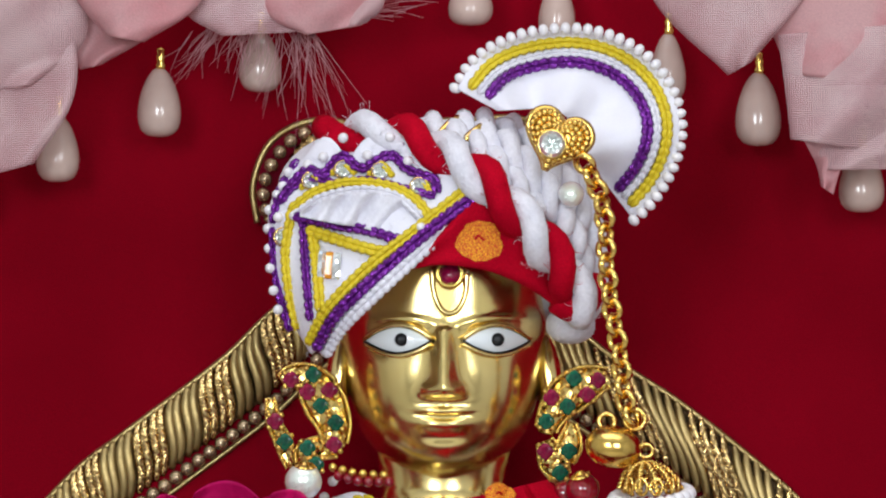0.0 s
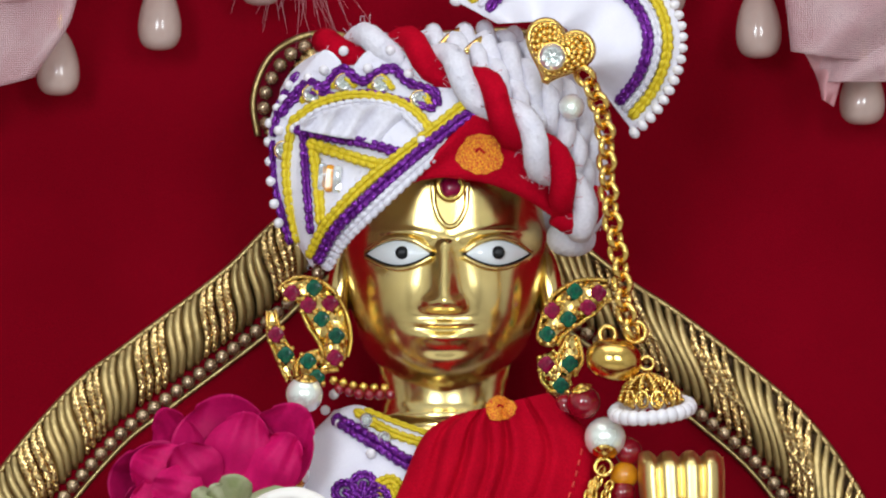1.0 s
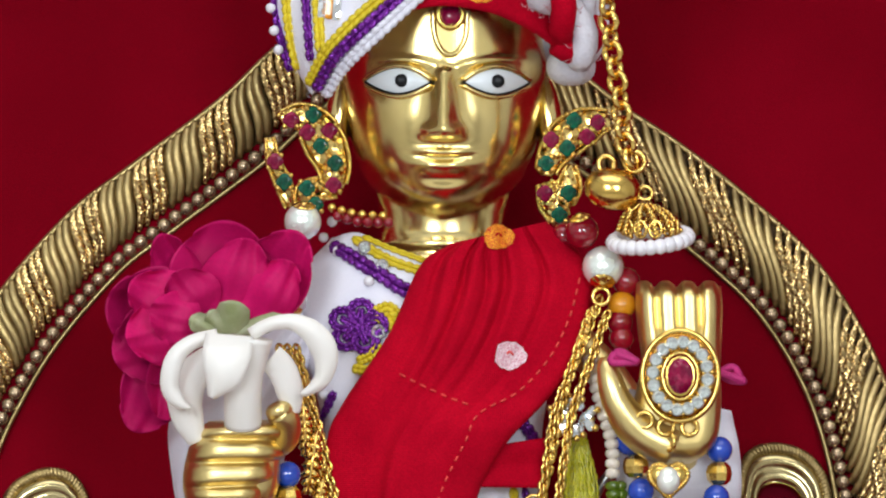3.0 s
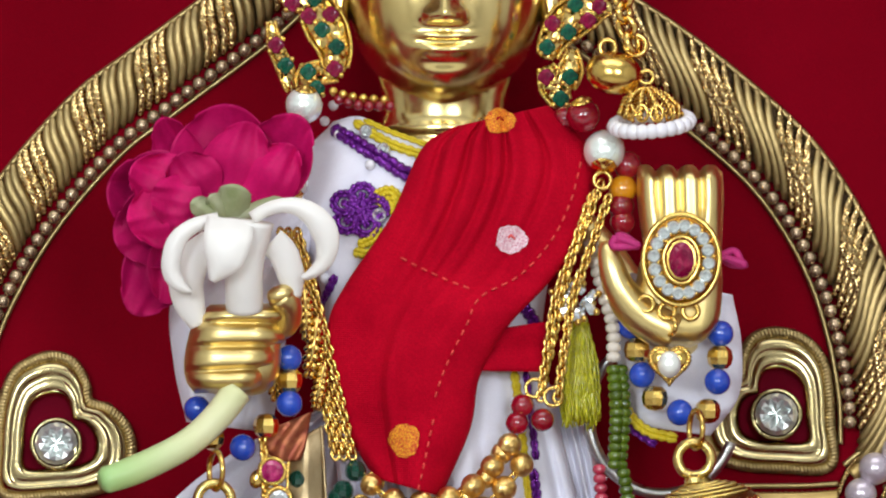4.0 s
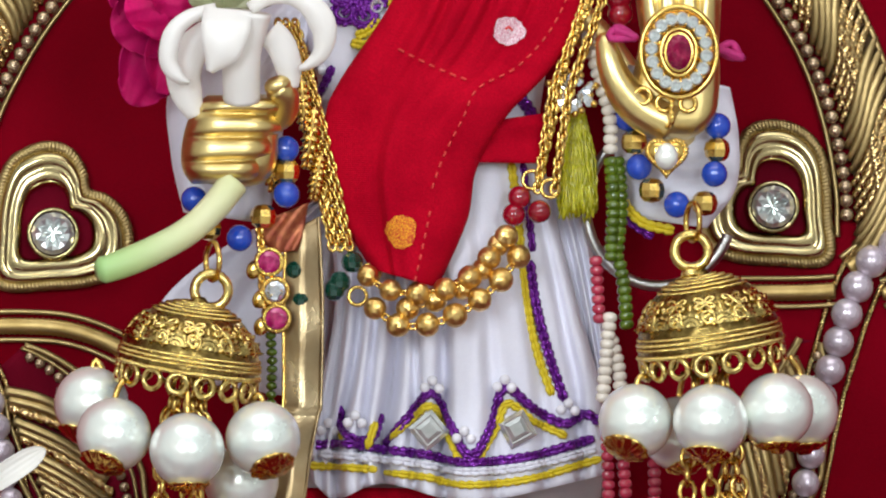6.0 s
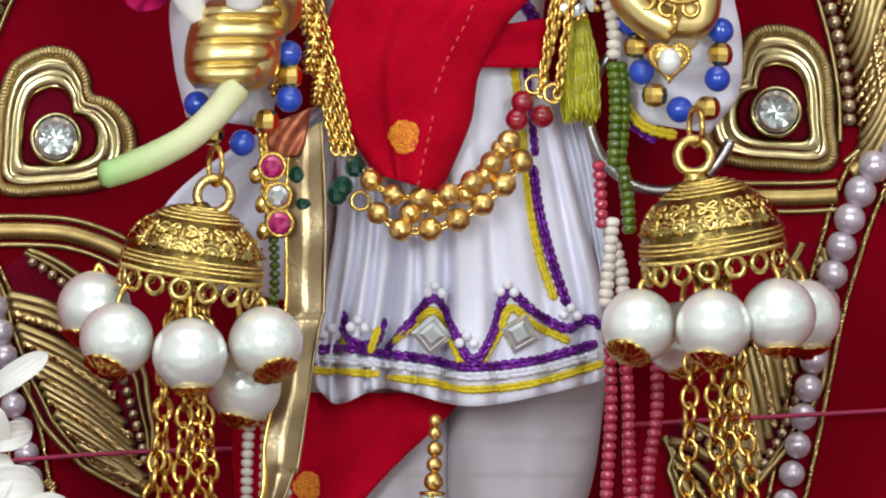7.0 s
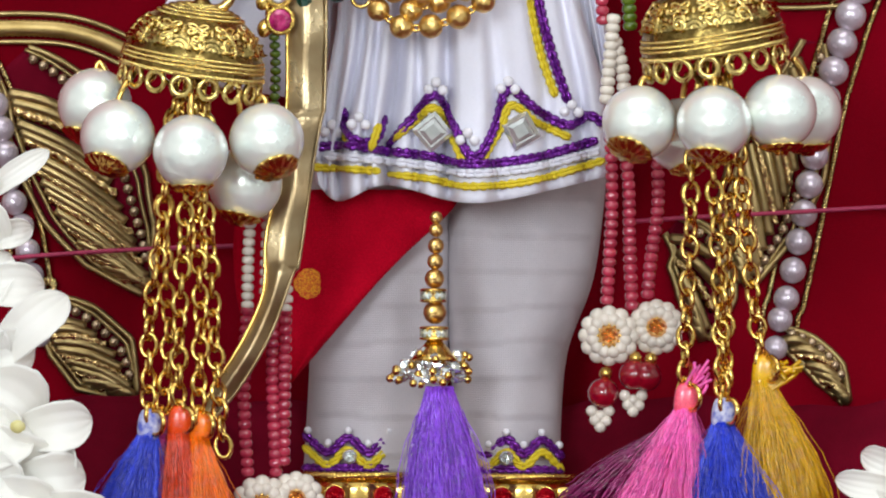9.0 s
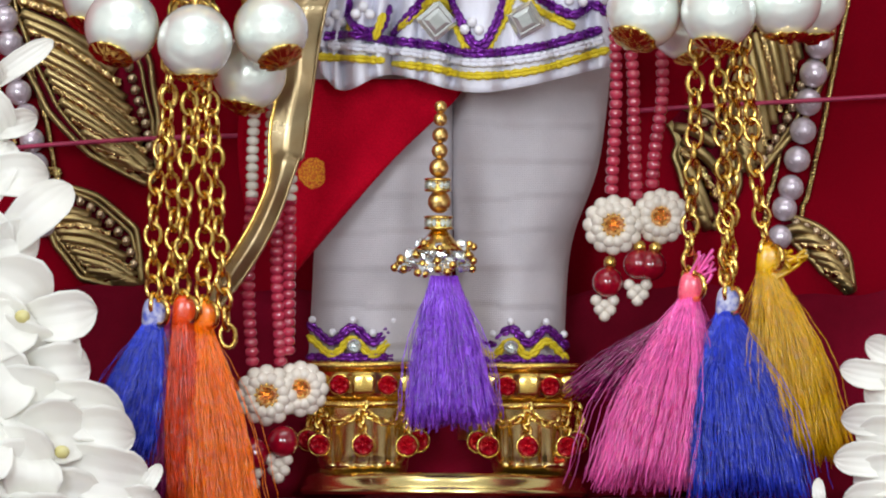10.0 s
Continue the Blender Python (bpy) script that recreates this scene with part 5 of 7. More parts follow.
part("stem", Geo().add(tube(p, np.interp(np.linspace(0, 1, len(p)), [0, 0.35, 0.8, 0.97, 1], [27, 25, 26, 24, 15]), 16)), STEM, tuber, "pale green stem")

# ---- ornament on the open hand ----
palm = thing("palm_ornament", (1208, 1120, 620), "oval gilt ornament with a ruby ringed by clear stones", "ornament")
a = np.linspace(0, 2 * np.pi, 49)
cu, cv = 1207, 1121
oval = lambda rx, ry, d: np.c_[cu + rx * np.cos(a), cv + ry * np.sin(a), np.full(49, float(d))]
part("plate", Geo().add(fan_fill(oval(66, 79, 600), 14)), GOLD, palm)
for rx, ry, r in ((67, 80, 5.5), (31, 41, 6)):
    part("rim", Geo().add(tube(oval(rx, ry, 612), r, 8, closed=True)), GOLD, palm)
HALO = star_gem("clear_stone", 11.5, BRILLIANT, 6)
for k in range(16):
    x = 2 * math.pi * k / 16 + 0.1
    piece("clear_stone", HALO, (cu + 49 * math.cos(x), cv + 60 * math.sin(x), 620), palm)
    x += math.pi / 16
    for m in (41, 57):
        piece("claw", GRAIN, (cu + m * math.cos(x), cv + (m + 11) * math.sin(x), 619), palm, None, 0.6)
piece("ruby", gem_mesh("oval_ruby", 27, RUBY, 12, 0.6), (cu, cv, 622), palm, None, (0.82, 1, 1.15))
for u, v in ((1144, 1200), (1182, 1212), (1224, 1212)):
    part("loop", Geo().add(ringed((u, v, 606), 14, 4.5)), GOLD, palm)
part("hook", Geo().add(ringed((1189, 1238, 606), 16, 4.5, 6, 1.0, 0, (0.5, 1))), GOLD, palm)
H = heart_line(1187, 1308, 34, 0, 606)
part("heart_pendant", Geo().add(fan_fill(H, 8)).add(rope([tuple(q) for q in H[::3]], 6, 12, 2, 6)), GOLD, palm)
part("pendant_pearl", Geo().add(blob((1187, 1306, 622), (21, 24, 16), 2, 22, 12)), PEARL, palm)
PINK_THREAD = material("magenta_thread", (0.5, 0.02, 0.16), 0.7, bump=0.3, grain=0.2)
knot = thing("thread_tie", (1291, 1122, 560), "magenta thread tying the ornament round the hand", "thread")
for c in ((1109, 1089, 600), (1294, 1122, 560)):
    g = Geo()
    for k in range(5):
        x = [c[0] + rnd.gauss(0, 14), c[1] + rnd.gauss(0, 10), c[2] + rnd.gauss(0, 8)]
        g.add(tube(curve([(c[0] - 18, c[1] - 8, c[2]), tuple(x), (c[0] + 22, c[1] + 8, c[2] + 5)], 5), 7, 6))
    part("knot", g, PINK_THREAD, knot)

# ---- necklaces and strings ----
GARNET = ball_mesh("garnet", 22, RED_BEAD, 1.0, 18, 12)
GREEN_CUT = ball_mesh("green_cut_bead", 19, material("dark_green_glass", (0.004, 0.05, 0.03), 0.08, coat=0.8, bump=0.0), 1.0, 10, 7, 2.0, False)
NECK_PEARL = ball_mesh("neck_pearl", 34, PEARL, 1.0, 24, 14)


CAP_SHAPE = {}


def cap_shape(petals):
    if petals not in CAP_SHAPE:
        rows, n = [], petals * 6
        for m, h in ((0.05, 1.13), (0.16, 1.12), (0.2, 1.04), (0.38, 0.99), (0.56, 0.88), (0.60, 0.84), (0.5, 0.85), (0.2, 0.95)):
            for j in range(n):
                a = 2 * math.pi * j / n
                k = 1 + (0.09 * abs(math.cos(a * petals / 2)) - 0.05) * (m > 0.3)
                rows.append((m * k * math.cos(a), m * k * math.sin(a), h + 0.03 * abs(math.cos(a * petals / 2)) * (m > 0.3)))
        f = [(i * n + j, i * n + (j + 1) % n, (i + 1) * n + (j + 1) % n, (i + 1) * n + j) for i in range(7) for j in range(n)]
        f.append(tuple(range(n))[::-1])
        CAP_SHAPE[petals] = build_mesh("bead_cap", Geo().add((np.array(rows) * 100, f)), GOLD, None, True, raw=True)
    return CAP_SHAPE[petals]


def gold_cap(c, r, up, parent, petals=9):
    """A fluted bead cap that clasps a pearl's pole."""
    return piece("bead_cap", cap_shape(petals), c, parent, Euler((math.pi - 0.6 if up > 0 else 0.35, rnd.uniform(-0.35, 0.35), 0.0)), r / 100)


collar = thing("bead_necklace", (785, 930, 500), "necklace of pearls, garnets and gilt caps on the shoulders", "necklace")
for u, v, d, k in ([(537, 852, 480, 0.95), (520, 992, 520, 0.75), (1069, 929, 520, 1.06)]):
    piece("pearl", NECK_PEARL, (u, v, d), collar, None, k)
    gold_cap((u, v, d), 34 * k, -1 if v < 870 else 1, collar)
for u, v, d, k in ([(519, 897, 500, 1.3), (1031, 867, 520, 1.35), (999, 874, 480, 1), (1110, 954, 500, 1.1), (1100, 1027, 510, 1.05), (1103, 1055, 512, 1)]):
    piece("garnet", GARNET, (u, v, d), collar, None, k)
gold_cap((1036, 868, 524), 32, -0.6, collar)
piece("amber_bead", ball_mesh("amber_bead", 25, AMBER, 0.95, 20, 12), (1103, 996, 505), collar)
beads("small_bead", ball_mesh("collar_bead", 9, RED_BEAD), [(599, 842, 470), (639, 852, 480), (689, 853, 480)], 20, collar)
beads("gold_bead", ball_mesh("collar_gold", 8, GOLD), [(589, 827, 470), (629, 837, 480), (679, 841, 480)], 19, collar)
part("link", Geo().add(ringed((1066, 981, 530), 15, 4)), GOLD, collar)

curb = thing("chain_necklace", (785, 1580, 540), "gilt curb chains joined by gold filigree beads and cut glass", "necklace")
for off, dd in ((0, 0), (16, 8), (-14, 4)):
    part("chain", chain([(1062, 989, 520), (1041, 1049, 530), (1006, 1139, 535), (987, 1229, 535), (962, 1345, 530)] if not off else
         [(u + off, v + abs(off), d + dd) for u, v, d in ((1060, 999, 520), (1036, 1069, 530), (1001, 1169, 535), (987, 1249, 535), (974, 1349, 530))], 10.5, 3.4, 9.5, 70, 5), GOLD, curb)
    part("chain", chain([(u + off, v, d + dd) for u, v, d in ((512, 1080, 500), (538, 1170, 520), (560, 1249, 530), (584, 1349, 535), (611, 1469, 535))], 10.5, 3.4, 9.5, 70, 5), GOLD, curb)
for u, v in ((949, 1350), (982, 1365), (666, 1518), (643, 1559)):
    part("eye_loop", Geo().add(ringed((u, v, 536), 16, 3.6)), GOLD, curb)
for u, v in ((927, 1381), (963, 1406), (918, 1412)):
    piece("garnet", GARNET, (u, v, 540), curb, None, 0.92)
for u, v in ((611, 1534), (633, 1499), (601, 1549)):
    piece("green_bead", GREEN_CUT, (u, v, 540), curb)
FILIGREE = material("filigree_gold", (0.86, 0.60, 0.22), 0.34, 1.0, second=(0.62, 0.38, 0.11), scale=900, fine=1500, facets=1500, sparkle=0.4)
FILI = ball_mesh("filigree_bead", 21, FILIGREE, 1.0, 18, 12)
for path in ([(905, 1451, 560), (873, 1491, 570), (829, 1532, 580), (763, 1553, 585), (695, 1546, 580), (661, 1523, 570)], [(927, 1486, 560), (893, 1531, 570), (840, 1577, 580), (780, 1605, 585), (718, 1610, 582), (674, 1580, 570)], [(891, 1466, 555), (866, 1506, 562), (821, 1547, 566), (732, 1580, 572)]):
    pts = curve(path, 52)
    for q in pts:
        piece("filigree_bead", FILI, q, curb, Euler((rnd.uniform(0, 3), rnd.uniform(0, 3), 0)), rnd.uniform(0.9, 1.05))
    tagged(part("links", chain([tuple(q) for q in curve(path, 13)], 9, 2.6, 13), GOLD, curb), kind="stuff")

# gilt leaf drops and stone pendant by the closed hand
leafy = thing("gilt_leaf_drops", (500, 1480, 560), "gilt leaf drops with a copper plate and three set stones", "pendant")
COPPER = material("worn_copper_plate", (0.42, 0.14, 0.06), 0.4, 0.7, second=(0.30, 0.07, 0.04), scale=700, fine=2500, bump=0.6)


def leaf_drop(c, length, width, turn, parent):
    g = Geo()
    ca, sa = math.cos(radians(turn)), math.sin(radians(turn))
    for s in (-1, 1):
        for k in range(7):
            y = (k - 3) / 3.5 * length / 2
            w = width * math.sqrt(max(0.05, 1 - (y / (length / 2)) ** 2))
            a, b = (0, y), (s * w, y + 9)
            g.add(tube([(c[0] + x * ca - z * sa, c[1] + x * sa + z * ca, c[2] + 3 - abs(x) * 0.3) for x, z in (a, (s * w * 0.5, y + 3), b)], [6, 6.5, 4], 6))
    g.add(tube([(c[0] - z * sa, c[1] + z * ca, c[2] + 6) for z in (-length / 2, 0, length / 2)], 4, 6))
    part("leaf", g, GOLD, parent)


for u, v, ln, w, tr in ((557, 1279, 110, 15, 8), (487, 1328, 92, 14, -6), (543, 1220, 90, 13, -4), (569, 1349, 80, 12, 10), (479, 1270, 70, 12, 12)):
    leaf_drop((u, v, 560), ln, w, tr, leafy)
part("copper_plate", Geo().add(sheet(between([(475, 1428, 575), (472, 1460, 575), (496, 1485, 575)], [(555, 1394, 575), (545, 1450, 575), (536, 1480, 575)], 6, lambda s, t: 4 * np.sin(s * 9 + t * 7)), 16, 16, 6)), COPPER, leafy)
SET_RED, SET_CLEAR = gem_mesh("set_ruby", 19, material("pink_stone", (0.55, 0.02, 0.16), 0.05, second=(0.3, 0.0, 0.08), scale=900, bump=0, coat=1.0, spec=0.9, facets=1000, sparkle=0.8), 10), gem_mesh("set_clear", 18, CRYSTAL, 10)
for k, (u, v) in enumerate([(486, 1500), (497, 1552), (500, 1600)]):
    piece("stone", SET_CLEAR if k == 1 else SET_RED, (u, v, 598), leafy)
    part("setting", rope([(u + 22 * math.cos(x), v + 22 * math.sin(x), 590) for x in np.linspace(0, 2 * math.pi, 13)], 6, 10, 2, 6), GOLD, leafy)
    if k < 2:
        piece("green_bead", GREEN_CUT, (u + 46, v + 14, 560), leafy, None, 0.9)
    part("side_leaf", Geo().add(blob((u - 26, v + 14, 585), (14, 18, 7), 2, 12, 8, 25)), GOLD, leafy)
part("gold_trail", chain([(465, 1420, 580), (471, 1470, 585), (473, 1530, 585), (482, 1590, 585)], 9, 4, 12), GOLD, leafy)

beads("dark_bead", ball_mesh("dark_seed", 10, GREEN_BEAD, 0.75, 12, 8), [(490, 1630, 560), (493, 1690, 560), (490, 1780, 560)], 15, leafy, turned=True)
sword = thing("gilt_sword", (500, 2100, 600), "gilt metal sword with a curved worn blade", "sword")
WORN = material("worn_gilt_blade", (0.38, 0.29, 0.16), 0.3, 0.85, second=(0.26, 0.17, 0.08), scale=130, fine=1200, bump=0.25)
BL = [(515, 1450, 560), (512, 1570, 565), (513, 1750, 572), (498, 1769, 578), (495, 1889, 584), (478, 1989, 592), (474, 2085, 600), (435, 2175, 606), (385, 2256, 612), (353, 2328, 616)]
BR = [(572, 1419, 560), (580, 1569, 565), (579, 1749, 572), (576, 1768, 578), (563, 1848, 584), (539, 2029, 592), (529, 2044, 600), (488, 2155, 606), (430, 2255, 612), (363, 2334, 616)]
part("blade", Geo().add(sheet(between(BL, BR, 0, lambda s, t: 10 * (1 - np.abs(2 * s - 1)) + 3 * np.sin(t * 40) * s), 14, 90, 8)), WORN, sword)
part("blade_edge", Geo().add(tube(curve([(u, v, d + 2) for u, v, d in BL], 8), 3.5, 8)), GOLD, sword)
part("blade_edge", Geo().add(tube(curve([(u + 1.5 * math.sin(k), v, d + 2) for k, (u, v, d) in enumerate(BR)], 8), 3, 8)), WORN, sword)

# ---- bracelets ----
BLUE, FACET = ball_mesh("blue_bead", 23, BLUE_BEAD, 1, 20, 12), ball_mesh("faceted_gold_bead", 23, GOLD, 0.95, 9, 7, 2.3, False)
brace = thing("bracelet", (1200, 1380, 540), "bracelet of blue and faceted gold beads on the raised wrist", "bracelet", "bracelets")
for k, (u, v, d) in enumerate([(1277, 1251, 520), (1277, 1293, 530), (1272, 1336, 540), (1256, 1388, 550), (1206, 1391, 556), (1162, 1366, 550), (1139, 1325, 540), (1130, 1281, 530), (1118, 1239, 520)]):
    piece("gold_bead" if k % 2 else "blue_bead", FACET if k % 2 else BLUE, (u, v, d), brace)
brace = thing("bracelet", (420, 1440, 560), "bracelet of blue and gold beads below the closed hand", "bracelet", "bracelets")
for k, (u, v, d) in enumerate([(352, 1391, 560), (378, 1441, 590), (433, 1459, 600), (475, 1420, 590), (515, 1380, 580), (516, 1340, 575), (514, 1300, 570)]):
    piece("gold_bead" if k % 2 else "blue_bead", FACET if k % 2 else BLUE, (u, v, d), brace)
STEEL = material("dull_steel", (0.5, 0.48, 0.45), 0.3, 1.0, bump=0.05)
a = np.linspace(0.35, 3.0, 40)
solo("steel_ring", Geo().add(tube(np.c_[1175 + 130 * np.cos(a), 1395 + 140 * np.sin(a), np.full(40, 430.0)], 10, 8)).add(
    tube(np.c_[1175 + 130 * np.cos(a + 2.6), 1395 + 140 * np.sin(a + 2.6), np.full(40, 415.0)], 9, 8)), STEEL, "dull steel ring hanging round the raised sleeve", "ring")

# ---- silk tassels and bead strands ----
def silk(name, colour, dark):
    return material(name, colour, 0.26, second=dark, scale=500, fine=3000, bump=0.0, grain=0.15, spec=0.9, island=0.3)


S_YELLOW, S_LIME = silk("golden_silk", (0.80, 0.46, 0.005), (0.7, 0.36, 0.003)), silk("lime_silk", (0.66, 0.60, 0.02), (0.54, 0.49, 0.01))
S_BLUE, S_PINK = silk("blue_silk", (0.035, 0.07, 0.72), (0.02, 0.04, 0.52)), silk("pink_silk", (1.0, 0.16, 0.56), (1.0, 0.12, 0.46))
S_PURPLE, S_ORANGE = silk("purple_silk", (0.38, 0.10, 0.86), (0.24, 0.05, 0.64)), silk("orange_silk", (1.0, 0.22, 0.0), (0.92, 0.16, 0.0))
S_RED, S_MAGENTA = silk("orange_red_silk", (0.75, 0.06, 0.0), (0.62, 0.04, 0.0)), silk("magenta_silk", (0.32, 0.02, 0.14), (0.2, 0.01, 0.08))
S_CORAL = silk("coral_tie_cloth", (0.95, 0.12, 0.20), (0.85, 0.08, 0.15))
lime = thing("lime_tassel", (1018, 1250, 480), "yellow-green silk tassel hanging under the chain", "tassel")
tassel(lime, (1026, 1235, 480), (1030, 1400, 480), 16, 34, 420, S_LIME, 1.8, 3)
part("tie", Geo().add(blob((1026, 1230, 482), (17, 14, 15), 2, 14, 9)), S_LIME, lime)
spray = thing("crystal_spray", (1022, 1209, 520), "small crystal and gold pin spray above the lime tassel", "ornament")
for k in range(14):
    x = radians(-20 + 25 * k)
    c = (1018 + 30 * math.cos(x) * rnd.uniform(0.5, 1.2), 1195 + 26 * math.sin(x), 520 + rnd.uniform(-10, 12))
    part("crystal", Geo().add(blob(c, (12, 9, 9), 4, 8, 6, 360 * rnd.random())), CRYSTAL, spray, smooth=False)
    piece("pin_head", GRAIN, (c[0] + 12 * math.cos(x), c[1] + 12 * math.sin(x), c[2] + 6), spray)

SEEDB = ball_mesh("white_seed", 13, CREAM, 0.72, 12, 8, 2.4)
GREENB = ball_mesh("green_seed", 13, GREEN_BEAD, 0.7, 12, 8, 2.4)
PINKB = ball_mesh("pink_seed", 12, PINK_BEAD, 0.75, 12, 8, 2.4)
strand = thing("seed_bead_strand", (1085, 1500, 520), "strand of white, green and pink seed beads hanging from the wrist", "bead strand", "seed bead strands")
beads("white_bead", SEEDB, [(1047, 1094, 500), (1059, 1139, 510), (1073, 1189, 520), (1087, 1239, 525), (1088, 1294, 528)], 17, strand, turned=True)
beads("green_bead", GREENB, [(1089, 1316, 528), (1094, 1384, 530), (1091, 1484, 530)], 16, strand, turned=True)
beads("green_bead", GREENB, [(1101, 1316, 522), (1108, 1384, 522), (1101, 1484, 524)], 16, strand, turned=True)
beads("green_bead", GREENB, [(1107, 1499, 530), (1115, 1544, 530), (1120, 1604, 530)], 16, strand, turned=True)
beads("pink_bead", PINKB, [(1064, 1492, 530), (1068, 1544, 530), (1071, 1594, 530)], 16.5, strand, turned=True)
beads("white_bead", SEEDB, [(1090, 1592, 535), (1086, 1644, 535), (1079, 1734, 535)], 16.5, strand, turned=True)
beads("white_bead", SEEDB, [(1094, 1634, 525), (1107, 1684, 525), (1111, 1744, 525)], 16.5, strand, turned=True)


def rosette(c, r, parent):
    n = 12
    for k in range(n):
        x = 2 * math.pi * k / n
        piece("petal_bead", ROUND_SEED, (c[0] + r * math.cos(x), c[1] + r * math.sin(x), c[2]), parent)
        x += math.pi / n
        piece("petal_bead", ROUND_SEED, (c[0] + r * 0.72 * math.cos(x), c[1] + r * 0.72 * math.sin(x), c[2] + 12), parent, None, 0.85)
    piece("centre_stone", ROSE_STONE, (c[0], c[1], c[2] + 18), parent)
    for k in range(12):
        x = 2 * math.pi * k / 12
        piece("centre_grain", GRAIN, (c[0] + 20 * math.cos(x), c[1] + 20 * math.sin(x), c[2] + 16), parent, None, 0.7)


ROUND_SEED = ball_mesh("round_seed", 14.5, CREAM, 0.95, 12, 8)
ROSE_STONE = star_gem("amber_crystal", 18, material("amber_crystal", (0.86, 0.50, 0.12), 0.06, 0.8, second=(0.80, 0.36, 0.16), scale=900, bump=0, coat=0.6), 6)
pink = thing("pink_bead_strand", (1110, 2150, 480), "pink glass bead strands ending in two white bead rosettes", "bead strand", "pink bead strands")
for path in ([(1087, 1804, 480), (1090, 1874, 480), (1090, 1954, 480), (1084, 2090, 480)], [(1109, 1804, 475), (1120, 1884, 475), (1123, 1994, 475), (1128, 2099, 475)], [(1171, 1833, 465), (1172, 1924, 465), (1161, 2014, 465), (1156, 2079, 465)]):
    beads("pink_bead", PINKB, path, 16.5, pink, turned=True)
rosette((1088, 2153, 490), 40, pink)
rosette((1172, 2137, 478), 36, pink)
for u, v in ((1079, 2255), (1133, 2222), (1155, 2224)):
    piece("red_bead", GARNET, (u, v, 485), pink, None, 1.22)
for u, v in ((1083, 2220), (1135, 2192), (1163, 2194)):
    piece("amber_bead", GRAIN, (u, v, 488), pink, None, 1.8)
for cu, cv in ((1074, 2295), (1132, 2267)):
    for du, dv in ((-15, -8), (15, -8), (0, 0), (-9, 8), (10, 9), (0, 20)):
        piece("seed_bead", ROUND_SEED, (cu + du, cv + dv, 486), pink, None, 0.72)
pink = thing("pink_bead_strand", (480, 2400, 480), "pink and cream bead strands with rosettes beside the sword", "bead strand", "pink bead strands")
for path in ([(452, 1930, 520), (448, 2010, 520), (447, 2105, 520)], [(482, 1930, 510), (480, 2010, 510), (479, 2080, 510)], [(515, 2060, 510), (517, 2090, 510), (515, 2110, 510)]):
    beads("cream_bead", SEEDB, path, 16.5, pink, [0.86], turned=True)
for path in ([(447, 2115, 520), (442, 2211, 520), (443, 2301, 520), (450, 2401, 520)], [(492, 2140, 512), (492, 2240, 512), (500, 2401, 512)], [(515, 2115, 508), (514, 2210, 508), (514, 2381, 508)]):
    beads("pink_bead", PINKB, path, 16.5, pink, turned=True)
rosette((476, 2461, 530), 41, pink)
rosette((536, 2449, 512), 36, pink)
for u, v in ((505, 2543), (453, 2565)):
    piece("red_bead", GARNET, (u, v, 520), pink, None, 1.3)
for cu, cv in ((498, 2583), (445, 2607)):
    for du, dv in ((-15, -8), (15, -8), (0, 0), (-9, 10), (10, 11), (0, 24)):
        piece("seed_bead", ROUND_SEED, (cu + du, cv + dv, 522), pink, None, 0.75)

# ---- pendant with the purple tassel ----
pend = thing("tassel_pendant", (780, 2250, 520), "gold bead pendant with crystal spray and purple silk tassel", "pendant")
for k, (u, v, r) in enumerate([(780, 1947, 11), (780, 1969, 12), (780, 1997, 14), (779, 2025, 14), (778, 2055, 17), (779, 2115, 20)]):
    piece("gold_bead", FILI, (u, v, 500), pend, None, r / 21)
for u, v, r in ((776, 2085, 20), (778, 2152, 22)):
    for k in range(14):
        x = 2 * math.pi * k / 14
        piece("ring_stone", HALO, (u + r * math.cos(x), v, 500 + r * math.sin(x)), pend, Euler((0, 0, x + math.pi / 2)), 0.62)
    part("ring", Geo().add(lathe((u, v, 500), [(r * 0.9, -13), (r * 1.2, -11), (r * 1.2, -8), (r * 0.9, -7), (r * 0.9, 7), (r * 1.2, 8), (r * 1.2, 11), (r * 0.9, 13)], 20)), GOLD, pend)
part("cap", Geo().add(lathe((779, 2183, 500), [(14, -18), (22, -8), (34, 6), (44, 16), (40, 18)], 20)), GOLD, pend)
for k in range(34):
    x, m = rnd.uniform(0, 2 * math.pi), rnd.uniform(0.35, 1)
    c = (777 + 62 * m * math.cos(x), 2212 + rnd.uniform(-26, 26), 500 + 46 * m * math.sin(x))
    part("crystal", Geo().add(blob(c, (13, 8, 8), 4, 8, 6, rnd.uniform(0, 180))), CRYSTAL, pend, smooth=False)
    piece("pin_head", GRAIN, (777 + (62 * m + 16) * math.cos(x), c[1] + rnd.uniform(-4, 18), 504 + (46 * m + 14) * math.sin(x)), pend, None, 1.15)
tassel(pend, (788, 2248, 520), (803, 2496, 530), 24, 78, 1700, S_PURPLE, 1.05, 5, belly=0.25)
tassel(pend, (788, 2248, 520), (805, 2493, 530), 20, 100, 90, S_PURPLE, 0.7, 6, "stray_threads")

# ---- dome earrings hung from the wrists ----
# engraved dome ground, coloured dark for the shade in its recesses
SHADED_GILT = material("shaded_engraved_gilt", (0.34, 0.24, 0.07), 0.28, 1.0, second=(0.14, 0.09, 0.025), scale=600, fine=900, bump=1.0)
BIG_PEARL = ball_mesh("big_pearl", 64, PEARL, 1.0, 32, 20)


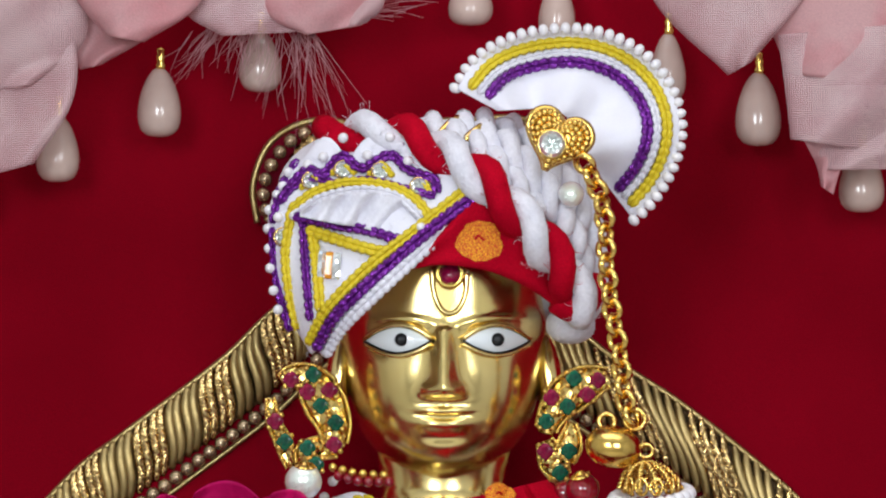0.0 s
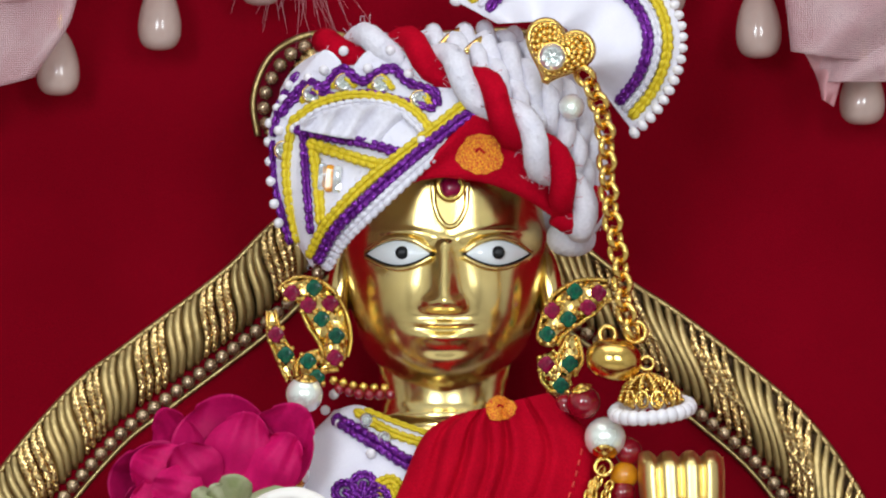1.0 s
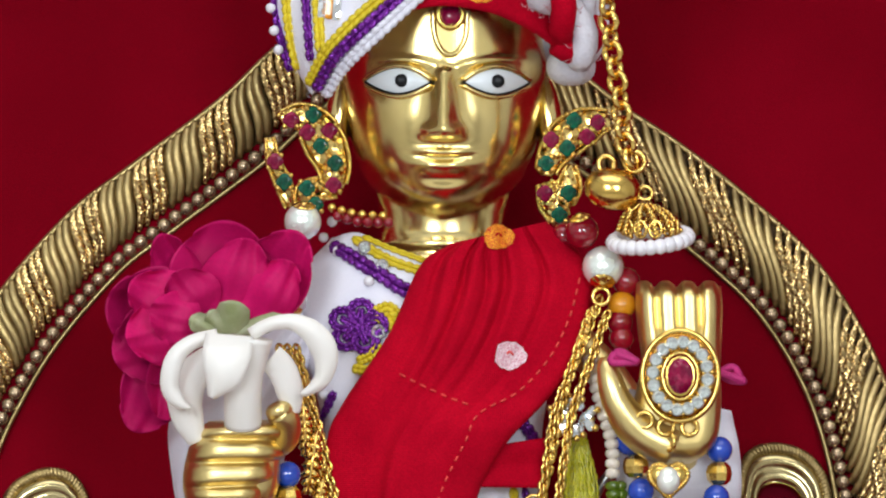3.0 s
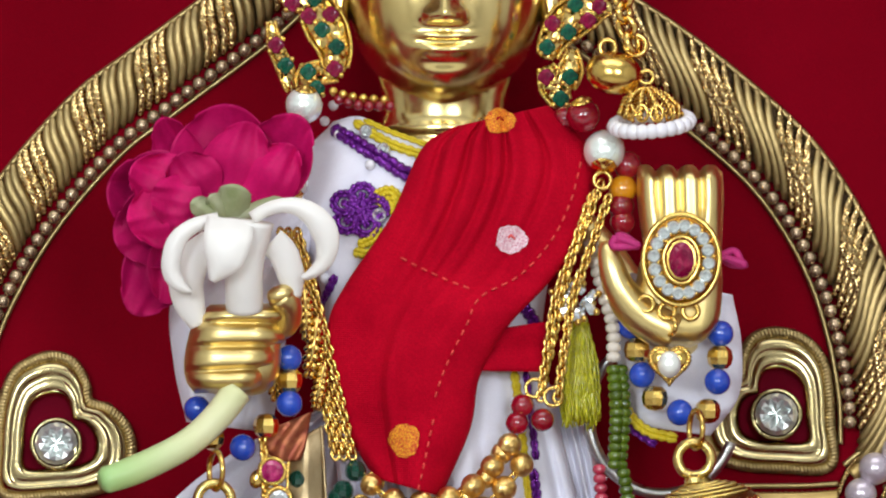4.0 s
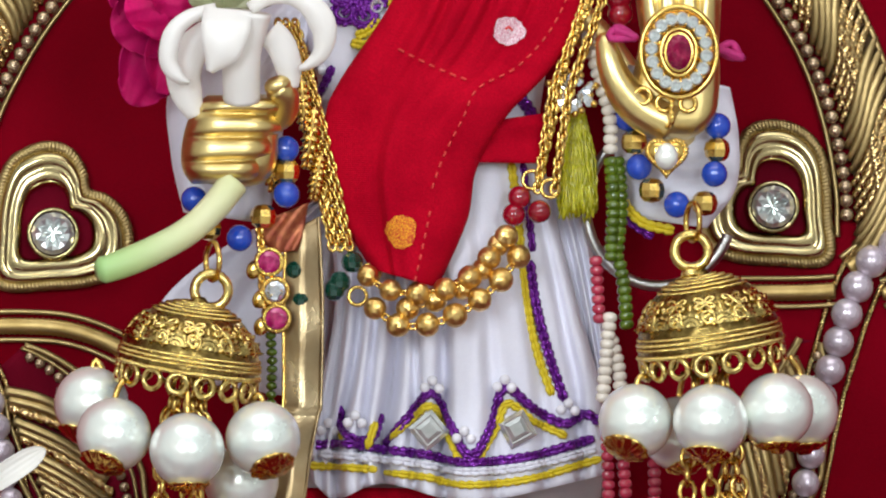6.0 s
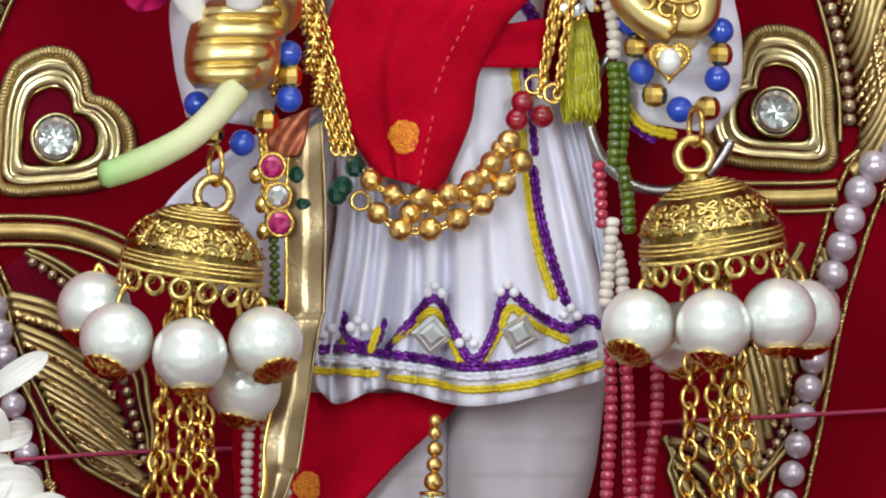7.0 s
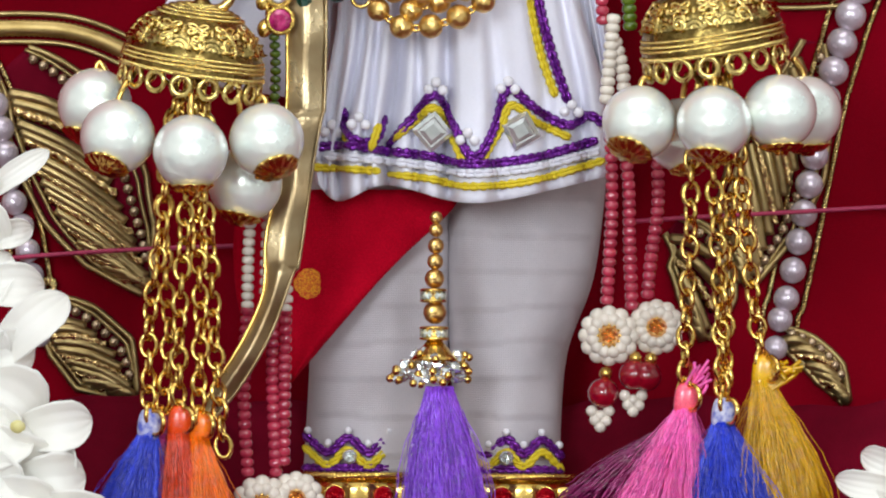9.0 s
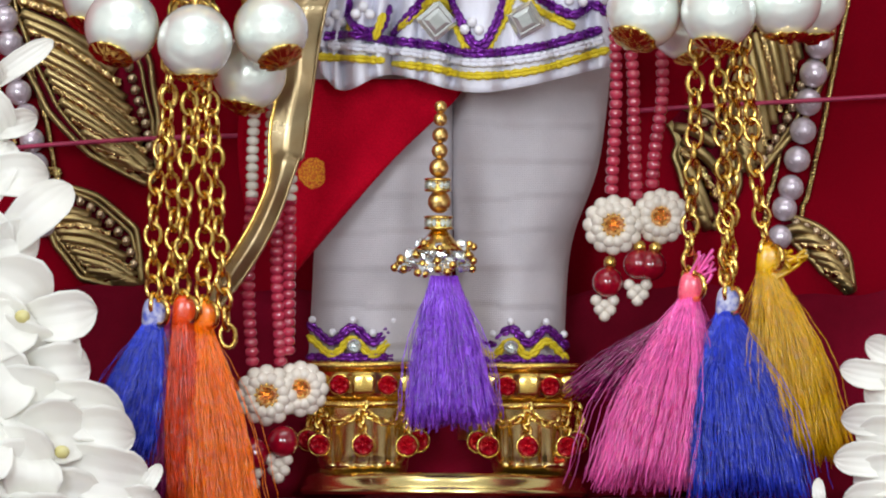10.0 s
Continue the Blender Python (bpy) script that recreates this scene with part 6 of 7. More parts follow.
def lean(geo, c, turn, nod=4.0):
    """Tilts a shape about c: turn clockwise in the drawing, nod its front downwards (degrees)."""
    g = geo if isinstance(geo, Geo) else Geo().add(geo)
    ca, sa, cn, sn = math.cos(radians(turn)), math.sin(radians(turn)), math.cos(radians(nod)), math.sin(radians(nod))
    for i, v in enumerate(g.v):
        q = v - np.asarray(c, float)
        y, z = q[:, 1] * cn + q[:, 2] * sn, q[:, 2] * cn - q[:, 1] * sn
        g.v[i] = np.c_[q[:, 0] * ca - y * sa, q[:, 0] * sa + y * ca, z] + np.asarray(c, float)
    return g


def dome_earring(ring, top, h, rx, turn, pearls, label):
    """A bell-shaped earring: ring, chased dome, pierced rim and pearls on wires."""
    ob = thing("dome_earring", (top[0], top[1], top[2]), label, "earring", "dome earrings")
    tip = lambda geo: lean(geo, top, turn)
    loop = part("ring", Geo().add(ringed(ring, 30, 9, 10)).add(lathe((ring[0], ring[1] + 36, ring[2]), [(12, -8), (17, 0), (20, 10)], 16)), LIT_GILT, ob)
    part("hook", Geo().add(ringed((ring[0] + 2, ring[1] - 52, ring[2]), 34, 5, 8, 1.0, 0, (0.35, 1))), GOLD, loop)
    prof = [(rx * math.sin(x) ** 0.86, h * (1 - math.cos(x))) for x in np.linspace(0.1, math.pi / 2, 18)]
    part("dome", tip(lathe(top, [(10, -10), (16, -4)] + prof + [(rx * 0.97, h + 4), (rx * 0.92, h - 4), (rx * 0.5, h * 0.4)], 64)), SHADED_GILT, ob)
    at = lambda x, y, out=0.0: np.array([top[0] + (rx * (1 - (1 - y) ** 2) ** 0.43 + out) * math.cos(x), top[1] + h * y, top[2] + (rx * (1 - (1 - y) ** 2) ** 0.43 + out) * math.sin(x)])
    for y, r in ((0.015, 2.6), (0.04, 2.6), (0.075, 2.6), (0.12, 2.6), (0.17, 2.0), (0.75, 2.0), (0.82, 2.6), (0.88, 2.0), (0.99, 3.6)):
        x = np.linspace(0, 2 * np.pi, 57)
        part("beaded_band", tip(rope(np.array([at(a, y) for a in x]), r + 1.5, 11, 2, 5)), LIT_GILT, ob)
    for k in range(6):  # chased half rosettes with rays, scrolls between and leaves above
        x = math.pi * (k + 0.5) / 6
        tang = np.array([-math.sin(x), 0, math.cos(x)])
        c = at(x, 0.62, 1)
        up = at(x, 0.40, 1) - at(x, 0.62, 1)
        up = up / np.linalg.norm(up)
        off = np.cross(tang, up)
        off = off * np.sign(off[0] * math.cos(x) + off[2] * math.sin(x))
        fan_r = [(0, 1), (6, 9), (11, 1), (15, 9), (19, 1), (23, 9), (29, 1), (35, 8), (43, 0)]
        v = [c + r * (1 + (0.16 * math.cos(a * 12) if r > 29 else 0)) * (math.cos(a) * tang + math.sin(a) * up) + off * (z - 3 + (4 * math.cos(a * 12) if 29 <= r < 43 else 0) - 0.0042 * r * r) for r, z in fan_r for a in np.linspace(0, math.pi, 37)]
        part("chased_rosette", tip((v, [(i * 37 + j, i * 37 + j + 1, (i + 1) * 37 + j + 1, (i + 1) * 37 + j) for i in range(8) for j in range(36)])), LIT_GILT, ob)
        x2 = x + math.pi / 12
        tang = np.array([-math.sin(x2), 0, math.cos(x2)])
        o = at(x2, 0.52, 1)
        part("chased_scroll", tip(Geo().add(tube([o + (4 + 1.9 * abs(i)) * (math.cos(i * 0.75 + 1.5) * tang + math.sin(i * 0.75 + 1.5) * up) * (1 if i < 0 else -1) for i in range(-8, 9)], 4.2, 5))), LIT_GILT, ob)
        hi = at(x2, 0.33, 1)
        up2 = at(x2, 0.22, 1) - hi
        up2 = up2 / np.linalg.norm(up2)
        part("chased_leaf", tip(Geo().add(tube([hi + 24 * math.sin(2 * q) * math.cos(q) * tang + 16 * math.sin(2 * q) * math.sin(q) * up2 for q in np.linspace(0, 2 * math.pi, 33)], 3.8, 5, closed=True))), LIT_GILT, ob)
    n = 16
    for k in range(n):
        x = 2 * math.pi * (k + 0.3) / n
        c = np.array([top[0] + rx * 0.97 * math.cos(x), top[1] + h + 20, top[2] + rx * 0.97 * math.sin(x)])
        tang = np.array([-math.sin(x), 0, math.cos(x)])
        loop = [c + 17 * (math.cos(z) * tang + math.sin(z) * np.array([0, 1, 0])) for z in np.linspace(0, 2 * math.pi, 17)]
        part("rim_loop", tip(tube(loop, 5.6, 6, closed=True, up=(math.cos(x), 0, math.sin(x)))), LIT_GILT, ob)
    foot = np.array([top[0] - math.sin(radians(turn)) * (h + 20), top[1] + math.cos(radians(turn)) * (h + 20), top[2]])
    for u, v, d, cap_u, cap_v, show in pearls:
        pearl = piece("pearl", BIG_PEARL, (u, v, d), ob)
        aim = Vector((cap_u, -show, -cap_v)).normalized()
        piece("bead_cap", cap_shape(11), (u, v, d), pearl, Vector((0, 0, 1)).rotation_difference(aim), 0.66)
        hang = foot + np.array([(u - foot[0]) * 0.86, 0, (d - foot[2]) * 0.86])
        hang[1] += math.tan(radians(turn)) * (hang[0] - foot[0]) + 14
        part("wire", Geo().add(tube(curve([(u, v - 58, d), (u + (hang[0] - u) * 0.3, v - 78, d), tuple(hang)], 8), 5.5, 8)), GOLD, pearl)
    return ob


left = dome_earring((384, 1552, 690), (362, 1573, 690), 120, 127, 8.5,
                    [(214, 1809, 760) + (-0.35, 0.95, 0.55), (344, 1835, 810) + (0.02, 1.0, 0.1), (478, 1813, 760) + (0.35, 0.92, 0.6), (174, 1754, 640) + (-0.3, 0.9, 0.3), (441, 1890, 640) + (-0.2, 0.95, 0.2)], "gilt dome earring with white pearls hung from the closed hand")
right = dome_earring((1233, 1473, 690), (1249, 1515, 690), 132, 129, -9,
                     [(1138, 1775, 750) + (-0.35, 0.92, 0.6), (1270, 1774, 800) + (-0.1, 0.98, 0.35), (1386, 1753, 750) + (0.05, 1.0, 0.12), (1430, 1755, 640) + (0.1, 1.0, 0.1), (1214, 1796, 620) + (0.3, 0.95, 0.3)], "gilt dome earring with white pearls hung from the raised hand")


def hung(parent, path, tie_colour, silk_mat, fall, r1, strands, seed, link=21):
    line = part("chain", chain(path, link, 4.6, link * 1.5, 70), GOLD, parent)
    if silk_mat is None:
        return
    u, v, d = path[-1]
    part("tie", Geo().add(blob((u + 2, v + 18, d), (21, 30, 15), 2.9, 18, 12, 6)), tie_colour, line)
    part("tie_ring", Geo().add(ringed((u + 14, v + 14, d + 16), 22, 5, 6, 1.0, 0, (0.6, 1))), GOLD, line)
    tassel(line, (u, v + 34, d), fall, 18, r1, int(strands * 2.0), silk_mat, 1.05, seed)
    tassel(line, (u, v + 36, d), (fall[0] + rnd.gauss(0, 14), fall[1] - 6, fall[2]), 18, r1 * 1.5, int(strands * 0.08), silk_mat, 0.7, seed + 50, "stray_threads", 1.5)


WHITE_TIE = material("white_tie_thread", (0.6, 0.6, 0.72), 0.7, second=(0.1, 0.12, 0.5), scale=900, bump=0.4)
hung(left, [(330, 1722, 690), (307, 1866, 720), (293, 1986, 715), (274, 2127, 710), (273, 2302, 705)], WHITE_TIE, S_BLUE, (212, 2564, 700), 62, 500, 11)
hung(left, [(345, 1724, 700), (337, 1896, 735), (333, 2006, 730), (327, 2126, 725), (326, 2297, 715)], S_RED, S_RED, (346, 2668, 710), 42, 420, 12)
hung(left, [(356, 1724, 690), (357, 1885, 715), (358, 2006, 710), (364, 2126, 708), (361, 2306, 705)], S_ORANGE, S_ORANGE, (398, 2673, 720), 66, 600, 13)
hung(left, [(372, 1726, 670), (369, 1895, 700), (380, 2015, 695), (388, 2166, 690), (406, 2356, 690)], S_ORANGE, None, None, 0, 0, 0)
hung(left, [(322, 1718, 660), (297, 1896, 690), (298, 2016, 690), (309, 2166, 690), (296, 2307, 690)], S_MAGENTA, S_MAGENTA, (295, 2644, 680), 40, 350, 14)
hung(right, [(1246, 1680, 690), (1232, 1847, 700), (1230, 1977, 700), (1225, 2097, 695), (1223, 2248, 690)], S_CORAL, S_PINK, (1147, 2606, 690), 100, 900, 15)
hung(right, [(1266, 1680, 700), (1269, 1846, 720), (1278, 1976, 715), (1285, 2117, 705), (1290, 2272, 700)], WHITE_TIE, S_BLUE, (1333, 2622, 705), 108, 950, 16)
hung(right, [(1290, 1676, 690), (1317, 1846, 700), (1331, 1976, 695), (1345, 2096, 690), (1361, 2196, 680)], S_YELLOW, S_YELLOW, (1432, 2553, 670), 82, 800, 17)
hung(right, [(1280, 1678, 660), (1297, 1846, 690), (1300, 1976, 690), (1295, 2117, 690), (1294, 2257, 690)], S_YELLOW, None, None, 0, 0, 0)
tassel(right, (1199, 2314, 670), (1065, 2446, 640), 14, 70, 260, S_MAGENTA, 1.5, 18)
g = Geo()
for k in range(26):
    g.add(tube(curve([(1369, 2252, 690), (1365 + rnd.gauss(10, 18), 2236 + rnd.gauss(-16, 10), 690), (1372 + rnd.gauss(22, 22), 2222 + rnd.gauss(-14, 14), 690 + rnd.gauss(0, 12))], 8), 4, 4))
part("tuft", g, S_YELLOW, right)
g = Geo()
for k in range(18):
    g.add(tube(curve([(1214, 2274, 690), (1222 + rnd.gauss(5, 10), 2255, 690), (1240 + rnd.gauss(10, 14), 2220 + rnd.gauss(0, 14), 690 + rnd.gauss(0, 12))], 8), 3, 4))
part("tuft", g, S_PINK, right)

# ---- anklets ----
ANK = star_gem("anklet_stone", 17, material("scarlet_stone", (0.62, 0.006, 0.02), 0.06, 0.45, second=(0.34, 0.0, 0.01), scale=900, bump=0, coat=0.6, spec=0.8, vary=0.2), 6)
for cu, half, lab in ((648, 98, "gilt anklet with scarlet stones and drops above the foot"), (940, 88, "gilt anklet with scarlet stones and chain drops above the foot")):
    ob = thing("anklet", (cu, 2450, 420), lab, "anklet", "anklets")
    x = np.linspace(-0.1, math.pi + 0.1, 41)
    at = lambda ang, grow=1.0: np.array([cu + half * grow * math.cos(ang), 0, 270 + 150 * grow * math.sin(ang)])
    for y, r in ((2406, 8), (2476, 8)):
        part("band", rope([tuple(at(q) + [0, y, 0]) for q in x[::2]], r - 1, 13, 2, 6), GOLD, ob)
    part("band_plate", Geo().add(sheet(lambda s, t: (cu + half * 0.97 * np.cos(math.pi * s), 2410 + 62 * t, 270 + 146 * np.sin(math.pi * s)), 40, 4, 5)), GOLD, ob)
    for k in range(7):
        ang = math.pi * (0.08 + 0.14 * k)
        q = at(ang, 1.03)
        if k % 2 == 0:
            piece("stone", ANK, (q[0], 2441, q[2]), ob)
            part("claw_ring", Geo().add(ringed((q[0], 2441, q[2] - 4), 18, 2.4)), GOLD, ob)
        else:
            part("step_plate", Geo().add(blob((q[0], 2441, q[2]), (20, 19, 6), 5, 12, 8)), GOLD, ob)
        if k % 2 == 0 and k not in (0, 6):
            continue
        g = chain([(q[0], 2480, q[2]), (q[0] + 5 * (-1) ** k, 2500, q[2] + 4), (q[0], 2522, q[2] + 26)], 11, 4, 15)
        part("drop_chain", g, GOLD, ob)
        piece("stone", ANK, (q[0], 2540 + 8 * (k % 2), q[2] + 34), ob, None, 1.05)
        part("claw_ring", Geo().add(ringed((q[0], 2540 + 8 * (k % 2), q[2] + 28), 19, 2.4)), GOLD, ob)
        if 0 < k < 5:
            e = at(math.pi * (0.22 + 0.14 * k), 1.08)
            part("swag_chain", chain([(q[0], 2490, q[2]), (e[0], 2508, e[2] + 8), tuple(at(math.pi * (0.36 + 0.14 * k), 1.03) + [0, 2490, 0])], 10, 3.4, 13), GOLD, ob)

# ---- embroidery and appliques on the lower backcloth ----
def dish(c, profile, n=36):
    """Turned round an axis that points out of the backcloth: profile of (radius, depth)."""
    a = np.linspace(0, 2 * np.pi, n, endpoint=False)
    v = np.array([(c[0] + r * math.cos(x), c[1] + r * math.sin(x), d) for r, d in profile for x in a])
    return v, [(i * n + j, i * n + (j + 1) % n, (i + 1) * n + (j + 1) % n, (i + 1) * n + j) for i in range(len(profile) - 1) for j in range(n)]


def heart_applique(line, inner_at, gem, label):
    """A heart frame of moulded gilt: raised outer and inner ridges, corded edge and a crystal in a cup."""
    ob = thing("heart_applique", (*inner_at, 10), label, "applique", "heart appliques")
    edge_line = lift(curve(line, 6, closed=True), 10)
    c = np.array([*inner_at, 0])
    ring = lambda k, d: (edge_line - c) * [k, k, 0] + c + [0, 0, d]
    prof = [(0.97, 4), (0.95, 16), (0.90, 27), (0.84, 30), (0.79, 27), (0.76, 25), (0.72, 27), (0.65, 30), (0.58, 27), (0.53, 16), (0.52, 4)]
    n = len(edge_line) - 1
    v = np.concatenate([ring(k, d)[:-1] for k, d in prof])
    f = [(i * n + j, i * n + (j + 1) % n, (i + 1) * n + (j + 1) % n, (i + 1) * n + j) for i in range(len(prof) - 1) for j in range(n)]
    part("frame", Geo().add((v, f)), PALE_GOLD, ob)
    part("corded_edge", rope([tuple(q) for q in edge_line[::2]], 11, 13, 2, 6), ZARI, ob)
    part("base", Geo().add(fan_fill(ring(0.94, 2), 2)), VELVET_LOW, ob)
    cup = part("gem_cup", Geo().add(dish(gem, [(44, 6), (47, 16), (46, 30), (42, 36), (38, 30), (36, 14)])), PALE_GOLD, ob)
    piece("gem", HEART_GEM, (gem[0], gem[1], 36), cup)
    return ob


HEART_GEM = star_gem("round_crystal", 38, BRILLIANT)
heart_applique([(8, 1543), (1, 1465), (7, 1390), (26, 1335), (56, 1311), (94, 1300), (130, 1311), (152, 1344), (161, 1381), (195, 1393), (225, 1423), (236, 1463), (226, 1508), (176, 1535), (106, 1544)], (100, 1444), (103, 1454), "pale gilt heart applique with a round crystal and corded edge")
heart_applique([(1472, 1484), (1472, 1412), (1469, 1352), (1459, 1302), (1434, 1268), (1399, 1251), (1362, 1249), (1334, 1261), (1319, 1293), (1314, 1327), (1284, 1338), (1261, 1362), (1250, 1402), (1261, 1454), (1306, 1481), (1386, 1488)], (1380, 1388), (1377, 1393), "pale gilt heart applique with a crystal beside the raised sleeve")


COIL = material("gold_coil_wire", (0.44, 0.31, 0.12), 0.42, 1.0, second=(0.34, 0.23, 0.08), scale=300, bump=0.1)


def purl_bar(path, r, label):
    """A padded bar of close gold coils between two cords."""
    ob = thing("embroidered_bar", path[len(path) // 2], label, "embroidery", "embroidered bars")
    p = curve(path, 5)
    t = tangents(p)
    n = np.c_[t[:, 1], -t[:, 0], np.zeros(len(p))]
    part("coil", Geo().add(tube(p, r * (1 + 0.08 * np.where(np.arange(len(p)) % 2, 1, -1)), 12, flat=0.6)), COIL, ob)
    for s in (-1, 1):
        part("cord", Geo().add(tube(p + n * s * (r + 10), 5, 6)), ZARI, ob)
    return ob


purl_bar([(-28, 1620, 10), (52, 1618, 10), (122, 1622, 10), (182, 1638, 10), (242, 1665, 10)], 15, "padded gold coil bar embroidered on the red backcloth")
purl_bar([(1301, 1546, 10), (1371, 1545, 10), (1431, 1544, 10), (1489, 1540, 10)], 15, "padded gold coil bar embroidered below the heart")
purl_bar([(1511, 1500, 10), (1551, 1469, 10), (1610, 1434, 10)], 13, "gold coil bar fanning out from the arch's foot")
purl_bar([(1571, 1544, 10), (1601, 1539, 10), (1641, 1535, 10)], 13, "short gold coil bar beside the pearl cord")


def pearl_cord(path, r0, r1, label):
    ob = thing("pearl_garland", path[0], label, "pearl garland", "pearl garlands")
    p = curve(path, (r0 + r1) * 0.98)
    for k, q in enumerate(p):
        r = r0 + (r1 - r0) * k / len(p)
        piece("pearl", CORD_PEARL, (q[0], q[1], q[2] + r * 0.6), ob, None, r / 25)
    f = curve(path, 6)
    t = tangents(f)
    n = np.c_[t[:, 1], -t[:, 0], np.zeros(len(f))]
    rr = np.linspace(r0, r1, len(f))[:, None]
    for s in (-1, 1):
        part("gold_cord", rope([tuple(q) for q in (f + n * s * (rr + 9))[::3]], 6, 12, 2, 5), ZARI_CRIMP, ob)
    return ob


CORD_PEARL = ball_mesh("cord_pearl", 25, LILAC_PEARL, 1.0, 18, 11)
pearl_cord([(1593, 1457, 8), (1548, 1493, 8), (1514, 1568, 8), (1490, 1648, 8), (1468, 1728, 8), (1447, 1839, 8), (1433, 1919, 8), (1417, 2009, 8), (1398, 2100, 8), (1394, 2102, 8), (1383, 2172, 8)], 30, 22, "greyish pearls between gold cords curving down the backcloth")
pearl_cord([(-40, 1675, 8), (-10, 1734, 8), (11, 1814, 8), (29, 1914, 8), (53, 1994, 8), (71, 2094, 8), (67, 2064, 8), (79, 2164, 8)], 26, 20, "greyish pearls between gold cords behind the white flowers")


def embroidered_leaf(path, widths, label, ribs=12):
    """A leaf: corded outline, beads along one side, slanting padded ropes within."""
    ob = thing("embroidered_leaf", path[0], label, "embroidery", "embroidered leaves")
    c = curve(path, 6)
    t = tangents(c)
    n = np.c_[t[:, 1], -t[:, 0], np.zeros(len(c))]
    w = np.interp(np.linspace(0, 1, len(c)), np.linspace(0, 1, len(widths)), widths)[:, None]
    part("backing", Geo().add(sheet(lambda s, r: tuple(np.interp(r * (len(c) - 1), np.arange(len(c)), c[:, j]) + (2 * s - 1) * np.interp(r * (len(c) - 1), np.arange(len(c)), (w * n)[:, j]) for j in (0, 1)) + (4 + 0 * s,), 6, 40, 4)), VELVET_LOW, ob)
    for s in (-1, 1):
        part("cord", Geo().add(tube(c + n * w * s + [0, 0, 6], 6, 6)), ZARI, ob)
        part("cord", Geo().add(tube(c + n * w * s * 0.82 + [0, 0, 6], 4, 6)), ZARI, ob)
    line = c + n * w * 0.62 + [0, 0, 8]
    beads("bead", LEAF_BEAD, [tuple(q) for q in line[4:-4:6]], 21, ob)
    for k in range(ribs):
        i = int((0.08 + 0.84 * k / (ribs - 1)) * (len(c) - 1))
        j = min(len(c) - 1, i + int(5 + w[i, 0] * 0.24))
        a, b = c[i] - n[i] * w[i] * 0.72 + [0, 0, 6], c[j] + n[j] * w[j] * 0.36 + [0, 0, 6]
        m = (a + b) / 2 + [0, -8, 9]
        part("padded_rope", rope([tuple(a), tuple(m), tuple(b)], 10, 9, 2, 7) if k % 3 == 2 else Geo().add(tube(curve([a, m, b], 8), 10, 8)), ZARI_CRIMP if k % 3 == 2 else ZARI, ob)
    return ob


LEAF_BEAD = ball_mesh("leaf_bead", 9.5, ZARI_BEAD)
embroidered_leaf([(25, 1679, 8), (75, 1734, 8), (136, 1833, 8), (187, 1942, 8), (233, 2022, 8), (271, 2082, 8)], [40, 85, 105, 100, 70, 12], "gold rope leaf embroidered on the red backcloth", 21)
embroidered_leaf([(71, 2114, 8), (129, 2148, 8), (190, 2208, 8), (245, 2272, 8)], [26, 58, 66, 12], "small gold rope leaf low on the backcloth", 14)
embroidered_leaf([(1445, 1629, 8), (1426, 1719, 8), (1387, 1839, 8), (1353, 1940, 8), (1329, 2060, 8)], [20, 60, 85, 75, 14], "gold rope leaf behind the hanging chains", 20)
embroidered_leaf([(1385, 2146, 8), (1431, 2170, 8), (1476, 2210, 8), (1510, 2267, 8)], [14, 26, 28, 6], "slim gold bead leaf at the pearl cord's foot", 8)
embroidered_leaf([(1198, 1957, 8), (1239, 1997, 8), (1260, 2077, 8), (1250, 2157, 8)], [20, 56, 50, 14], "pale gold leaf behind the chains", 8)
PINK_STRING = material("pink_string", (0.42, 0.03, 0.09), 0.6, bump=0.2)
string = Geo().add(tube(curve([(-52, 2035, 60), (68, 2022, 60), (258, 2008, 70), (438, 2000, 90)], 20), 4, 6))
solo("string", string, PINK_STRING, "thin pink string stretched before the backcloth", "string", "strings")
solo("string", Geo().add(tube(curve([(1128, 1950, 120), (1248, 1941, 110), (1408, 1931, 70), (1576, 1920, 60), (1648, 1915, 60)], 20), 4, 6)), PINK_STRING, "thin pink string stretched before the backcloth", "string", "strings")

# ---- organza garland over the top ----
ORGANZA = material("pink_organza", (0.62, 0.25, 0.27), 0.45, second=(0.64, 0.36, 0.37), scale=90, fine=3500, bump=0.25, sheen=0.3, grain=0.08, through=0.3)


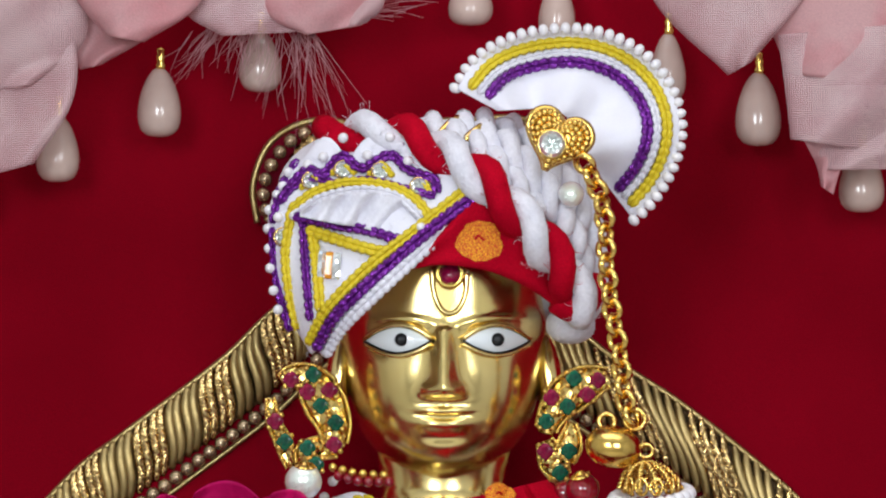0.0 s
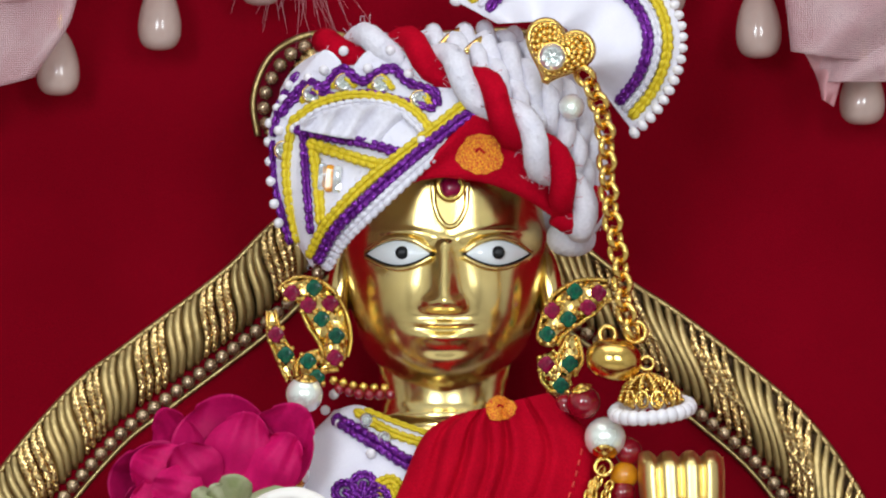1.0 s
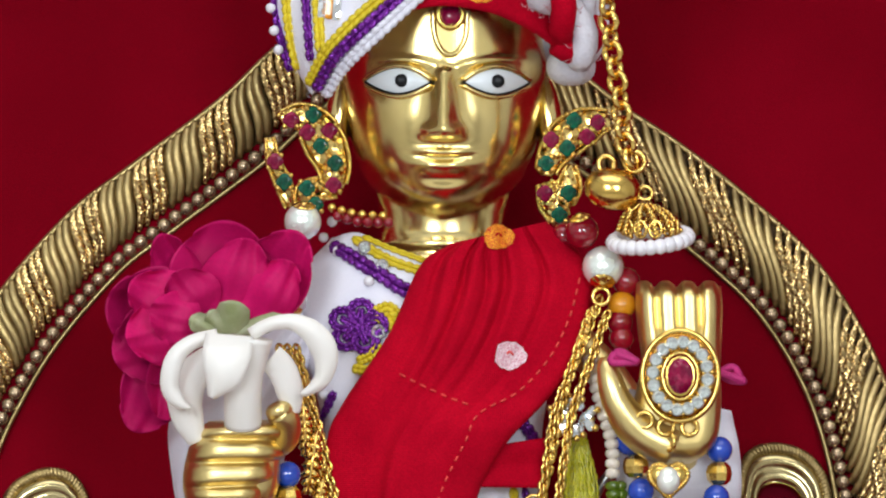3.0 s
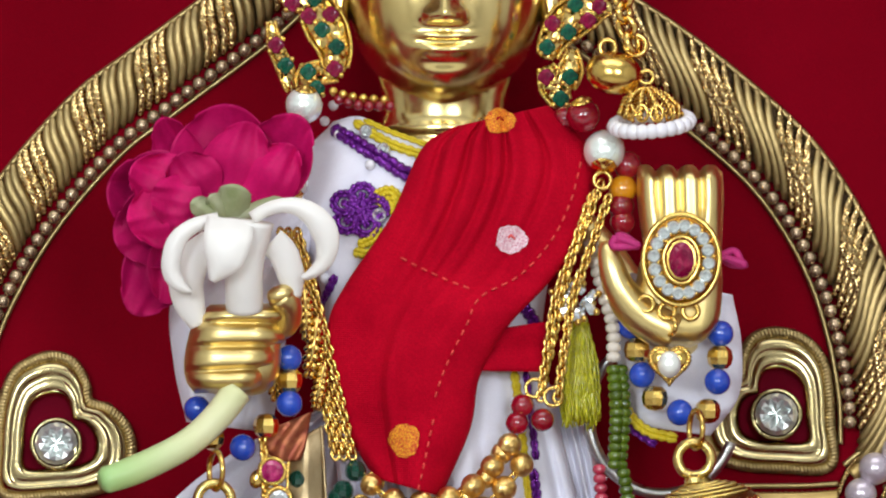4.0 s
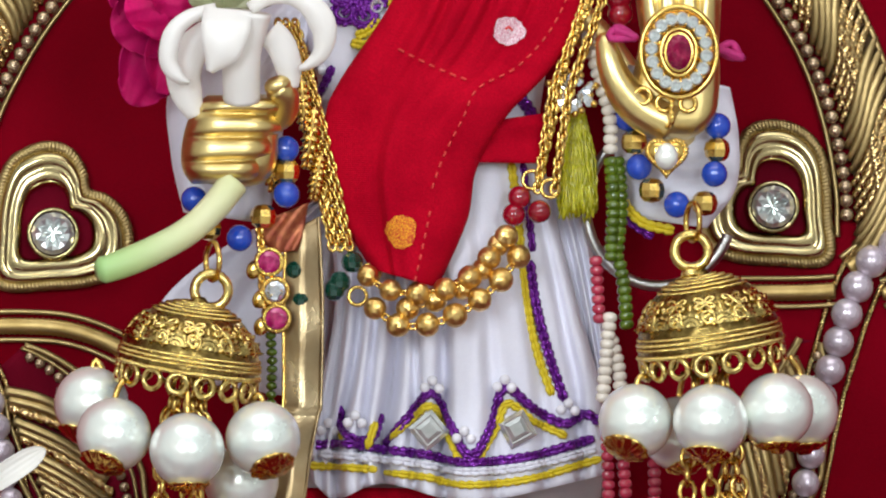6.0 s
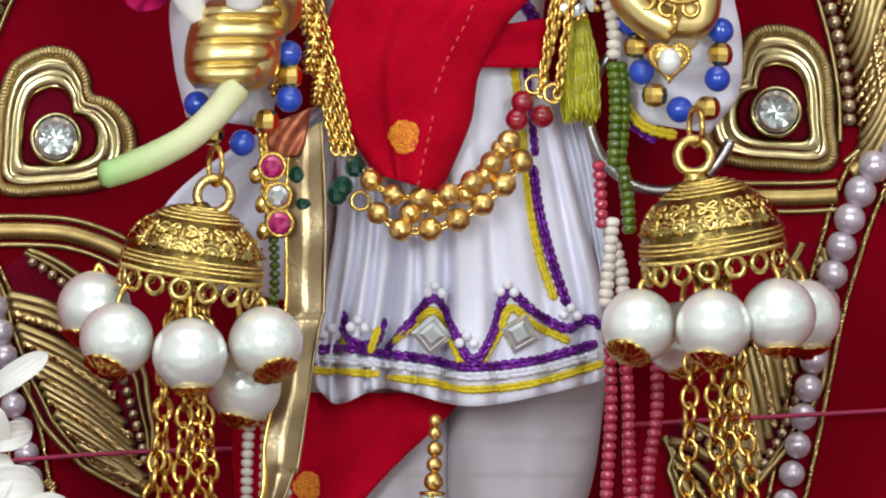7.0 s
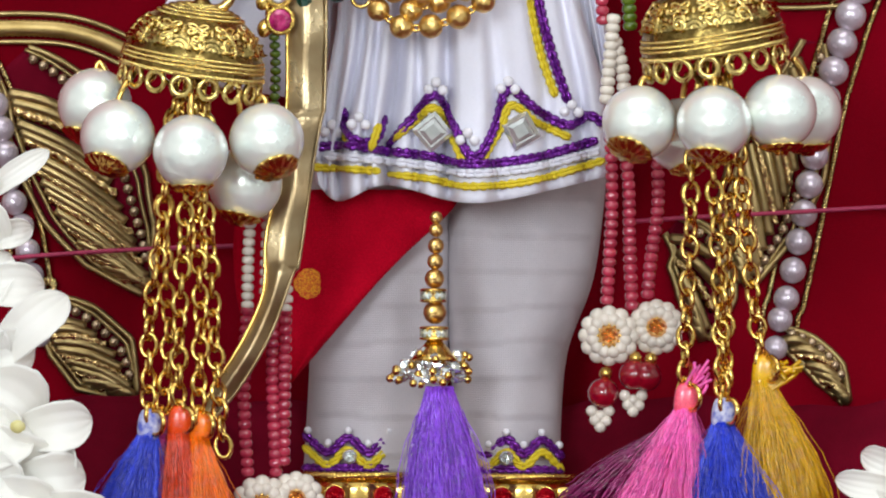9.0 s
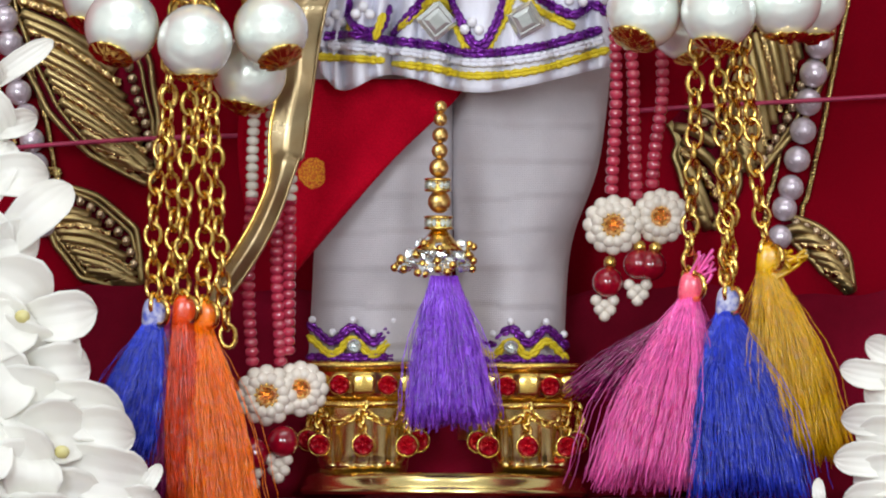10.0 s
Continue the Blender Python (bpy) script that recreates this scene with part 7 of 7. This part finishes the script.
def net_material():
    """Open gauze: fine threads with see-through gaps."""
    m = material("pink_gauze", (0.64, 0.40, 0.42), 0.35, second=(0.72, 0.52, 0.53), scale=120, fine=3500, bump=0.1, sheen=0.3, through=0.25)
    nt = m.node_tree
    co = nt.nodes.new("ShaderNodeTexCoord")
    fac = []
    for axis in ("X", "Z"):
        w = nt.nodes.new("ShaderNodeTexWave")
        w.bands_direction = axis
        w.inputs["Scale"].default_value, w.inputs["Distortion"].default_value, w.inputs["Detail Scale"].default_value = 820, 3.2, 1.2
        nt.links.new(co.outputs["Object"], w.inputs["Vector"])
        fac.append(w.outputs["Fac"])
    mx = nt.nodes.new("ShaderNodeMath")
    mx.operation = "MAXIMUM"
    nt.links.new(fac[0], mx.inputs[0])
    nt.links.new(fac[1], mx.inputs[1])
    rg = nt.nodes.new("ShaderNodeMapRange")
    rg.inputs[1].default_value, rg.inputs[2].default_value, rg.inputs[3].default_value = 0.38, 0.9, 0.10
    nt.links.new(mx.outputs[0], rg.inputs[0])
    outn = nt.nodes["Material Output"]
    old = outn.inputs[0].links[0].from_socket
    clear = nt.nodes.new("ShaderNodeBsdfTransparent")
    ms = nt.nodes.new("ShaderNodeMixShader")
    nt.links.new(rg.outputs[0], ms.inputs[0])
    nt.links.new(clear.outputs[0], ms.inputs[1])
    nt.links.new(old, ms.inputs[2])
    nt.links.new(ms.outputs[0], outn.inputs[0])
    return m


GAUZE = net_material()
garland = thing("organza_garland", (784, -60, 220), "pink organza flower garland hanging above the figure", "garland")


def organza(path_a, path_b, bulge, mat, seed, label=""):
    q = random.Random(seed)
    p1, p2 = q.uniform(0, 6), q.uniform(0, 6)
    part("petal", Geo().add(sheet(between(path_a, path_b, bulge, lambda s, t: 12 * np.sin(t * 4 + p1 + s * 3) + 6 * np.sin(s * 7 + p2 + t * 3) + 1.6 * np.sin(t * 15 + s * 9 + p1)), 30, 34, 2.5)), mat, garland, label)


organza([(-80, -60, 200), (-80, 150, 220), (-60, 320, 220)], [(58, -63, 230), (129, 58, 260), (127, 178, 250), (59, 289, 230)], 20, GAUZE, 1)
organza([(-60, -80, 240), (-60, 60, 240), (-20, 160, 240)], [(148, -83, 250), (149, 68, 250), (59, 148, 240)], 30, GAUZE, 2)
organza([(90, -120, 260), (130, -10, 290), (185, 62, 285)], [(419, -123, 260), (349, 8, 285), (254, 73, 280)], 40, ORGANZA, 3)
organza([(60, -100, 220), (120, 40, 225), (140, 122, 225)], [(299, -103, 220), (269, 48, 225), (179, 113, 225)], 10, ORGANZA, 4)
organza([(300, -120, 230), (320, 10, 240), (390, 62, 240)], [(640, -123, 230), (610, -2, 240), (559, 53, 240)], 20, GAUZE, 5)
organza([(420, -100, 240), (470, 20, 250), (540, 60, 250)], [(700, -103, 240), (665, 8, 250), (640, 43, 250)], 20, ORGANZA, 6)
organza([(560, -100, 230), (570, -10, 240), (600, 45, 240)], [(700, -103, 230), (680, 3, 240), (648, 40, 240)], 10, GAUZE, 7)
organza([(1120, -120, 240), (1165, 10, 250), (1290, 132, 250)], [(1482, -123, 240), (1422, -2, 250), (1331, 108, 250)], 30, GAUZE, 8)
organza([(1300, -120, 230), (1360, 40, 240), (1400, 130, 235)], [(1642, -123, 230), (1622, 58, 240), (1562, 148, 235)], 25, ORGANZA, 9)
organza([(1378, 60, 260), (1392, 170, 262), (1400, 245, 258)], [(1622, 38, 260), (1602, 168, 262), (1561, 269, 255)], 22, GAUZE, 10)
organza([(1440, 150, 240), (1440, 240, 242), (1455, 300, 240)], [(1642, 148, 240), (1631, 249, 242), (1591, 299, 240)], 15, GAUZE, 11)
organza([(1420, 240, 246), (1445, 290, 246), (1455, 330, 244)], [(1501, 239, 246), (1491, 289, 246), (1476, 344, 244)], 5, ORGANZA, 12)
g = Geo()
for k in range(120):  # soft feather barbs in loose clumps
    cu, cv, lean, long = rnd.choice(((375, 50, -0.5, 110), (450, 52, -0.25, 95), (520, 50, 0.05, 170), (545, 52, 0.2, 150), (640, 18, 2.2, 120), (430, 55, -0.1, 60)))
    u0, v0 = cu + rnd.gauss(0, 16), cv + rnd.gauss(0, 5)
    ln = long * rnd.uniform(0.4, 1.35)
    a = lean + rnd.gauss(0, 0.28)
    e = (u0 + ln * math.sin(a), v0 + ln * math.cos(a) * (0.35 if lean > 1 else 1) + (20 if lean > 1 else 0), 185 + rnd.gauss(0, 14))
    m = ((u0 + e[0]) / 2 + rnd.gauss(0, 6), (v0 + e[1]) / 2 + rnd.gauss(0, 5), 195)
    line = curve([(u0, v0, 190), m, e], 14)
    g.add(tube(line, np.linspace(0.9, 0.3, len(line)), 3))
FEATHER = material("pale_pink_feather", (0.72, 0.42, 0.44), 0.6, bump=0.0, through=0.3)
tagged(part("feather", g, FEATHER, garland, "pale pink feather barbs"), kind="stuff")

for u, v, ru, rv in ((281, 180, 39, 62), (101, 262, 39, 60), (460, 108, 38, 54), (833, 0, 40, 44), (986, 18, 33, 50), (1183, 118, 32, 62), (1343, 192, 41, 66), (1526, 318, 41, 58), (-60, 320, 38, 60), (1660, 330, 38, 60)):
    ob = thing("pearl_drop", (u, v - rv, 130), "cream teardrop pearl hanging from the pink garland", "pearl drop", "pearl drops")
    prof = [(ru * (math.sin(x) ** 0.75) * (0.36 + 0.64 * (x / math.pi)), -rv * math.cos(x)) for x in np.linspace(0.05, math.pi - 0.03, 18)]
    wide = max(p[0] for p in prof)
    body = part("drop", Geo().add(lathe((u, v, 120), [(p[0] * ru / wide, p[1]) for p in prof], 28)), DROP, ob)
    part("gold_tip", Geo().add(lathe((u + 2, v - rv - 2, 120), [(4, -34), (9, -30), (7, -22), (10, -16), (7, -9), (11, -2), (9, 5)], 12)), GOLD, body)

# ---- white flowers at the foot ----
BLOOM = material("creamy_white_petal", (0.98, 0.96, 0.90), 0.4, second=(0.97, 0.945, 0.87), scale=60, fine=1200, bump=0.12, through=0.3)
HEARTY = material("pale_yellow_throat", (0.68, 0.60, 0.22), 0.5, second=(0.6, 0.55, 0.3), scale=200, bump=0.1)


def strap_petal(base, tip, width, seed):
    """A waxy strap petal: narrow foot, broad blade, blunt tip that bends back, hollowed along the middle."""
    b, t = np.array(base, float), np.array(tip, float)
    q = random.Random(seed)
    way_out = t - b
    side = np.array([-way_out[1], way_out[0], 0]) / max(1e-6, np.hypot(way_out[0], way_out[1]))
    bow, twist_by, back = q.gauss(0, 0.05), q.uniform(-0.35, 0.35), q.uniform(20, 45)
    def fn(s, r):
        x = 2 * s - 1
        half = width / 2 * np.interp(r, [0, 0.12, 0.35, 0.6, 0.8, 0.9, 0.96, 1], [0.40, 0.55, 0.86, 1.0, 0.92, 0.72, 0.46, 0.12])
        bend = bow * np.sin(np.pi * r) * np.linalg.norm(way_out)
        pos = [b[j] + way_out[j] * r + side[j] * (x * half + bend) for j in range(2)]
        d = b[2] + way_out[2] * r + 34 * np.sin(np.pi * r * 0.9) - back * r ** 5 + half * (0.38 * x ** 2 + twist_by * x * r) + 1.5 * np.sin(14 * x + seed) * r
        return pos[0], pos[1], d
    return sheet(fn, 17, 26, 7)


def floret(c, petals, throat, label):
    ob = thing("white_floret", c, label, "flower", "white florets")
    for k, (base, tip, w) in enumerate(petals):
        part("petal", Geo().add(strap_petal((*base, c[2] - 20 + 9 * k), (*tip, c[2] + 9 * k), w, k + int(abs(c[0])) * 7)), BLOOM, ob)
    if throat:
        part("throat", Geo().add(blob((c[0], c[1], c[2] + 60), (14, 12, 10), 2, 12, 8)), HEARTY, ob)
    return ob


LABEL = "creamy white tuberose floret heaped in a garland at the foot"
floret((-20, 1954, 820), [((-40, 2000), (66, 1972), 52), ((-50, 1935), (93, 1835), 44), ((-71, 1905), (12, 2014), 80), ((-61, 1825), (-10, 1924), 70)], 0, LABEL)
floret((-19, 2105, 850), [((-69, 2195), (20, 2014), 90), ((-59, 2085), (87, 2072), 82), ((-38, 2235), (35, 2164), 60), ((-59, 2125), (-3, 2235), 100)], 0, LABEL)
floret((22, 2215, 880), [((-39, 2205), (71, 2184), 90), ((-8, 2225), (127, 2091), 84), ((-38, 2245), (82, 2324), 130), ((-48, 2285), (33, 2375), 110)], 0, LABEL)
floret((42, 2325, 905), [((120, 2324), (129, 2426), 50), ((22, 2335), (174, 2311), 92), ((-48, 2325), (99, 2404), 120), ((-57, 2406), (62, 2324), 110), ((-37, 2365), (23, 2465), 120)], 1, LABEL)
floret((63, 2465, 930), [((23, 2425), (163, 2414), 110), ((33, 2485), (226, 2504), 110), ((-37, 2446), (114, 2495), 130), ((-47, 2506), (43, 2405), 120)], 0, LABEL)
floret((114, 2565, 950), [((94, 2535), (244, 2534), 96), ((84, 2565), (267, 2614), 110), ((14, 2556), (164, 2524), 120), ((24, 2626), (185, 2665), 130), ((-36, 2546), (85, 2625), 140)], 1, LABEL)
floret((25, 2646, 990), [((-56, 2627), (94, 2595), 130), ((-35, 2687), (145, 2695), 140), ((45, 2666), (64, 2565), 110), ((-86, 2587), (14, 2526), 120)], 0, LABEL)
floret((235, 2644, 940), [((245, 2664), (289, 2585), 30), ((185, 2665), (295, 2664), 80)], 0, LABEL)
floret((1596, 2401, 840), [((1626, 2390), (1537, 2357), 52), ((1631, 2419), (1492, 2404), 54), ((1647, 2471), (1536, 2441), 70)], 0, LABEL)
floret((1607, 2511, 880), [((1637, 2491), (1495, 2494), 62), ((1647, 2541), (1522, 2522), 80), ((1638, 2581), (1483, 2564), 66)], 0, LABEL)
floret((1598, 2622, 910), [((1648, 2601), (1518, 2602), 80), ((1649, 2641), (1498, 2643), 80), ((1468, 2673), (1455, 2599), 24), ((1609, 2682), (1529, 2673), 80)], 0, LABEL)
